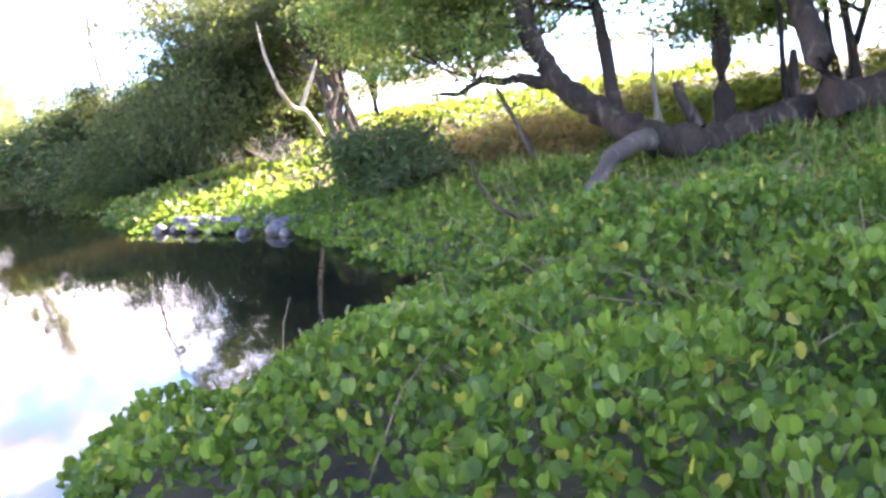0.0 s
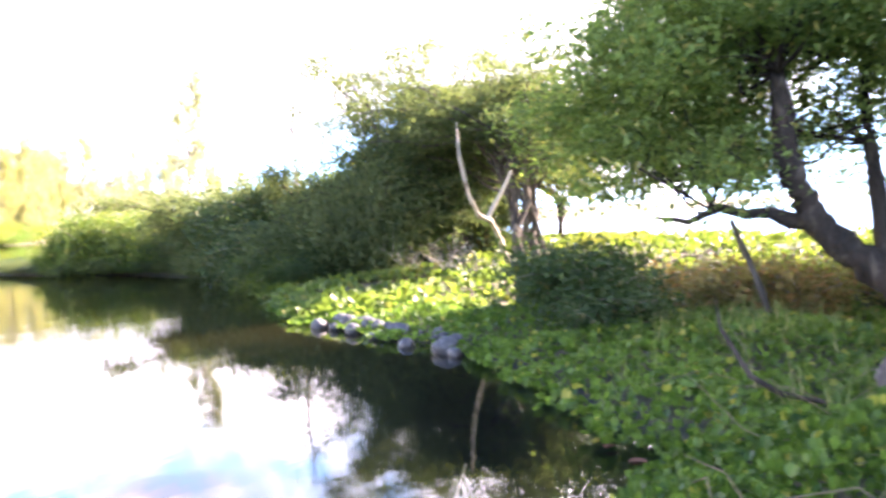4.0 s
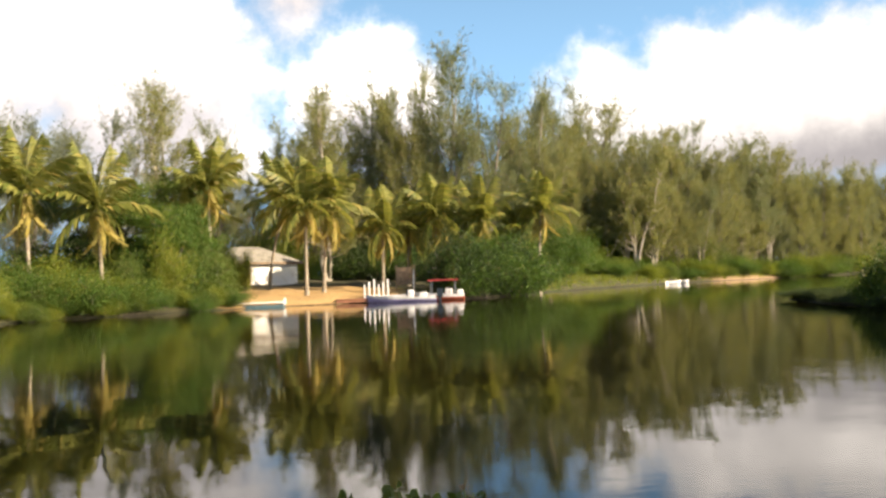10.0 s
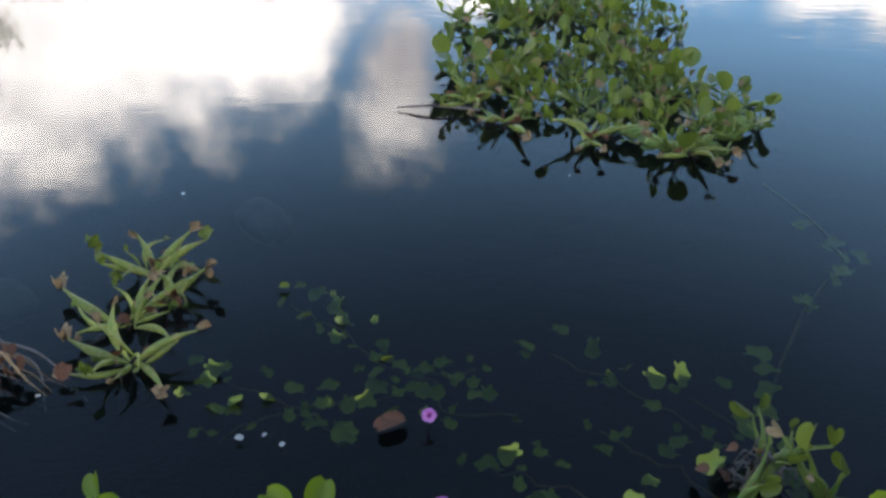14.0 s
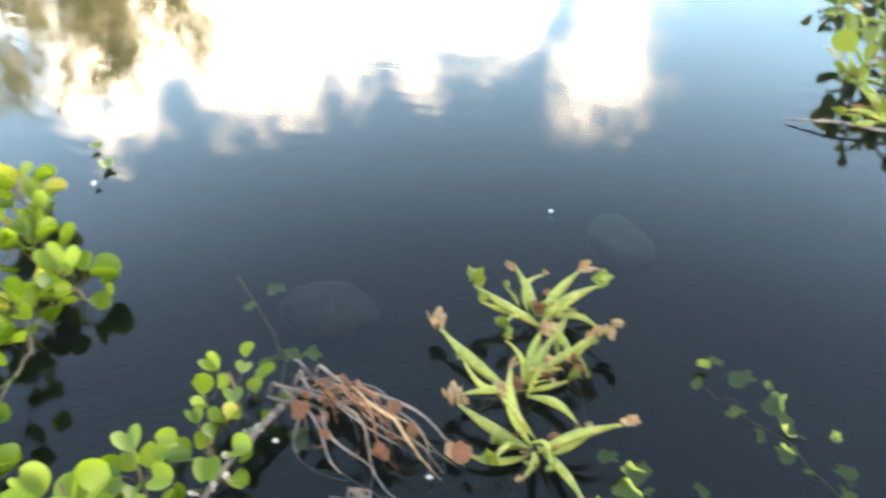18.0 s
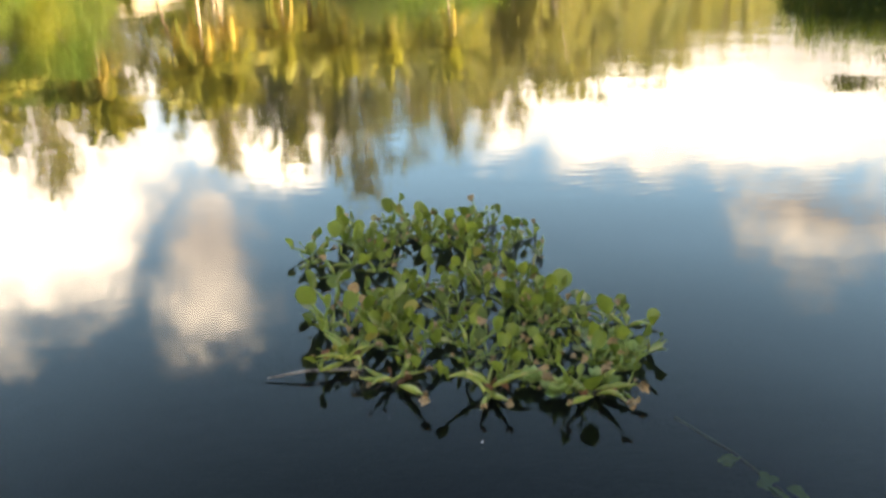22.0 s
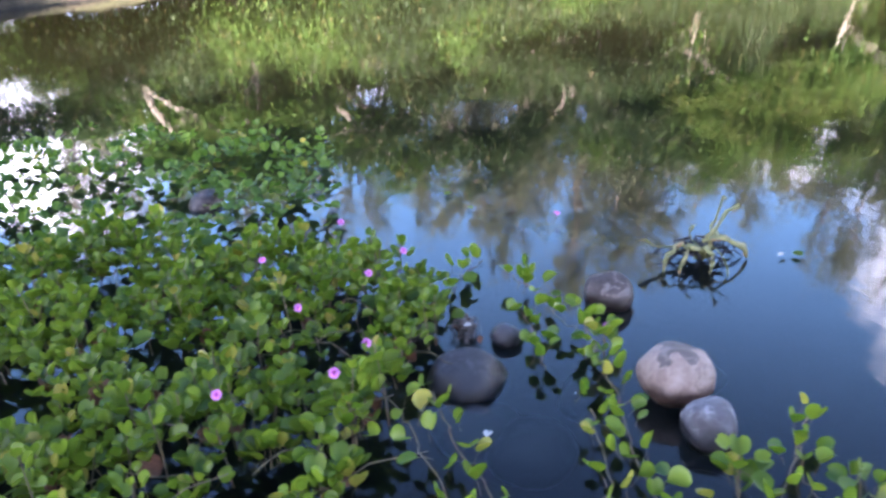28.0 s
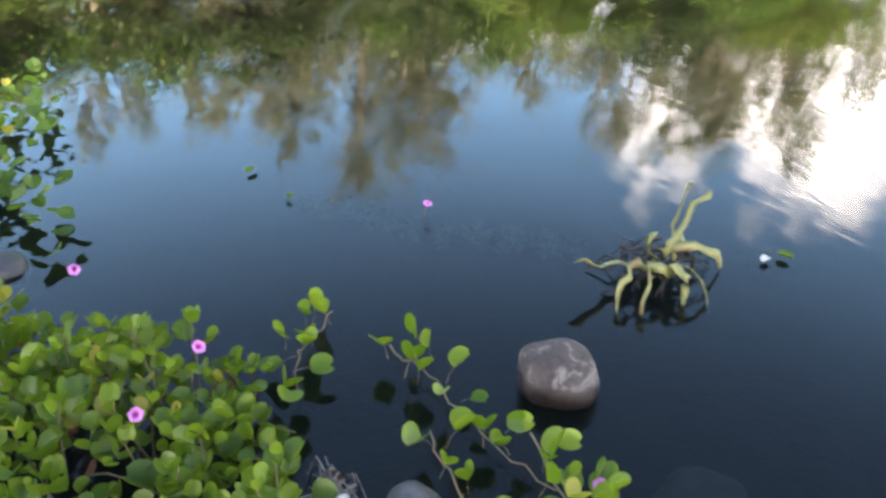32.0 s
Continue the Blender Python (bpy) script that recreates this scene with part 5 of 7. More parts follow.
# ---------------------------------------------------------------- carpet of beach morning glory
def carpet():
    r = np.random.default_rng(5)
    sets = [("vine_carpet", -2.6, 5.2, -5.5, 3.2, 1500, 0.050, LOBED, CARPET, 0.07, 0.40), ("vine_carpet", 4.6, 10, -6, 9.5, 560, 0.066, LOBED_SMALL, CARPET, 0.04, 0.15), ("vine_carpet", 8.0, 25, -3, 25, 80, 0.13, LOBED_SMALL, STRIP, 0.05, 0.22)]
    for name, x0, x1, y0, y1, dens, size, leaf, mat, h0, h1 in sets:
        n = int((x1 - x0) * (y1 - y0) * dens)
        x, y = r.uniform(x0, x1, n), r.uniform(y0, y1, n)
        d = shore(x, y) + 0.16 * np.sin(x * 5.1) * np.sin(y * 4.3 + x)
        lump = 0.5 + 0.5 * np.sin(x * 2.9 + 1.1 * np.sin(y * 2.1)) * np.sin(y * 3.3 + 0.7 * np.sin(x * 1.7))
        ok = (d > -0.14) & (r.uniform(0, 1, n) < 0.55 + 0.45 * lump) & (np.hypot(x - 0.3, y + 0.6) > 0.5)
        edge = smooth01(x + 0.5 * np.sin(y * 2.2) + 0.3 * np.sin(y * 5.1 + 1), -2.2, 1.6)
        ok &= (r.uniform(0, 1, n) < edge) & ((x > 0.3) | (d > 0.35)) & ((x > 1.64 + 0.05 * np.sin(y * 9)) | (y < 0.75))
        if mat is STRIP:
            ok &= (x + 0.35 * y > 11.3) & (y > 0.5) & (y < 12.5 + 0.6 * (x - 12))
        elif x0 > 4:
            ok &= (x > 5.0) | (y < -5)
        x, y, lump, d = x[ok], y[ok], lump[ok], d[ok]
        n = len(x)
        z = np.maximum(land(x, y), 0.0) + h0 * 0.4 + (h0 + (h1 - h0) * lump) * r.uniform(0.15, 1.0, n) ** 0.7 * smooth01(d, -0.35, 0.4)
        rot = turns(r.uniform(0, 2 * np.pi, n), r.normal(0.95, 0.55, n), r.normal(0, 0.6, n))
        sz = size * r.uniform(0.55, 1.2, n)
        v, q = scatter(leaf[0], leaf[1], np.stack([x, y, z], -1), rot, sz)
        tagged(new(name, mesh_of(name, v, q, None, [mat])), "thick carpet of green two-lobed vine leaves on the bank", "vine leaves", kind="stuff")
    # creeping stems and dry grass between the leaves
    pieces = []
    for i in range(260):
        x, y = r.uniform(0.5, 7), r.uniform(-4.5, 1.6)
        if shore(x, y) < 0.05 or x < 2.6 and y > 0.4:
            continue
        a, ln = r.uniform(0, 6.28), r.uniform(0.25, 0.7)
        p = np.array([(x, y, zland(x, y) + 0.08), (x + ln * 0.5 * math.cos(a), y + ln * 0.5 * math.sin(a), zland(x, y) + r.uniform(0.12, 0.3)), (x + ln * math.cos(a), y + ln * math.sin(a), zland(x, y) + r.uniform(0.1, 0.4))])
        pieces.append(tube(p, [0.004, 0.0035, 0.002], 4))
    v, q = joined(pieces)
    tagged(new("creeping_stems", mesh_of("creeping_stems", v, q, None, [STEM], True)), "thin tan creeping vine stems among the leaves", "vine stems", kind="stuff")
    n = 11000
    x, y = r.uniform(2.0, 10.5, n), r.uniform(-5, 3.0, n)
    ok = (shore(x, y) > 0.4) & (r.uniform(0, 1, n) < 0.25 + 0.75 * (np.sin(x * 1.3) * np.sin(y * 1.9 + 1) > 0.1))
    x, y = x[ok], y[ok]
    n = len(x)
    ln = r.uniform(0.12, 0.4, n)
    v, q = scatter(OVAL[0], OVAL[1], np.stack([x, y, land(x, y)], -1), turns(r.uniform(0, 6.28, n), r.normal(1.2, 0.25, n), r.normal(0, 0.3, n)), np.stack([np.full(n, 0.016), ln, ln], -1))
    tagged(new("grass", mesh_of("grass", v, q, None, [STRAW])), "thin green and dry grass blades under the tree", "grass", kind="stuff")
    # grass of the far bank
    n = 24000
    x, y = r.uniform(5, 40, n), r.uniform(54, 96, n)
    d = shore(x, y)
    ok = (d > 0.1) & (d < 8)
    x, y = x[ok], y[ok]
    n = len(x)
    ln = r.uniform(0.2, 0.5, n)
    v, q = scatter(OVAL[0], OVAL[1], np.stack([x, y, land(x, y)], -1), turns(r.uniform(0, 6.28, n), r.normal(1.0, 0.3, n), r.normal(0, 0.3, n)), np.stack([np.full(n, 0.10), ln, ln], -1))
    tagged(new("grass", mesh_of("grass", v, q, None, [SUNNY])), "short sunlit grass on the far bank", "grass", kind="stuff")


carpet()


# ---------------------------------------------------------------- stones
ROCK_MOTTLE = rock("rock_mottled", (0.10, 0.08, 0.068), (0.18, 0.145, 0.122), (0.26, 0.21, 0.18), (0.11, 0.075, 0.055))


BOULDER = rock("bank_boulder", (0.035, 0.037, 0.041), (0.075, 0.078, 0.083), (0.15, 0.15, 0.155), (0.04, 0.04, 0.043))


def stone(x, y, z, rx, ry, rz, mat, label, seed, cap=None):
    """A rounded stone; cap is a pale dry patch on its crown."""
    ob = base("stone", pose(x, y, z, 0, 0, seed * 47 % 360), label, "stone", "stones in the shallows")
    bm = bmesh.new()
    bmesh.ops.create_icosphere(bm, subdivisions=4, radius=1)
    for v in bm.verts:
        n = noise.noise(v.co * 1.1 + Vector((seed * 3.1, 0, 0))) * 0.16 + noise.noise(v.co * 3.0 + Vector((0, seed * 1.7, 0))) * 0.045
        v.co = v.co * (1 + n)
        v.co.x, v.co.y, v.co.z = v.co.x * rx, v.co.y * ry, v.co.z * rz
    part("body", bm, mat, ob, "", True)
    if cap:
        bm = bmesh.new()
        bmesh.ops.create_icosphere(bm, subdivisions=4, radius=1)
        far_off = []
        for v in bm.verts:
            n = noise.noise(v.co * 1.1 + Vector((seed * 3.1, 0, 0))) * 0.16 + noise.noise(v.co * 3.0 + Vector((0, seed * 1.7, 0))) * 0.045
            edge = 0.74 + 0.30 * noise.noise(v.co * 2.2 + Vector((5, seed, 2)))
            if v.co.z < edge:
                far_off.append(v)
            v.co = v.co * (1 + n + 0.006)
            v.co.x, v.co.y, v.co.z = v.co.x * rx, v.co.y * ry, v.co.z * rz
        bmesh.ops.delete(bm, geom=far_off, context="VERTS")
        part("dry_patch", bm, cap, ob, "dry mottled patch", True)
    return ob


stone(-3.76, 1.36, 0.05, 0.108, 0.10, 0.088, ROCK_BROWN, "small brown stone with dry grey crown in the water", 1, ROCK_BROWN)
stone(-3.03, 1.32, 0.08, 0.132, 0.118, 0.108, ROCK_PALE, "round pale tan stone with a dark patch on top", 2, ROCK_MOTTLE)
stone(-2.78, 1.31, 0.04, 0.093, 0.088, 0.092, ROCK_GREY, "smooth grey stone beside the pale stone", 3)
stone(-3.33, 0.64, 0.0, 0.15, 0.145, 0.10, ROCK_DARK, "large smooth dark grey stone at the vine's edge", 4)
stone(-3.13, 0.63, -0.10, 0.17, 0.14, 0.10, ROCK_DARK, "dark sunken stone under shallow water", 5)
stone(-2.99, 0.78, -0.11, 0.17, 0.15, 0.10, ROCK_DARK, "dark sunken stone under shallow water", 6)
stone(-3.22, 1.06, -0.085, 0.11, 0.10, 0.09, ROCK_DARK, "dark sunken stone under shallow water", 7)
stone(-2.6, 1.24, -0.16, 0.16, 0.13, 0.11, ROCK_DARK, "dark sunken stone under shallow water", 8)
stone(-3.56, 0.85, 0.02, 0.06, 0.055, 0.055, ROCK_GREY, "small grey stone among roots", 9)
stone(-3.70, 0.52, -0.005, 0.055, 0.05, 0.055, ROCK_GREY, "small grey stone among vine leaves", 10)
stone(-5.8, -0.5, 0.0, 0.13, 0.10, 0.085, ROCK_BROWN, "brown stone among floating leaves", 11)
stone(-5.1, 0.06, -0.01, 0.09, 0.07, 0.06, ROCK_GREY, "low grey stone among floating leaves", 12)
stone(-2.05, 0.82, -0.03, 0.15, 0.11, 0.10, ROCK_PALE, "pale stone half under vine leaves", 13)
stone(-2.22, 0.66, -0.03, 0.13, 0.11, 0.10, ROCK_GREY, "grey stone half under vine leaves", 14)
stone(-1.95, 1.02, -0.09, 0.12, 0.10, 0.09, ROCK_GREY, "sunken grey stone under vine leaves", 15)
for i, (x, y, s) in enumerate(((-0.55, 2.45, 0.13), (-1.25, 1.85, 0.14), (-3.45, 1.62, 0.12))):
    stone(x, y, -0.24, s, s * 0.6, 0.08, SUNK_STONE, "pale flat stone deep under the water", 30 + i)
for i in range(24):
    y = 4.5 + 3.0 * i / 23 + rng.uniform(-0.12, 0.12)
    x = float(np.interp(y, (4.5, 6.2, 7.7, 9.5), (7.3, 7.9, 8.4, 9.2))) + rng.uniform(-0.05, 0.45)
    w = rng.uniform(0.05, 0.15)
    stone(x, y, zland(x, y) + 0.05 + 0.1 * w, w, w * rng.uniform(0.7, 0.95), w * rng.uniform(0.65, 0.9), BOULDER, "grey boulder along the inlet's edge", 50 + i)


# ---------------------------------------------------------------- vines with single leaves
LEAVES = []
for i, fold in enumerate((0.34, 0.55, 0.80)):
    lv, lq = round_lobed(fold)
    stalk = tube(np.array([(0, -0.75, -0.45), (0, -0.35, -0.12), (0, 0.02, 0)]), [0.025, 0.022, 0.02], 4)
    v, q = joined([(lv, lq), stalk])
    me = mesh_of("leaf", v, q, None, [VINE_PART, STEM], True, [0] * len(lq) + [1] * len(stalk[1]))
    LEAVES.append(me)
LV, LQ = round_lobed(0.25)
LV[:, 0] *= 0.72 + 0.2 * np.sin(LV[:, 1] * 7)
SUNK_LEAF = mesh_of("leaf", LV, LQ, None, [SUNK], True)
BLOSSOM = mesh_of("blossom", *joined([two_lobed(0.4)]), None, [PETAL_WHITE], True)
DEAD_LEAF = mesh_of("dead_leaf", *joined([two_lobed(0.3)]), None, [DEAD], True)


def leaf_at(parent, r, p, size, yaw=None, pitch=None, mesh=None, name="leaf", label=""):
    yaw = r.uniform(0, 360) if yaw is None else yaw
    pitch = r.normal(46, 30) if pitch is None else pitch
    m = pose(*p) @ pose(0, 0, 0, 0, 0, yaw) @ pose(0, 0, 0, pitch, r.normal(0, 18), 0) @ Matrix.Diagonal((size, size, size, 1))
    return child(name, mesh or LEAVES[r.integers(0, 3)], parent, label, m)


def runner(points, gap, size, seed, label="creeping vine runner with paired green leaves over water", lift=0.05):
    """A creeping stem with leaves standing on both sides."""
    r = np.random.default_rng(seed)
    p = np.array(points, float)
    o = p[0].copy()
    o[2] = 0
    p = p - o
    ob = base("vine_runner", pose(*o), label, "vine", "vine runners")
    t = np.linspace(0, len(p) - 1, len(p) * 5)
    p2 = np.stack([np.interp(t, np.arange(len(p)), p[:, c]) for c in range(3)], -1) + r.normal(0, 0.006, (len(t), 3))
    v, q = tube(p2, np.linspace(0.003, 0.002, len(t)), 5)
    child("stem", mesh_of("stem", v, q, None, [STEM], True), ob)
    length = np.linalg.norm(np.diff(p, axis=0), axis=1).sum()
    n = max(int(length / gap), 2)
    for i in range(n):
        s = (i + r.uniform(0.2, 0.8)) / n * (len(p) - 1)
        k = np.array([np.interp(s, np.arange(len(p)), p[:, c]) for c in range(3)])
        d = p[min(int(s) + 1, len(p) - 1)] - p[int(min(s, len(p) - 1.001))]
        yaw = math.degrees(math.atan2(d[1], d[0])) - 90 + (55 if i % 2 else -55) + r.normal(0, 25)
        sz = size * r.uniform(0.7, 1.2)
        out = np.array([-math.sin(math.radians(yaw)), math.cos(math.radians(yaw)), 0]) * sz * 0.7
        leaf_at(ob, r, k + out + [0, 0, lift * r.uniform(0.6, 1.3)], sz, yaw)
    return ob


def sprig(x, y, n, size, seed, h=0.14, wide=0.09, label="upright vine sprig with bright green leaves at the water"):
    r = np.random.default_rng(seed)
    ob = base("vine_sprig", pose(x, y, 0), label, "vine", "vine sprigs")
    top = np.array([r.normal(0, 0.02), r.normal(0, 0.02), h])
    v, q = tube(bend((0, 0, -0.06), top, 0.0, 0.006, 5, r), [0.005, 0.005, 0.0045, 0.004, 0.003], 5)
    child("stem", mesh_of("stem", v, q, None, [STEM], True), ob)
    for i in range(n):
        a = i * 2.4 + r.uniform(-0.4, 0.4)
        f = (i + 0.6) / n
        d = wide * r.uniform(0.4, 1.0) * (1.1 - 0.5 * f)
        leaf_at(ob, r, (top[0] * f + d * math.cos(a), top[1] * f + d * math.sin(a), max(h * f * r.uniform(0.85, 1.15), 0.02)), size * r.uniform(0.7, 1.15), math.degrees(a) - 90, r.normal(30, 22))
    return ob


def flower(x, y, z, size, yaw, tilt, label="pink trumpet-shaped vine flower"):
    ob = base("vine_flower", pose(x, y, z, 0, 0, yaw) @ pose(0, 0, 0, tilt, 0, 0), label, "flower", "vine flowers")
    n, rings = 15, ((0.06, -0.9), (0.09, -0.45), (0.22, -0.12), (0.46, 0.0), (0.54, -0.03))
    v = [(rr * math.cos(i * 2 * math.pi / n) * (1 + 0.07 * math.cos(5 * i * 2 * math.pi / n) * (k > 2)), rr * math.sin(i * 2 * math.pi / n) * (1 + 0.07 * math.cos(5 * i * 2 * math.pi / n) * (k > 2)), zz) for k, (rr, zz) in enumerate(rings) for i in range(n)]
    q = [(k * n + i, k * n + (i + 1) % n, (k + 1) * n + (i + 1) % n, (k + 1) * n + i) for k in range(4) for i in range(n)]
    child("petals", mesh_of("petals", np.array(v) * size, q, None, [PINK, PINK_DEEP], True, [1] * (2 * n) + [0] * (2 * n)), ob)
    vv, qq = tube(np.array([(0, 0, -1.9), (0.06, 0, -1.4), (0, 0, -0.85)]) * size, [0.05 * size, 0.06 * size, 0.11 * size], 6)
    child("calyx", mesh_of("calyx", vv, qq, None, [STEM], True), ob, "green flower stalk")
    return ob


def inside(poly, x, y):
    hit = np.zeros(x.shape, bool)
    for (ax, ay), (bx, by) in zip(poly, poly[1:] + poly[:1]):
        hit ^= ((ay > y) != (by > y)) & (x < ax + (y - ay) / ((by - ay) or 1e-9) * (bx - ax))
    return hit


def vine_mat():
    r = np.random.default_rng(11)
    poly = [(-5.0, -1.9), (-4.95, -0.8), (-4.65, 0.05), (-4.08, 0.66), (-3.62, 0.60), (-3.34, 0.42), (-3.05, 0.24), (-2.7, 0.12), (-2.45, -0.15), (-2.3, -0.8), (-2.9, -2.4), (-4.2, -3.0)]
    ob = base("vine_mat", pose(-3.5, -0.5, 0), "dense mat of bright green two-lobed vine leaves over dark water", "vine")
    # shoots, each a short rising stem with a tuft of folded leaves
    n = 9000
    cx, cy = r.uniform(-5.1, -2.2, n), r.uniform(-3.0, 0.65, n)
    gap = np.sin(cx * 6.1 + 1.3 * np.sin(cy * 4.0)) * np.sin(cy * 5.3 + 0.8 * np.sin(cx * 3.0))
    ok = inside(poly, cx, cy) & (gap > -0.30 + r.uniform(-0.3, 0.3, n)) & (r.uniform(0, 1, n) < 1 - 0.3 * smooth01(-cy, 0.1, 0.8))
    kept = []
    for i in np.flatnonzero(ok):
        if all((cx[i] - cx[k]) ** 2 + (cy[i] - cy[k]) ** 2 > 0.0050 for k in kept):
            kept.append(i)
    cx, cy, gap = cx[kept], cy[kept], gap[kept]
    tall = 0.05 + (0.07 + 0.20 * smooth01(gap, -0.5, 0.7)) * r.uniform(0.25, 1.0, len(cx))
    order = np.argsort(np.hypot(cx + 1.6, cy - 0.1))
    near_n, placed, stems, rest = 300, 0, [], []
    for c in order:
        foot = np.array([cx[c] + 3.5 + r.normal(0, 0.03), cy[c] + 0.5 + r.normal(0, 0.03), 0.0])
        head = np.array([cx[c] + 3.5, cy[c] + 0.5, tall[c]])
        stems.append(tube(bend(foot, head, 0.01, 0.004, 4, r), [0.0032, 0.003, 0.0026, 0.002], 4))
        tuft = int(r.integers(6, 13))
        big = r.uniform(0.80, 1.2)
        for k in range(tuft):
            f = 1 - 0.55 * (k / tuft) ** 0.8
            a = k * 2.4 + r.uniform(-0.5, 0.5)
            d = 0.012 + 0.045 * (k / tuft) + abs(r.normal(0, 0.008))
            p = head * [1, 1, f] + [d * math.cos(a), d * math.sin(a), r.normal(0, 0.012)]
            p[2] = max(p[2], 0.012)
            size = 0.056 * big * r.uniform(0.65, 1.15) * (0.72 + 0.4 * k / tuft)
            pitch = 66 - 46 * k / tuft + r.normal(0, 15)
            if placed < near_n:
                leaf_at(ob, r, p, size, math.degrees(a) - 90, pitch)
                placed += 1
            else:
                rest.append((*p, a - math.pi / 2, math.radians(pitch), size))
    rest = np.array(rest)
    m = len(rest)
    v, q = scatter(*round_lobed(0.55), rest[:, :3], turns(rest[:, 3], rest[:, 4], r.normal(0, 0.3, m)), rest[:, 5])
    tagged(child("leaf_rest", mesh_of("leaf_rest", v, q, None, [VINE], True), ob), kind="stuff")
    x, y = cx, cy
    for i in range(70):
        k = r.integers(0, len(x))
        a, ln = r.uniform(0, 6.28), r.uniform(0.2, 0.5)
        stems.append(tube(bend((x[k] + 3.5, y[k] + 0.5, 0.02), (x[k] + 3.5 + ln * math.cos(a), y[k] + 0.5 + ln * math.sin(a), r.uniform(0.05, 0.16)), 0.04, 0.01, 5, r), [0.003, 0.003, 0.0026, 0.0024, 0.002], 4))
    v, q = joined(stems)
    tagged(child("stem_rest", mesh_of("stem_rest", v, q, None, [STEM], True), ob), kind="stuff")
    for i in range(110):
        k = order[r.integers(0, min(420, len(order)))]
        leaf_at(ob, r, (x[k] + 3.5, y[k] + 0.5, r.uniform(0.015, 0.07)), 0.08 * r.uniform(0.7, 1.2), mesh=DEAD_LEAF, name="dead_leaf", label="dead rust-brown leaf")
    # sparse floating fringe farther out
    n = 3000
    x, y = r.uniform(-8.2, -4.5, n), r.uniform(-2.6, 0.9, n)
    ok = inside([(-8.1, -2.5), (-7.5, -0.8), (-6.9, 0.35), (-5.5, 0.35), (-4.7, 0.1), (-4.8, -1.9), (-6, -2.4)], x, y) & (np.sin(x * 4.7 + y) * np.sin(y * 5.9 - x) > -0.1)
    x, y = x[ok], y[ok]
    m = len(x)
    v, q = scatter(LOBED[0], LOBED[1], np.stack([x, y, r.uniform(0.012, 0.16, m)], -1), turns(r.uniform(0, 6.28, m), r.normal(0.45, 0.45, m), r.normal(0, 0.35, m)), 0.066 * r.uniform(0.6, 1.2, m))
    tagged(new("floating_leaves", mesh_of("floating_leaves", v, q, None, [CARPET])), "scattered floating vine leaves on the dark water", "vine leaves", kind="stuff")


vine_mat()
for i, (pts, gap) in enumerate(((((-3.25, 0.25, 0.16), (-3.0, 0.36, 0.10), (-2.75, 0.40, 0.10), (-2.45, 0.44, 0.10)), 0.09), (((-3.12, 0.46, 0.12), (-2.85, 0.50, 0.08), (-2.5, 0.56, 0.08)), 0.10), (((-2.95, 0.98, 0.06), (-2.7, 0.92, 0.06), (-2.35, 0.86, 0.06)), 0.085),
                                (((-3.6, 1.18, 0.05), (-3.3, 1.12, 0.06), (-2.98, 1.08, 0.06), (-2.7, 1.02, 0.06), (-2.4, 0.98, 0.06)), 0.06), (((-4.1, 1.02, 0.02), (-3.95, 1.06, 0.03), (-3.75, 1.08, 0.03), (-3.45, 1.14, 0.02)), 0.075), (((-2.62, 1.52, 0.02), (-2.5, 1.46, 0.03), (-2.3, 1.42, 0.04)), 0.07),
                                (((-3.75, 0.98, 0.02), (-3.5, 0.95, 0.03), (-3.25, 0.92, 0.03)), 0.07), (((-4.35, 0.95, 0.01), (-4.2, 0.78, 0.01), (-4.0, 0.72, 0.02)), 0.06), (((-2.8, 1.68, 0.02), (-2.55, 1.45, 0.05), (-2.25, 1.2, 0.06), (-1.9, 0.95, 0.08)), 0.13), (((-2.15, 1.75, 0.03), (-1.98, 1.55, 0.04), (-1.9, 1.3, 0.04), (-1.7, 0.95, 0.05)), 0.06),
                                (((-1.75, 1.42, 0.03), (-1.62, 1.2, 0.05), (-1.45, 0.9, 0.09)), 0.07))):
    runner(pts, gap * 0.72, 0.054, 200 + i)
for i, (x, y, n, s, h) in enumerate(((-2.09, 1.68, 7, 0.085, 0.13), (-1.92, 1.53, 5, 0.08, 0.09), (-1.71, 1.44, 5, 0.085, 0.09), (-1.72, 1.31, 6, 0.075, 0.06), (-2.39, 1.57, 4, 0.075, 0.07), (-1.64, 0.93, 6, 0.09, 0.16), (-1.45, 0.90, 7, 0.095, 0.18),
                                      (-1.82, 0.76, 7, 0.11, 0.24), (-1.16, 1.01, 6, 0.065, 0.12), (-1.10, 1.26, 5, 0.062, 0.10), (-1.08, 1.13, 6, 0.062, 0.10), (-1.18, 0.88, 7, 0.085, 0.2), (1.12, 1.03, 7, 0.085, 0.14), (1.2, 0.95, 6, 0.09, 0.16), (-0.35, 0.92, 5, 0.07, 0.07),
                                      (0.05, 0.95, 5, 0.075, 0.08), (-2.47, 1.25, 6, 0.08, 0.12), (0.75, 0.95, 6, 0.08, 0.1), (-3.35, 1.17, 5, 0.07, 0.12), (-2.18, 1.14, 7, 0.085, 0.16), (-2.0, 1.0, 7, 0.09, 0.18))):
    sprig(x, y, n + (7 if x < -1 else 2), s * 0.72, 300 + i, h)
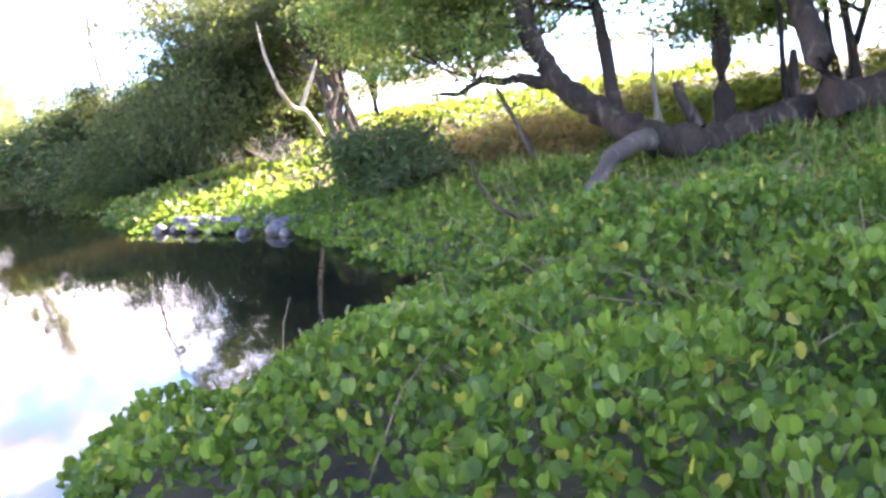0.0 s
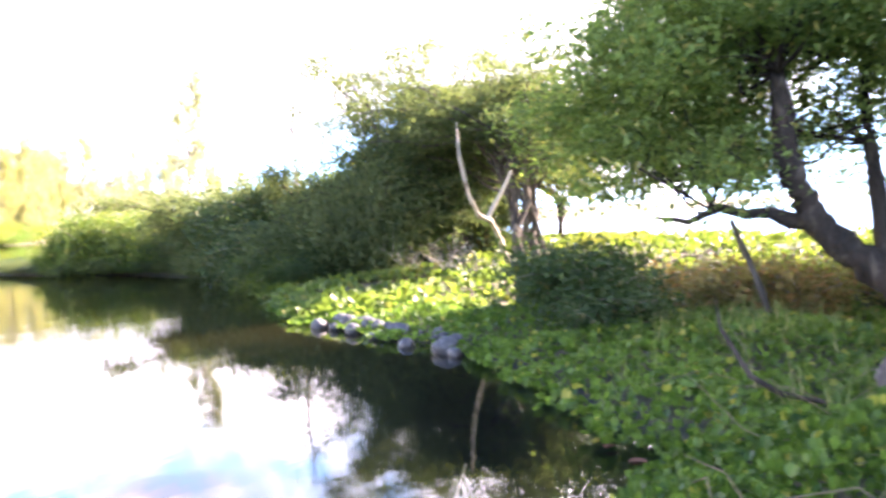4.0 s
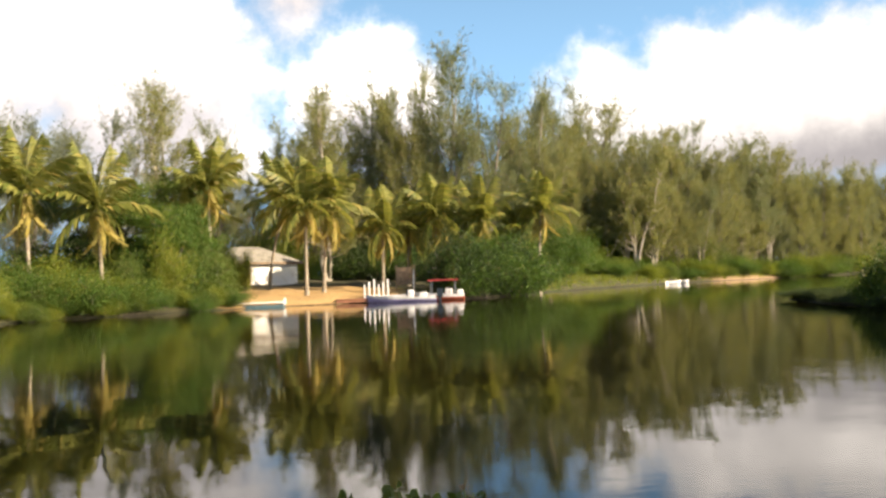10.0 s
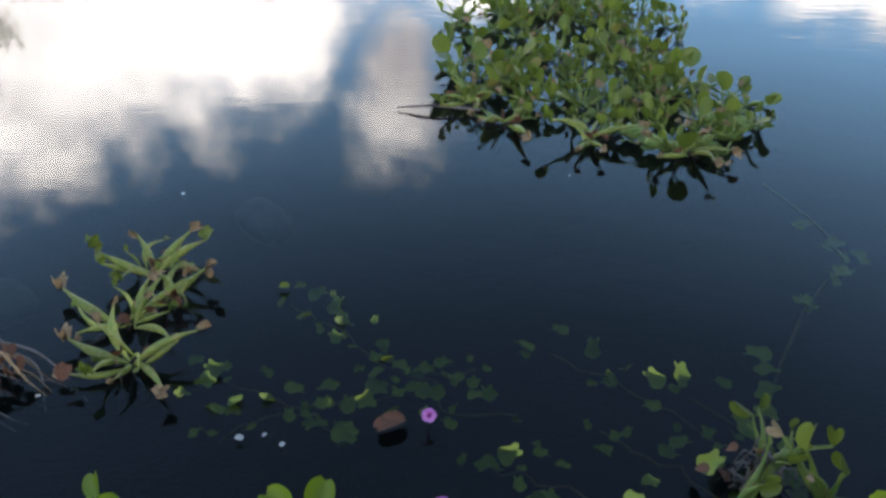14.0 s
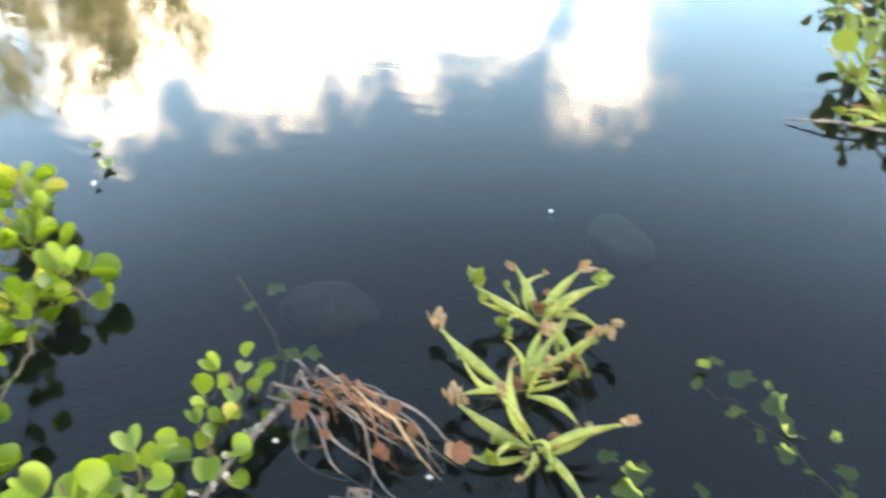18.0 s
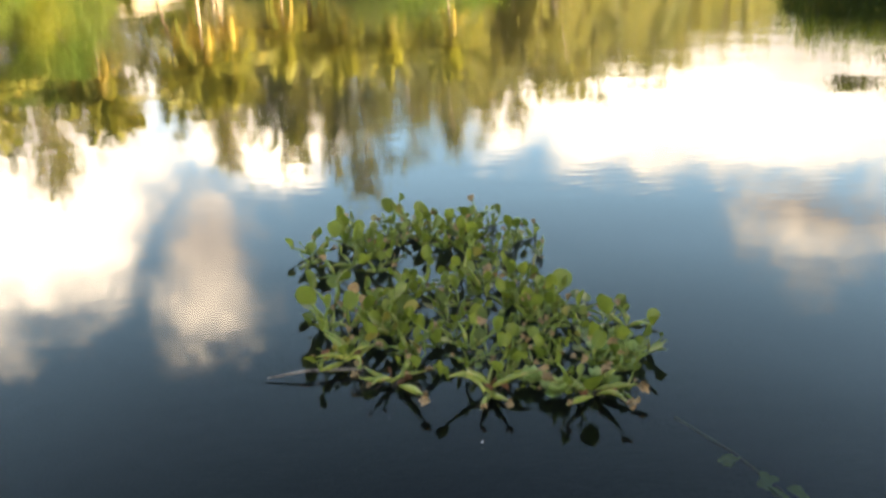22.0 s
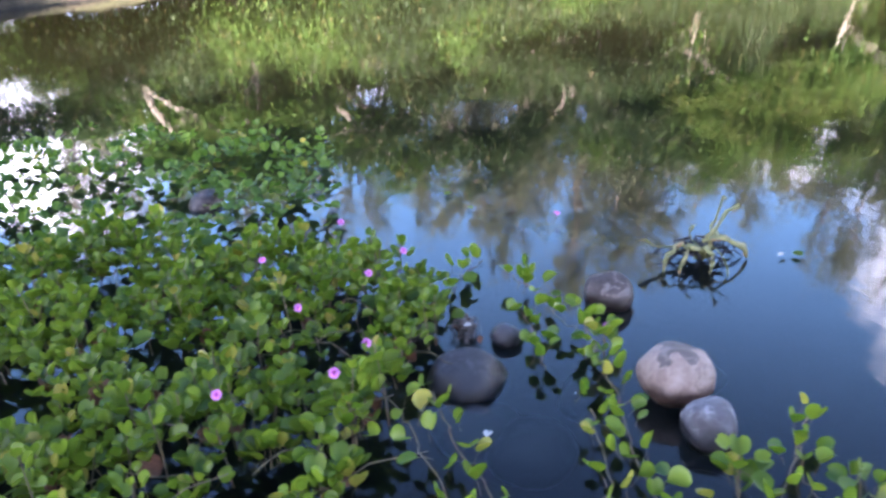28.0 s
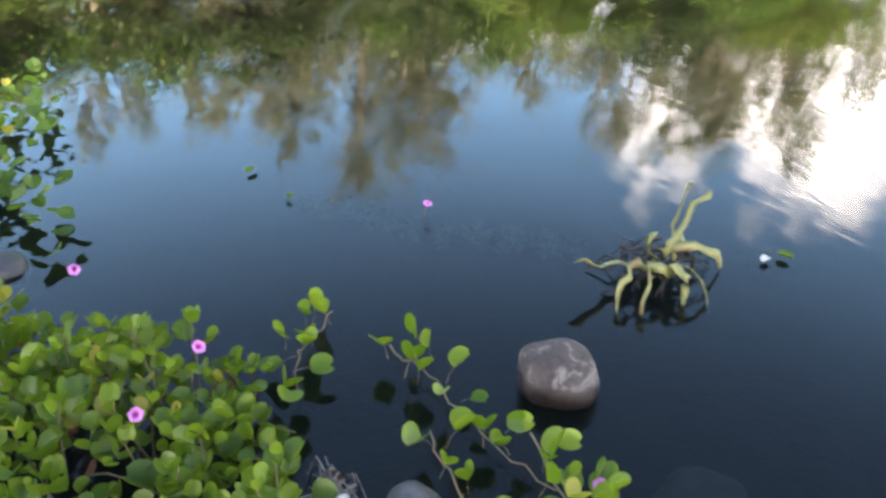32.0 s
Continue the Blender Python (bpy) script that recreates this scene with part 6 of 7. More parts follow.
for x, y, z, yaw, tilt in ((-3.21, 0.28, 0.27, 200, 50), (-2.89, 0.16, 0.36, 240, 60), (-4.12, -0.09, 0.25, 150, 35), (-4.05, 0.52, 0.24, 200, 45), (-3.9, 0.35, 0.22, 120, 55), (-3.35, 1.19, 0.12, 220, 50), (-4.62, 0.28, 0.2, 100, 60), (-3.7, 0.05, 0.2, 60, 60), (-3.0, -0.2, 0.28, 300, 50), (-1.95, 1.38, 0.05, 90, 30), (0.235, 1.28, 0.045, 180, 25), (0.30, 1.0, 0.10, 160, 40), (-1.88, 0.68, 0.26, 220, 50), (-4.75, 1.45, 0.06, 200, 20)):
    # the open side turns to the light over the water
    flower(x, y, z, 0.031, (90 if x < -1.5 else 5) + yaw % 70 - 35, tilt)


# ---------------------------------------------------------------- leaves under the water
WEED_A, WEED_B = (-5.16, 1.14), (-4.40, 1.84)  # ends of the weed drift


def sunken():
    r = np.random.default_rng(21)
    strands = (((-0.35, 1.37), (-0.27, 1.40), (-0.06, 1.34), (0.12, 1.42), (0.18, 1.49), (0.32, 1.52)), ((-0.22, 1.73), (-0.08, 1.65), (0.03, 1.55), (0.23, 1.46), (0.25, 1.38), (0.42, 1.40)), ((-0.23, 1.22), (-0.20, 1.28), (-0.06, 1.33), (0.05, 1.25)),
               ((0.35, 1.22), (0.5, 1.2), (0.7, 1.15)), ((0.5, 1.62), (0.7, 1.5), (0.9, 1.35)), ((0.62, 1.36), (0.8, 1.25), (0.95, 1.15)), ((0.85, 1.5), (1.0, 1.35), (1.1, 1.2)))
    for pts in strands:
        a = pts[0]
        ob = base("sunken_vine", pose(a[0], a[1], -0.05), "vine with green leaves lying just under the water", "vine", "sunken vines")
        p = np.array([(x - a[0], y - a[1], r.uniform(0, 0.015)) for x, y in pts])
        t = np.linspace(0, len(p) - 1, len(p) * 4)
        p = np.stack([np.interp(t, np.arange(len(p)), p[:, c]) for c in range(3)], -1) + r.normal(0, 0.006, (len(t), 3))
        v, q = tube(p, 0.003, 5)
        child("stem", mesh_of("stem", v, q, None, [STEM], True), ob)
        for i in range(int(5 * len(pts))):
            k = p[r.integers(0, len(p))] + r.normal(0, 0.045, 3) * [1, 1, 0.1]
            leaf_at(ob, r, (k[0], k[1], min(max(k[2], 0) + r.uniform(0.0, 0.03), 0.044)), 0.043 * r.uniform(0.5, 1.3), None, r.normal(10, 20), SUNK_LEAF)
    ob = base("sunken_vine", pose(1.0, 1.45, -0.08), "thin vine strand trailing under the water", "vine", "sunken vines")
    p = np.array([(0, 0, 0.02), (0.1, 0.25, 0), (0.22, 0.5, 0), (0.42, 0.8, 0), (0.34, 0.96, 0.03), (0.22, 1.15, 0.05)])
    v, q = tube(p, 0.005, 5)
    child("stem", mesh_of("stem", v, q, None, [STEM], True), ob)
    for i in range(14):
        s = r.uniform(0, 4)
        k = [np.interp(s, np.arange(6), p[:, c]) for c in range(3)]
        leaf_at(ob, r, (k[0] + r.normal(0, 0.03), k[1], 0.02), 0.06 * r.uniform(0.6, 1.2), None, r.normal(0, 10), SUNK_LEAF)
    ob = base("sunken_vine", pose(-1.42, 1.7, -0.05), "thin vine strand trailing under the water", "vine", "sunken vines")
    p = np.array([(0, 0, 0), (0.2, -0.15, 0), (0.3, -0.25, 0.02), (0.38, -0.42, 0.03)])
    v, q = tube(p, 0.004, 5)
    child("stem", mesh_of("stem", v, q, None, [STEM], True), ob)
    for i in range(9):
        s = r.uniform(0, 3)
        k = [np.interp(s, np.arange(4), p[:, c]) for c in range(3)]
        leaf_at(ob, r, (k[0] + r.normal(0, 0.04), k[1], 0.02), 0.06 * r.uniform(0.6, 1.2), None, r.normal(0, 10), SUNK_LEAF)
    # water weed as a pale drift below the surface
    n = 2600
    t = r.uniform(0, 1, n)
    puff = np.round(t * 9) / 9
    x = WEED_A[0] + (WEED_B[0] - WEED_A[0]) * (0.6 * puff + 0.4 * t) + r.normal(0, 0.03, n)
    y = WEED_A[1] + (WEED_B[1] - WEED_A[1]) * (0.6 * puff + 0.4 * t) + 0.04 * np.sin(t * 9) + r.normal(0, 0.025, n)
    ln = r.uniform(0.01, 0.03, n)
    v, q = scatter(OVAL[0], OVAL[1], np.stack([x, y, r.uniform(-0.10, -0.04, n)], -1), turns(r.uniform(0, 6.28, n), r.normal(0, 0.5, n), r.normal(0, 0.5, n)), np.stack([ln * 0.35, ln, ln], -1))
    tagged(new("water_weed", mesh_of("water_weed", v, q, None, [WEED])), "pale green water weed drifting under the surface", "water weed", kind="stuff")


sunken()


# ---------------------------------------------------------------- water hyacinth
def petiole(r, length, bulb, thick=0.011, crook=0.0):
    t = np.linspace(0, 1, 9)
    rad = thick * (0.55 + bulb * np.exp(-((t - 0.42) / 0.24) ** 2)) * (1 - 0.35 * t)
    p = np.stack([0.012 * np.sin(t * 3) + crook * t ** 2.2, t * length, 0.15 * length * np.sin(t * 2.2) - 0.02 * t], -1)
    return tube(p, rad, 7), p[-1]


def blade(size, cup=0.18):
    n = 10
    v = [(0, 0.42 * size, 0)]
    for i in range(n):
        a = i * 2 * math.pi / n
        v.append((0.5 * size * math.sin(a) * (1.05 - 0.1 * math.cos(a)), 0.42 * size - 0.5 * size * math.cos(a), cup * size * (math.sin(a) ** 2)))
    q = [(0, 1 + i, 1 + (i + 1) % n, 1 + (i + 1) % n) for i in range(n)]
    return np.array(v), np.array(q)


def hyacinth_leaves():
    out = []
    for i, (length, bulb, size, cup) in enumerate(((0.11, 0.9, 0.085, 0.15), (0.15, 0.7, 0.10, 0.2), (0.08, 1.3, 0.07, 0.12), (0.13, 0.8, 0.08, 0.3), (0.12, 0.9, 0.05, 0.5), (0.16, 0.6, 0.06, 0.4))):
        (pv, pq), tip = petiole(np.random.default_rng(i), length, bulb)
        bv, bq = blade(size, cup)
        tilt = np.array(pose(0, 0, 0, 35 if i % 2 else -10, 0, 0).to_3x3())
        bv = bv @ tilt.T + tip
        tris = bq[:, :3]
        me = mesh_of("leaf", np.concatenate([pv, bv]), pq, tris + len(pv), [PETIOLE, WITHER if i == 4 else HYACINTH], True, [0] * len(pq) + [1] * len(tris))
        out.append(me)
    return out


HY = hyacinth_leaves()


def rosette(x, y, seed, n=8, scale=1.0, up=55, label="floating water hyacinth rosette with round glossy leaves", group="water hyacinth raft"):
    r = np.random.default_rng(seed)
    ob = base("water_hyacinth", pose(x, y, 0.0), label, "water plant", group)
    for i in range(n):
        a = i * 137.5 + r.uniform(-20, 20)
        s = scale * r.uniform(0.75, 1.2)
        m = pose(0, 0, 0.005, 0, 0, a) @ pose(0, 0.012, 0, up * r.uniform(0.3, 1.6), r.uniform(-35, 35), 0) @ Matrix.Diagonal((s * r.uniform(0.55, 1.0), s, s, 1))
        child("leaf", HY[r.integers(0, len(HY))], ob, "", m)
    return ob


def hyacinth_raft():
    """A loose raft: a strip at the back, open water, and the main body in front of it."""
    r = np.random.default_rng(17)
    strip = [(-0.06, 4.1), (0.0, 3.84), (0.3, 3.82), (0.42, 4.02), (0.62, 4.12), (0.78, 3.92), (1.1, 3.88), (1.08, 4.2), (0.9, 4.5), (0.4, 4.48), (0.08, 4.36)]
    body = [(0.02, 3.16), (0.1, 3.42), (0.38, 3.62), (0.62, 3.84), (0.9, 3.82), (1.0, 3.58), (1.26, 3.32), (1.3, 3.02), (1.14, 2.70), (0.9, 2.72), (0.62, 2.80), (0.46, 2.98), (0.3, 2.94), (0.12, 3.04)]
    kept = []
    while len(kept) < 96:
        p = np.array([r.uniform(-0.1, 1.35), r.uniform(2.65, 4.55)])
        poly = strip if len(kept) < 36 else body
        if inside(poly, p[:1], p[1:])[0] and all(np.hypot(*(p - k)) > 0.074 for k in kept):
            kept.append(p)
    for i, (x, y) in enumerate(kept):
        rosette(x, y, 400 + i, 6 + i % 3, r.uniform(0.42, 0.82), (30, 48, 62)[i % 3])
    # taller plants with broad round leaves standing clear of the rest
    for i, (x, y, s) in enumerate(((0.10, 3.52, 1.25), (0.26, 3.42, 1.35), (0.05, 3.36, 1.2), (0.34, 3.24, 1.2), (0.86, 4.52, 1.1), (0.5, 4.5, 1.0), (1.12, 4.22, 0.9), (0.16, 4.36, 1.0), (0.74, 3.6, 1.1), (0.9, 3.3, 1.0))):
        rosette(x, y, 520 + i, 4, s * 0.85, 66)
    tagged(new("floating_twig", mesh_of("floating_twig", *tube(np.array([(0.2, 2.98, 0.02), (0.0, 2.98, 0.03), (-0.14, 2.98, 0.01)]), [0.006, 0.006, 0.003], 5), None, [ROOT], True)), "thin dry twig floating beside the plants", "twig")
    # pale crinkled water lettuce at the raft's corner
    for i, (x, y) in enumerate(((1.12, 2.85), (1.2, 2.95), (1.02, 2.78), (0.85, 2.74), (1.18, 3.06), (1.08, 2.98), (0.78, 2.82))):
        ob = base("water_lettuce", pose(x, y, 0.01, 0, 0, i * 50), "pale crinkled floating water lettuce rosette", "water plant", "water lettuce")
        for k in range(9):
            m = pose(0, 0, 0, 0, 0, k * 137.5) @ pose(0, 0, 0, 18 + 5 * k, 0, 0) @ Matrix.Diagonal((0.06, 0.075 - 0.003 * k, 0.07, 1))
            child("leaf", LETTUCE, ob, "", m)


LETTUCE_MAT = foliage("lettuce_leaf", (0.22, 0.32, 0.10), (0.38, 0.46, 0.20), None, 0, 0.6, 0.3, True)
LETTUCE = mesh_of("leaf", *two_lobed(0.12), None, [LETTUCE_MAT], True)
hyacinth_raft()


def bulb_leaf(seed):
    """A swollen yellow-green stalk with a small withered, folded blade."""
    r = np.random.default_rng(seed)
    length = r.uniform(0.10, 0.21)
    (pv, pq), tip = petiole(r, length, r.uniform(0.5, 1.1), r.uniform(0.008, 0.012), r.normal(0, 0.045))
    lv, lq = round_lobed(0.55)
    f = r.uniform(0.5, 1.5)
    lv = lv * np.array([0.034, 0.055, 0.04]) * f @ np.array(pose(0, 0, 0, r.uniform(-90, 50), r.uniform(-60, 60), r.uniform(-40, 40)).to_3x3()).T + tip
    me = mesh_of("stalk", np.concatenate([pv, lv]), np.concatenate([pq, lq + len(pv)]), None, [PETIOLE, WITHER if seed % 3 == 1 else HYACINTH], True, [0] * len(pq) + [1] * len(lq))
    return me


BULBS = [bulb_leaf(i) for i in range(12)]


def bulb_clump(x, y, seed, n, label, up=32, scale=0.75):
    r = np.random.default_rng(seed)
    ob = base("water_hyacinth", pose(x, y, 0), label, "water plant", "swollen-stalked water hyacinths")
    for i in range(n):
        a = i * 137.5 + r.uniform(-18, 18)
        s = scale * r.uniform(0.7, 1.15)
        child("stalk", BULBS[r.integers(0, 12)], ob, "", pose(0, 0, 0.015, 0, 0, a) @ pose(0, 0.01, 0, up + r.uniform(-14, 45), r.uniform(-40, 40), 0) @ Matrix.Diagonal((s, s, s, 1)))
    pieces = [tube(bend((0, 0, 0.01), (r.normal(0, 0.05), r.normal(0, 0.05), -0.12), 0, 0.01, 5, r), [0.006, 0.004, 0.003, 0.002, 0.001], 4) for _ in range(10)]
    v, q = joined(pieces)
    tagged(child("root_tuft", mesh_of("root_tuft", v, q, None, [BLACK_ROOT], True), ob, "wet black root tuft"), kind="stuff")
    return ob


def spindle(seed):
    """A spindle-shaped swollen stalk of length 1 that ends in a crumpled brown or green blade."""
    r = np.random.default_rng(seed)
    t = np.linspace(0, 1, 11)
    rad = 0.018 + r.uniform(0.036, 0.066) * np.sin(np.pi * np.clip(t, 0, 1) ** 0.9) ** 1.6
    p = np.stack([r.normal(0, 0.10) * np.sin(t * 3) + r.normal(0, 0.06) * t ** 2, t, r.uniform(-0.02, 0.10) * np.sin(t * 3.1) - 0.05 * t ** 3], -1)
    pv, pq = tube(p, rad, 8)
    lv, lq = round_lobed(0.6)
    f = r.uniform(0.14, 0.32)
    crumple = np.sin(lv[:, :1] * 9 + seed) * 0.16 + np.sin(lv[:, 1:2] * 11) * 0.12
    lv = (lv + crumple) * [0.7 * f, f, f] @ np.array(pose(0, 0, 0, r.uniform(-80, 60), r.uniform(-60, 60), r.uniform(-50, 50)).to_3x3()).T + p[-1]
    return mesh_of("stalk", np.concatenate([pv, lv]), np.concatenate([pq, lq + len(pv)]), None, [SPINDLE, HYACINTH if seed % 3 == 0 else WITHER], True, [0] * len(pq) + [1] * len(lq))


SPINDLE = surface("swollen_stalk", (0.13, 0.18, 0.03), (0.27, 0.31, 0.06), 18, 0.4, 0, 0.15, (0.36, 0.30, 0.10), vary=0.25)
SPINDLES = [spindle(i) for i in range(10)]


def spindle_clump(x, y, ends, seed):
    r = np.random.default_rng(seed)
    ob = base("water_hyacinth", pose(x, y, 0), "floating water hyacinth with swollen yellow-green stalks and withered tips", "water plant", "swollen-stalked water hyacinths")
    for i, (ex, ey) in enumerate(ends):
        dx, dy = ex - x, ey - y
        ln = math.hypot(dx, dy) * 0.92
        thin = min(1.0, 0.16 / ln)
        m = pose(r.normal(0, 0.012), r.normal(0, 0.012), 0.012, 0, 0, math.degrees(math.atan2(-dx, dy))) @ pose(0, 0, 0, r.uniform(8, 30), r.uniform(-40, 40), 0) @ Matrix.Diagonal((ln * thin, ln, ln * thin, 1))
        child("stalk", SPINDLES[r.integers(0, 10)], ob, "", m)
        if i % 2 == 0:
            k = ln * r.uniform(0.5, 0.75)
            m = pose(r.normal(0, 0.02), r.normal(0, 0.02), 0.012, 0, 0, math.degrees(math.atan2(-dx, dy)) + r.uniform(-50, 50)) @ pose(0, 0, 0, r.uniform(30, 65), r.uniform(-60, 60), 0) @ Matrix.Diagonal((k * 0.9, k, k * 0.9, 1))
            child("stalk", SPINDLES[r.integers(0, 10)], ob, "", m)
    pieces = [tube(bend((0, 0, 0.015), (r.normal(0, 0.06), r.normal(0, 0.05), r.uniform(-0.12, 0.015)), 0, 0.01, 5, r), [0.004, 0.003, 0.0025, 0.002, 0.001], 4) for _ in range(16)]
    v, q = joined(pieces)
    tagged(child("root_tuft", mesh_of("root_tuft", v, q, None, [BLACK_ROOT], True), ob, "wet black root tuft"), kind="stuff")
    for k in range(3):
        leaf_at(ob, r, (r.normal(0, 0.03), r.normal(0, 0.03), 0.02), 0.035, mesh=DEAD_LEAF, name="dead_leaf", label="dead curled leaf")


spindle_clump(-0.51, 1.39, ((-0.37, 1.28), (-0.33, 1.46), (-0.70, 1.42), (-0.61, 1.54), (-0.42, 1.47), (-0.57, 1.29), (-0.49, 1.28), (-0.65, 1.36)), 1)
spindle_clump(-0.58, 1.54, ((-0.73, 1.57), (-0.44, 1.68), (-0.48, 1.57), (-0.80, 1.64), (-0.61, 1.68), (-0.52, 1.70), (-0.45, 1.49), (-0.70, 1.47)), 2)
spindle_clump(-0.61, 1.76, ((-0.82, 1.75), (-0.73, 1.88), (-0.47, 1.86), (-0.55, 1.92), (-0.69, 1.68), (-0.52, 1.80), (-0.47, 1.71), (-0.62, 1.90)), 3)
spindle_clump(-0.52, 1.64, ((-0.40, 1.72), (-0.63, 1.70), (-0.43, 1.60), (-0.53, 1.78), (-0.58, 1.57)), 4)
for i, (x, y) in enumerate(((0.31, 2.90), (0.62, 2.78), (0.98, 2.72), (0.14, 3.06))):
    spindle_clump(x, y, [(x + (0.13 + 0.04 * (k % 3)) * math.cos(k * 1.05 + i), y + (0.13 + 0.04 * (k % 2)) * math.sin(k * 1.05 + i)) for k in range(6)], 20 + i)
for i, (x, y, n, u) in enumerate(((0.95, 1.25, 7, 60), (0.88, 1.14, 5, 60), (1.04, 1.16, 6, 62))):
    bulb_clump(x, y, 600 + i, n, "floating water hyacinth with swollen yellow-green stalks and withered tips", u)


def root_tangle(x, y, spread, n, seed, label, mat=ROOT, tall=0.07):
    r = np.random.default_rng(seed)
    ob = base("root_tangle", pose(x, y, 0), label, "dead roots")
    for i in range(n):
        a = r.uniform(0, 6.28)
        e = np.array([math.cos(a), math.sin(a) * 0.5, 0]) * spread * r.uniform(0.4, 1)
        p = bend((-e[0] * 0.6, -e[1] * 0.6, r.uniform(-0.02, 0.03)), (e[0], e[1], r.uniform(-0.03, 0.03)), tall * r.uniform(0.1, 1.0), 0.016, 8, r)
        v, q = tube(p, np.linspace(0.004, 0.0015, 8) * r.uniform(0.6, 1.5), 5)
        child("root", mesh_of("root", v, q, None, [mat], True), ob)
    for i in range(5):
        leaf_at(ob, r, (r.normal(0, spread * 0.4), r.normal(0, spread * 0.25), 0.03), 0.03, mesh=DEAD_LEAF, name="dead_leaf", label="dead curled leaf")


def ribbon(p, w, r):
    """A limp strap leaf, folded along its middle and slowly twisting."""
    p = np.asarray(p, float)
    d = np.gradient(p, axis=0)
    d /= np.linalg.norm(d, axis=1)[:, None] + 1e-9
    side = np.cross(d, [0.15, 0.1, 1.0])
    side /= np.linalg.norm(side, axis=1)[:, None] + 1e-9
    up = np.cross(side, d)
    a = np.linspace(r.uniform(-0.8, 0.8), r.uniform(-1.6, 1.6), len(p))[:, None]
    s2 = np.cos(a) * side + np.sin(a) * up
    n2 = np.cross(s2, d)
    w = np.asarray(w)[:, None]
    v = np.stack([p - s2 * w, p - n2 * w * 0.45, p + s2 * w, p + n2 * w * 0.15], 1).reshape(-1, 3)
    q = [(4 * i + j, 4 * i + (j + 1) % 4, 4 * i + 4 + (j + 1) % 4, 4 * i + 4 + j) for i in range(len(p) - 1) for j in range(4)]
    return v, np.array(q)


def root_arches():
    r = np.random.default_rng(31)
    ob = base("root_tangle", pose(-1.02, 1.34, 0), "long dry brown roots and withered straps arching over the water", "dead roots")
    for i in range(15):
        # each root springs from the left end, arches and winds down to the water
        t = np.linspace(0, 1, 15)
        ln, side, top = r.uniform(0.10, 0.42), r.normal(-0.03, 0.06), r.uniform(0.02, 0.10)
        ph, w = r.uniform(0, 6.28, 2), r.uniform(0.012, 0.032)
        p = np.stack([r.normal(0, 0.04) + ln * t ** r.uniform(0.8, 1.3) + w * np.sin(9 * t + ph[1]) * t,
                      r.normal(0.02, 0.03) + side * t + 1.6 * w * np.sin(7 * t + ph[0]) * t - 0.07 * t ** 2,
                      r.uniform(-0.02, 0.02) + top * np.sin(np.pi * t ** r.uniform(0.5, 1.1)) - 0.03 * t], -1)
        v, q = tube(p, np.linspace(0.0042, 0.0014, 15) * r.uniform(0.5, 1.3), 5)
        child("root", mesh_of("root", v, q, None, [ROOT], True), ob)
    for i in range(11):
        e = np.array([r.uniform(0.10, 0.40), r.normal(-0.05, 0.06), r.uniform(-0.01, 0.03)])
        p = bend((r.normal(0.03, 0.03), r.normal(0.02, 0.02), 0.02), e, r.uniform(0.03, 0.09), 0.008, 9, r)
        v, q = ribbon(p, np.array([0.003, 0.006, 0.008, 0.010, 0.011, 0.010, 0.008, 0.005, 0.002]) * r.uniform(0.3, 0.75), r)
        child("strap", mesh_of("strap", v, q, None, [DEAD if i % 3 else WITHER], True), ob, "withered reddish-brown strap")
    v, q = tube(bend((0.01, -0.06, 0.05), (-0.04, -0.34, -0.02), 0.03, 0.004, 7, r), np.linspace(0.008, 0.006, 7), 6)
    child("root", mesh_of("root", v, q, None, [ROOT], True), ob)
    for i in range(16):
        leaf_at(ob, r, (r.uniform(0.02, 0.40), r.normal(-0.05, 0.05), r.uniform(0.01, 0.05)), r.uniform(0.02, 0.045), mesh=DEAD_LEAF, name="dead_leaf", label="dead curled leaf")
    for i in range(9):
        leaf_at(ob, r, (-0.01 + r.normal(0, 0.015), -0.12 - 0.02 * i + r.normal(0, 0.01), 0.035), 0.02, mesh=BLOSSOM, name="blossom", label="small white fallen blossom")


root_arches()
root_tangle(-0.75, 1.13, 0.07, 14, 2, "tuft of dry brown roots in the water")
root_tangle(-3.66, 0.70, 0.14, 22, 3, "small tangle of dry brown roots beside stones")
root_tangle(0.93, 1.22, 0.10, 12, 4, "tangle of dry brown roots at the water's edge")


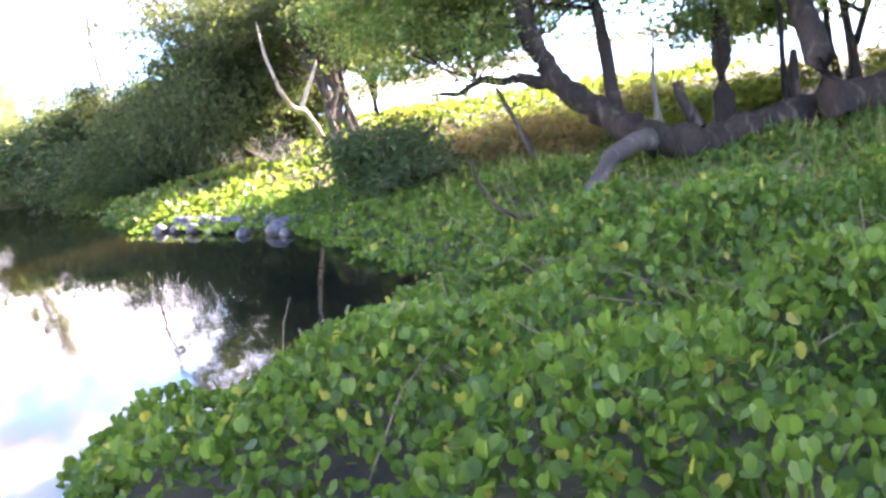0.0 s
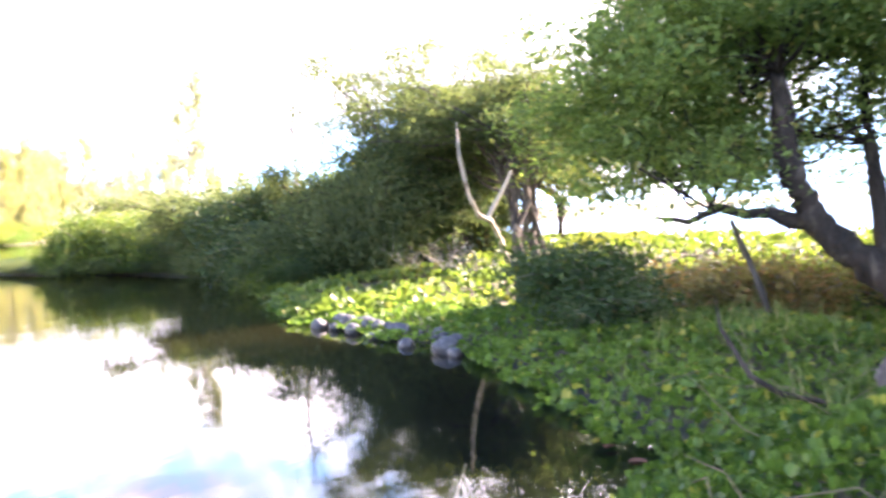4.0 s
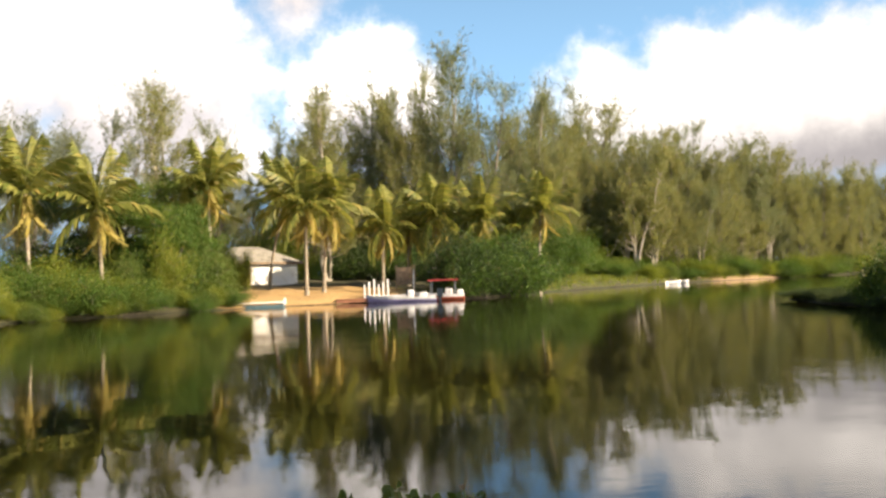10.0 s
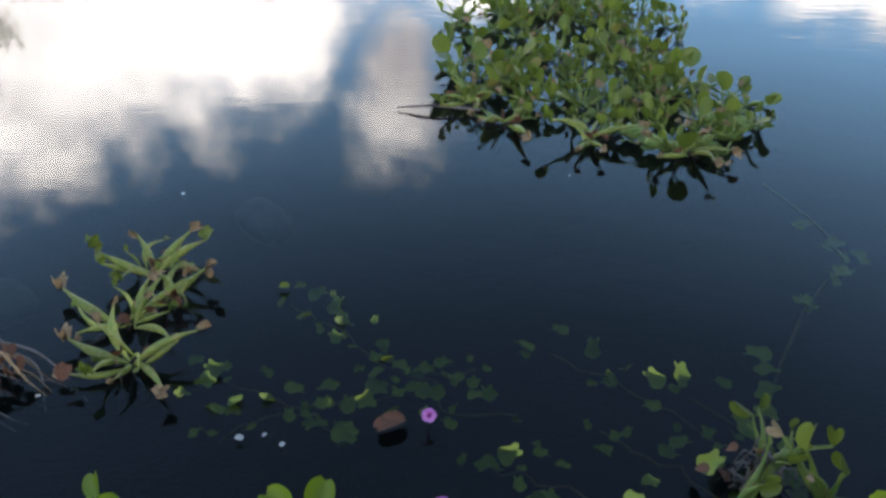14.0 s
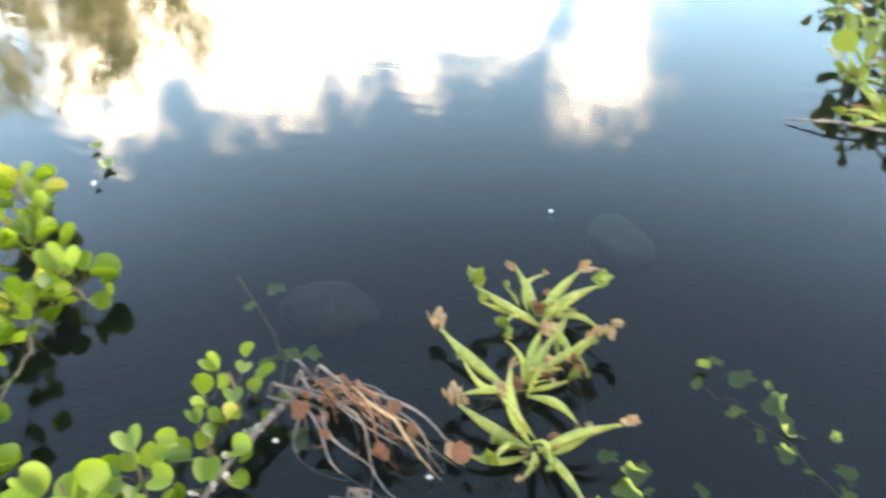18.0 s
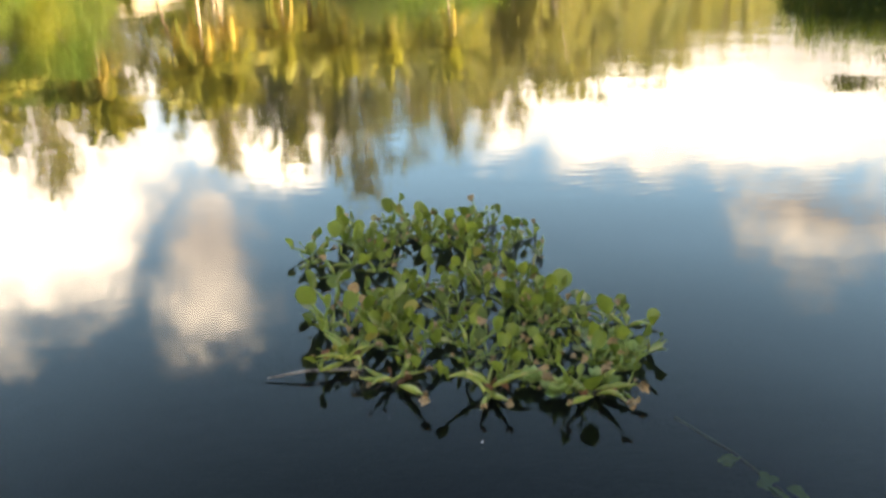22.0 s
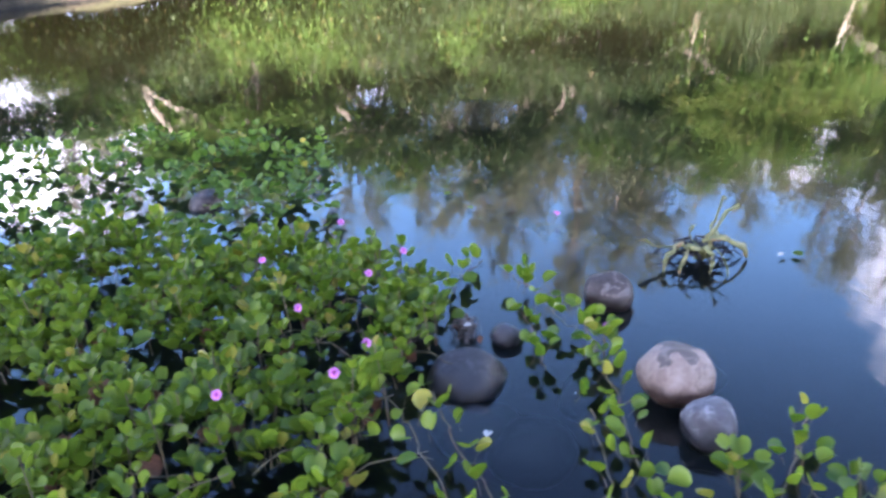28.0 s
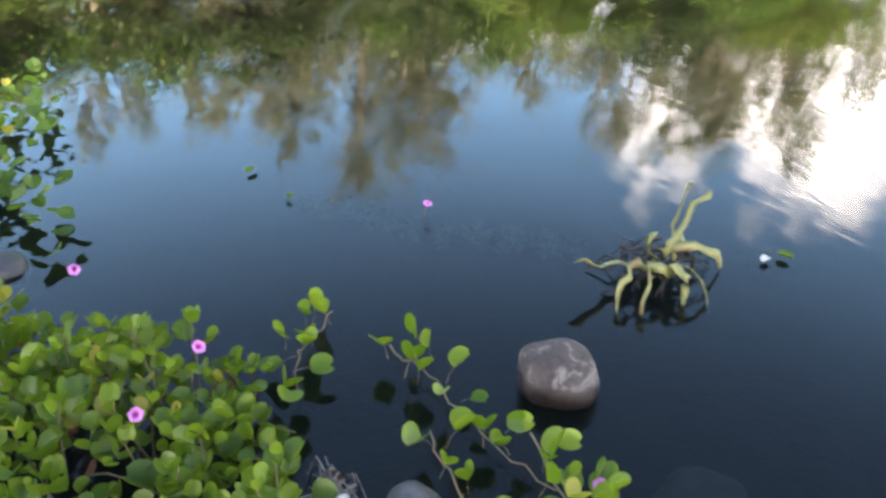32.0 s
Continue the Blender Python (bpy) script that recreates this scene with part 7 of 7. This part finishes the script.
def withered_plant():
    r = np.random.default_rng(8)
    ob = base("withered_water_plant", pose(-4.06, 1.92, 0), "withered yellow strap-leaved water plant with black roots", "water plant")
    ends = [(-0.05, -0.28, 0.16), (0.02, -0.06, 0.2), (-0.02, 0.10, 0.17), (-0.06, 0.16, 0.32), (-0.02, 0.2, 0.30), (0.14, -0.16, 0.02), (0.16, -0.02, 0.03), (0.06, 0.22, 0.05), (0.2, 0.05, 0.02), (0.1, -0.22, 0.03)]
    mat = surface("yellow_strap", (0.20, 0.20, 0.06), (0.33, 0.31, 0.12), 20, 0.5, 0, 0.3, (0.26, 0.15, 0.07))
    for e in ends:
        p = bend((r.normal(0, 0.02), r.normal(0, 0.02), 0.02), e, 0.08 if e[2] < 0.1 else -0.02, 0.012, 9, r)
        p[-2:, 2] -= [0.01, 0.045]
        w = np.array([0.006, 0.009, 0.011, 0.011, 0.009, 0.007, 0.008, 0.011, 0.003]) * r.uniform(0.7, 1.2)
        t9 = np.linspace(0, 8, 17)
        p = np.stack([np.interp(t9, np.arange(9), p[:, c]) for c in range(3)], -1)
        v, q = ribbon(p, np.interp(t9, np.arange(9), w) * 1.5, r)
        child("strap_leaf", mesh_of("strap_leaf", v, q, None, [mat], True), ob)
    for i in range(24):
        a = r.uniform(0, 6.28)
        ln = r.uniform(0.08, 0.27)
        v, q = tube(bend((0, 0, 0.03), (ln * math.cos(a), ln * math.sin(a), r.uniform(-0.02, 0.03)), 0.05, 0.02, 7, r), np.linspace(0.008, 0.003, 7), 5)
        child("root", mesh_of("root", v, q, None, [BLACK_ROOT], True), ob, "wet black root")


withered_plant()
# small floating litter
r0 = np.random.default_rng(70)
for i, (x, y, mat, s, lab) in enumerate(((-0.18, 1.19, PETAL_WHITE, 0.03, "white fallen petal floating"), (-0.12, 1.2, PETAL_WHITE, 0.018, "white fallen petal floating"), (-0.07, 1.19, PETAL_WHITE, 0.02, "white fallen petal floating"), (-0.71, 2.19, PETAL_WHITE, 0.022, "white speck floating on the water"),
                                         (-0.22, 1.74, SUNNY, 0.035, "yellow-green leaf floating on water"), (0.18, 1.29, DEAD, 0.09, "rust-brown dead leaf floating"), (-3.96, 2.28, PETAL_WHITE, 0.06, "pale dry leaf floating"), (-3.93, 2.38, VINE, 0.06, "green vine leaf floating on water"), (-2.94, 0.62, PETAL_WHITE, 0.05, "pale yellow fallen leaf"),
                                         (-5.4, 0.95, VINE, 0.06, "dark green leaf floating on water"), (-5.1, 1.05, VINE, 0.05, "dark green leaf floating on water"), (-0.99, 1.22, PETAL_WHITE, 0.02, "white fallen petal floating"), (-0.68, 1.25, PETAL_WHITE, 0.02, "white fallen petal floating"), (-2.09, 1.98, VINE, 0.07, "green vine leaf floating on water"), (-2.2, 2.05, VINE, 0.05, "green vine leaf floating on water"),
                                         (-2.02, 1.85, PETAL_WHITE, 0.04, "pale dry leaf floating on water"), (-3.6, 0.72, PETAL_WHITE, 0.05, "white dry curled leaf"), (0.55, 2.49, PETAL_WHITE, 0.015, "white speck floating on the water"), (-3.1, 0.98, PETAL_WHITE, 0.018, "white fallen petal floating"), (4.75, 1.62, PETAL_WHITE, 0.10, "pale dry leaf floating at the inlet's head"), (4.62, 1.55, PETAL_WHITE, 0.07, "pale dry leaf floating at the inlet's head"), (4.9, 1.72, DEAD, 0.12, "rust-brown dead leaf floating"), (5.1, 1.95, DEAD, 0.10, "rust-brown dead leaf floating"), (4.45, 1.5, DEAD, 0.10, "rust-brown dead leaf floating"))):
    v, q = round_lobed(0.3)
    s = s * (0.65 if mat is PETAL_WHITE else 0.8)
    ob = new("floating_leaf", mesh_of("floating_leaf", v * [s * r0.uniform(0.6, 1.0), s, s], q, None, [mat], True))
    ob.matrix_basis = pose(x, y, 0.012 if lab.find("curled") < 0 else 0.07, 0, 0, r0.uniform(0, 360))
    tagged(ob, lab, "leaf", "floating litter")


# ---------------------------------------------------------------- the landing on the far bank
def box(bm, x0, x1, y0, y1, z0, z1):
    m = Matrix.Translation(((x0 + x1) / 2, (y0 + y1) / 2, (z0 + z1) / 2)) @ Matrix.Diagonal((x1 - x0, y1 - y0, z1 - z0, 1))
    bmesh.ops.create_cube(bm, size=1, matrix=m)


def boxes(*dims, soft=0.01):
    bm = bmesh.new()
    for d in dims:
        box(bm, *d)
    if soft:
        bmesh.ops.bevel(bm, geom=list(bm.edges), offset=soft, segments=1, affect="EDGES")
    return bm


def house():
    zg = 1.2
    ob = base("boathouse", pose(-14.6, 62.5, zg - 0.25, 0, 0, 32), "small white-plastered boathouse with a grey hipped roof", "house")
    w, d, h = 3.2, 2.4, 2.0
    part("wall", boxes((-w, w, -d, -d + 0.2, -0.3, h), (-w, w, d - 0.2, d, -0.3, h), (-w, -w + 0.2, -d + 0.2, d - 0.2, -0.3, h), (w - 0.2, w, -d + 0.2, d - 0.2, -0.3, h)), PLASTER, ob)
    bm = bmesh.new()
    e, top = 0.35, 1.25
    c = [bm.verts.new(p) for p in ((-w - e, -d - e, h - 0.05), (w + e, -d - e, h - 0.05), (w + e, d + e, h - 0.05), (-w - e, d + e, h - 0.05), (-w + 2.2, 0, h + top), (w - 2.2, 0, h + top))]
    b = [bm.verts.new(p) for p in ((-w - e, -d - e, h - 0.17), (w + e, -d - e, h - 0.17), (w + e, d + e, h - 0.17), (-w - e, d + e, h - 0.17))]
    for f in ((c[0], c[1], c[5], c[4]), (c[2], c[3], c[4], c[5]), (c[1], c[2], c[5]), (c[3], c[0], c[4]), (b[3], b[2], b[1], b[0])):
        bm.faces.new(f)
    for i in range(4):
        bm.faces.new((c[(i + 1) % 4], c[i], b[i], b[(i + 1) % 4]))
    part("roof", bm, ROOFING, ob)
    part("fascia", boxes((-w - e, w + e, -d - e - 0.03, -d - e - 0.003, h - 0.2, h - 0.03), (w + e + 0.003, w + e + 0.03, -d - e, d + e, h - 0.2, h - 0.03)), WOOD, ob)
    for x in (-2.6,):
        win = part("window", boxes((x, x + 0.9, -d - 0.04, -d - 0.003, 0.8, 1.6)), WOOD, ob)
        part("pane", boxes((x + 0.08, x + 0.82, -d - 0.06, -d - 0.045, 0.88, 1.52), soft=0), DARK_GLASS, win)
    part("door", boxes((-1.2, -0.5, -d - 0.05, -d - 0.003, -0.1, 1.75)), WOOD, ob, "brown wooden plank door")
    lw = base("garden_wall", pose(-15.2, 57.4, zland(-15.2, 57.4)), "low sunlit white wall in front of the boathouse", "wall")
    for i in range(6):
        part("block", boxes((-1.6 + i * 0.55, -1.1 + i * 0.55, -0.12, 0.12, -0.2, 0.55 + 0.25 * (i % 2)), soft=0.05), PLASTER, lw)


def hull(length, beam, depth, mats, parent, name="hull"):
    """A boat's hull lofted from sections, with a deck edge."""
    n, k = 15, 9
    v = []
    for i in range(n):
        t = i / (n - 1)
        w = beam / 2 * (1 - max(0, (t - 0.55) / 0.45) ** 2.2) * (0.86 + 0.14 * min(1, t * 4))
        sheer = depth * (0.82 + 0.35 * t ** 2.4)
        keel = depth * 0.35 * max(0, (t - 0.7) / 0.3) ** 2
        for j in range(k):
            a = (j / (k - 1) - 0.5) * math.pi
            f = abs(math.sin(a)) ** 0.55 * (1 if a > 0 else -1)
            v.append((t * length, w * f, keel + (sheer - keel) * (1 - math.cos(a)) ** 0.9))
    q = [(i * k + j, i * k + j + 1, (i + 1) * k + j + 1, (i + 1) * k + j) for i in range(n - 1) for j in range(k - 1)]
    idx = [0 if j in (0, k - 2) else 1 for i in range(n - 1) for j in range(k - 1)]
    me = mesh_of(name, v, q, None, mats, True, idx)
    ob = child(name, me, parent)
    return ob


def boats():
    a = base("speedboat", pose(0.35, 46.4, -0.12, 0, 0, 178), "white speedboat with a violet hull moored at the landing", "boat")
    hull(4.2, 1.6, 0.5, [PAINT_WHITE, HULL_VIOLET], a)
    part("deck", boxes((1.8, 3.1, -0.52, 0.52, 0.48, 0.54), (0.1, 0.5, -0.62, 0.62, 0.40, 0.48)), PAINT_WHITE, a)
    part("windscreen", boxes((1.7, 1.76, -0.5, 0.5, 0.5, 0.8)), DARK_GLASS, a)
    part("console", boxes((1.35, 1.7, -0.35, 0.35, 0.3, 0.8), soft=0.05), PAINT_WHITE, a, "raised white console")
    part("seat", boxes((0.6, 1.0, -0.5, 0.5, 0.3, 0.65), soft=0.05), PAINT_WHITE, a)
    part("outboard_motor", boxes((-0.35, 0.0, -0.15, 0.15, 0.35, 0.85), (-0.25, -0.1, -0.06, 0.06, -0.2, 0.4), soft=0.03), DARK_GLASS, a, "dark outboard motor")
    part("mast", boxes((1.3, 1.36, 0.1, 0.16, 0.8, 2.0)), METAL, a)
    b = base("canopied_boat", pose(1.95, 47.3, -0.1, 0, 0, 176), "red and white motorboat under a dark red canvas awning", "boat")
    hull(3.2, 1.5, 0.55, [PAINT_WHITE, HULL_RED], b)
    for x in (0.5, 1.9):
        for y in (-0.6, 0.56):
            part("awning_post", boxes((x, x + 0.04, y, y + 0.04, 0.4, 1.25)), METAL, b)
    part("awning", boxes((0.35, 2.1, -0.75, 0.75, 1.25, 1.32), soft=0.02), CANVAS_RED, b, "dark red canvas awning")
    part("seat", boxes((0.7, 1.1, -0.5, 0.5, 0.4, 0.8), soft=0.06), PAINT_WHITE, b)
    part("engine_cover", boxes((0.05, 0.4, -0.4, 0.4, 0.3, 0.72), soft=0.06), PAINT_WHITE, b)
    p = base("pontoon", pose(-9.6, 44.1, 0.0, 0, 0, 8), "low teal pontoon with white end rails", "pontoon")
    part("float", boxes((-1.5, 1.5, -0.5, 0.5, -0.15, 0.14), soft=0.04), PAINT_TEAL, p)
    for i in range(10):
        part("plank", boxes((-1.5 + i * 0.3, -1.22 + i * 0.3, -0.52, 0.52, 0.143, 0.18)), WOOD if i % 3 else PAINT_TEAL, p)
    for x in (-1.55, 1.47):
        part("rail", boxes((x, x + 0.08, -0.5, -0.42, 0.1, 0.45), (x, x + 0.08, 0.42, 0.5, 0.1, 0.45), (x, x + 0.08, -0.5, 0.5, 0.42, 0.5)), PAINT_WHITE, p)
    part("edge_rail", boxes((-1.5, 1.5, -0.53, -0.505, 0.24, 0.32)), PAINT_WHITE, p)
    j = base("jetty", pose(-3.9, 46.9, 0, 0, 0, 12), "red-brown timber jetty with white mooring posts", "jetty")
    for i in range(14):
        part("plank", boxes((-1.7 + i * 0.25, -1.48 + i * 0.25, -0.55, 0.55, 0.2, 0.26)), WOOD_RED, j)
    part("beam", boxes((-1.7, 1.8, -0.5, -0.38, 0.05, 0.2), (-1.7, 1.8, 0.38, 0.5, 0.05, 0.2)), WOOD_RED, j)
    part("pile", boxes((-1.6, -1.45, -0.5, -0.35, -0.8, 0.1), (0.2, 0.35, -0.5, -0.35, -0.8, 0.1), (1.5, 1.65, -0.5, -0.35, -0.8, 0.1)), WOOD, j)
    for i, x in enumerate((0.0, 0.28, 0.58, 0.85, 1.12, 1.4)):
        post = part("mooring_post", boxes((x, x + 0.1, 0.5, 0.6, -0.5, 1.05 + 0.15 * (i % 3))), PAINT_WHITE, j, "white mooring post")
    s = base("notice_frame", pose(-1.7, 51.5, zland(-1.7, 51.5)), "grey board on wooden posts by the landing", "board")
    part("board", boxes((-0.6, 0.6, -0.03, 0.03, 0.5, 1.6)), WOOD, s)
    for x in (-0.62, 0.55):
        part("post", boxes((x, x + 0.08, -0.06, -0.035, -0.2, 1.75)), WOOD, s)
    be = base("bench", pose(8.2, 60.8, zland(8.2, 60.8), 0, 0, -20), "weathered wooden bench on the grassy bank", "bench")
    part("seat", boxes((-0.8, 0.8, -0.2, 0.2, 0.4, 0.46)), WOOD, be)
    part("backrest", boxes((-0.8, 0.8, 0.2, 0.25, 0.6, 0.85)), WOOD, be)
    for x in (-0.7, 0.62):
        part("leg", boxes((x, x + 0.08, -0.18, 0.19, -0.1, 0.4)), WOOD, be)
    for x, y, yaw in ((22.0, 76.2, 15), (23.9, 78.4, -10)):
        dgy = base("dinghy", pose(x, y, -0.05, 0, 0, yaw), "small white dinghy at the grassy shore", "boat", "dinghies")
        hull(1.5 if yaw > 0 else 0.8, 0.65, 0.35, [PAINT_WHITE, PAINT_WHITE], dgy)


house()
boats()

# driftwood and roots along the red bank
for i, (x, y, s) in enumerate(((-25.6, 11.3, 1.0), (-24.6, 13.6, 0.8), (-26.2, 9.8, 0.9), (-21.9, 24.2, 1.0), (-24.9, 12.6, 0.7), (-21.3, 30.2, 0.9), (-26.9, 8.2, 1.0), (-23.2, 16.6, 0.8), (-27.4, 6.8, 0.8))):
    r1 = np.random.default_rng(900 + i)
    ob = base("driftwood", pose(x, y, max(zland(x, y), 0.0)), "bleached dead branch leaning at the red bank", "driftwood", "driftwood on the bank")
    for k in range(5):
        e = np.array([r1.uniform(0.1, 1.1), r1.uniform(-0.9, 0.5), r1.uniform(-0.1, 0.9)]) * s
        v, q = tube(bend((-0.3 * s, 0, 0.05), e, 0.15, 0.05, 6, r1), np.linspace(0.05, 0.012, 6), 5)
        child("branch", mesh_of("branch", v, q, None, [BARK_PALE], True), ob)


# broken clods of red earth along the undercut left bank, with roots hanging out of them
CLOD = surface("red_clod", (0.11, 0.055, 0.034), (0.26, 0.145, 0.088), 3.5, 0.95, 0, 0.8, (0.05, 0.03, 0.02))
edge = [(-27.6, 7.0), (-25, 12.4), (-22.8, 17.3), (-20.5, 22.5), (-19.7, 25.4), (-18.4, 31.0)]
for i in range(16):
    r1 = np.random.default_rng(950 + i)
    t = (i + r1.uniform(0.1, 0.9)) / 16 * (len(edge) - 1)
    x, y = (float(np.interp(t, np.arange(len(edge)), [p[c] for p in edge])) for c in (0, 1))
    x -= r1.uniform(0.05, 0.55)
    ob = base("earth_clod", pose(x, y, max(zland(x, y), 0.0) - 0.03, 0, 0, r1.uniform(55, 80)), "broken clod of red earth at the water's edge", "earth clod", "earth clods of the bank")
    bm = bmesh.new()
    bmesh.ops.create_icosphere(bm, subdivisions=3, radius=1.0)
    sx, sy, sz = r1.uniform(0.3, 0.9), r1.uniform(0.2, 0.42), r1.uniform(0.10, 0.26)
    k1, k2 = r1.uniform(0, 6.28, 3), r1.uniform(2.2, 4.6, 3)
    for v in bm.verts:
        c = v.co
        w = 1 + 0.20 * math.sin(c.x * k2[0] + k1[0]) * math.sin(c.z * k2[1] + k1[1]) + 0.12 * math.sin(c.y * k2[2] * 2 + c.x * 5 + k1[2])
        v.co = (c.x * sx * w, c.y * sy * w, c.z * sz * w + 0.05 * math.sin(c.x * 6 + k1[0]))
    part("clod", bm, CLOD, ob, smooth=True)
    for k in range(4):
        a = r1.uniform(-sx, sx)
        e = (a + r1.normal(0, 0.15), -sy - r1.uniform(0.05, 0.3), -sz * 0.6 - 0.1)
        v, q = tube(bend((a, -sy * 0.4, sz * 0.7), e, 0.12, 0.03, 6, r1), np.linspace(0.022, 0.008, 6), 5)
        child("root", mesh_of("root", v, q, None, [BARK_PALE if k % 2 else ROOT], True), ob, "bare root hanging out of the bank")
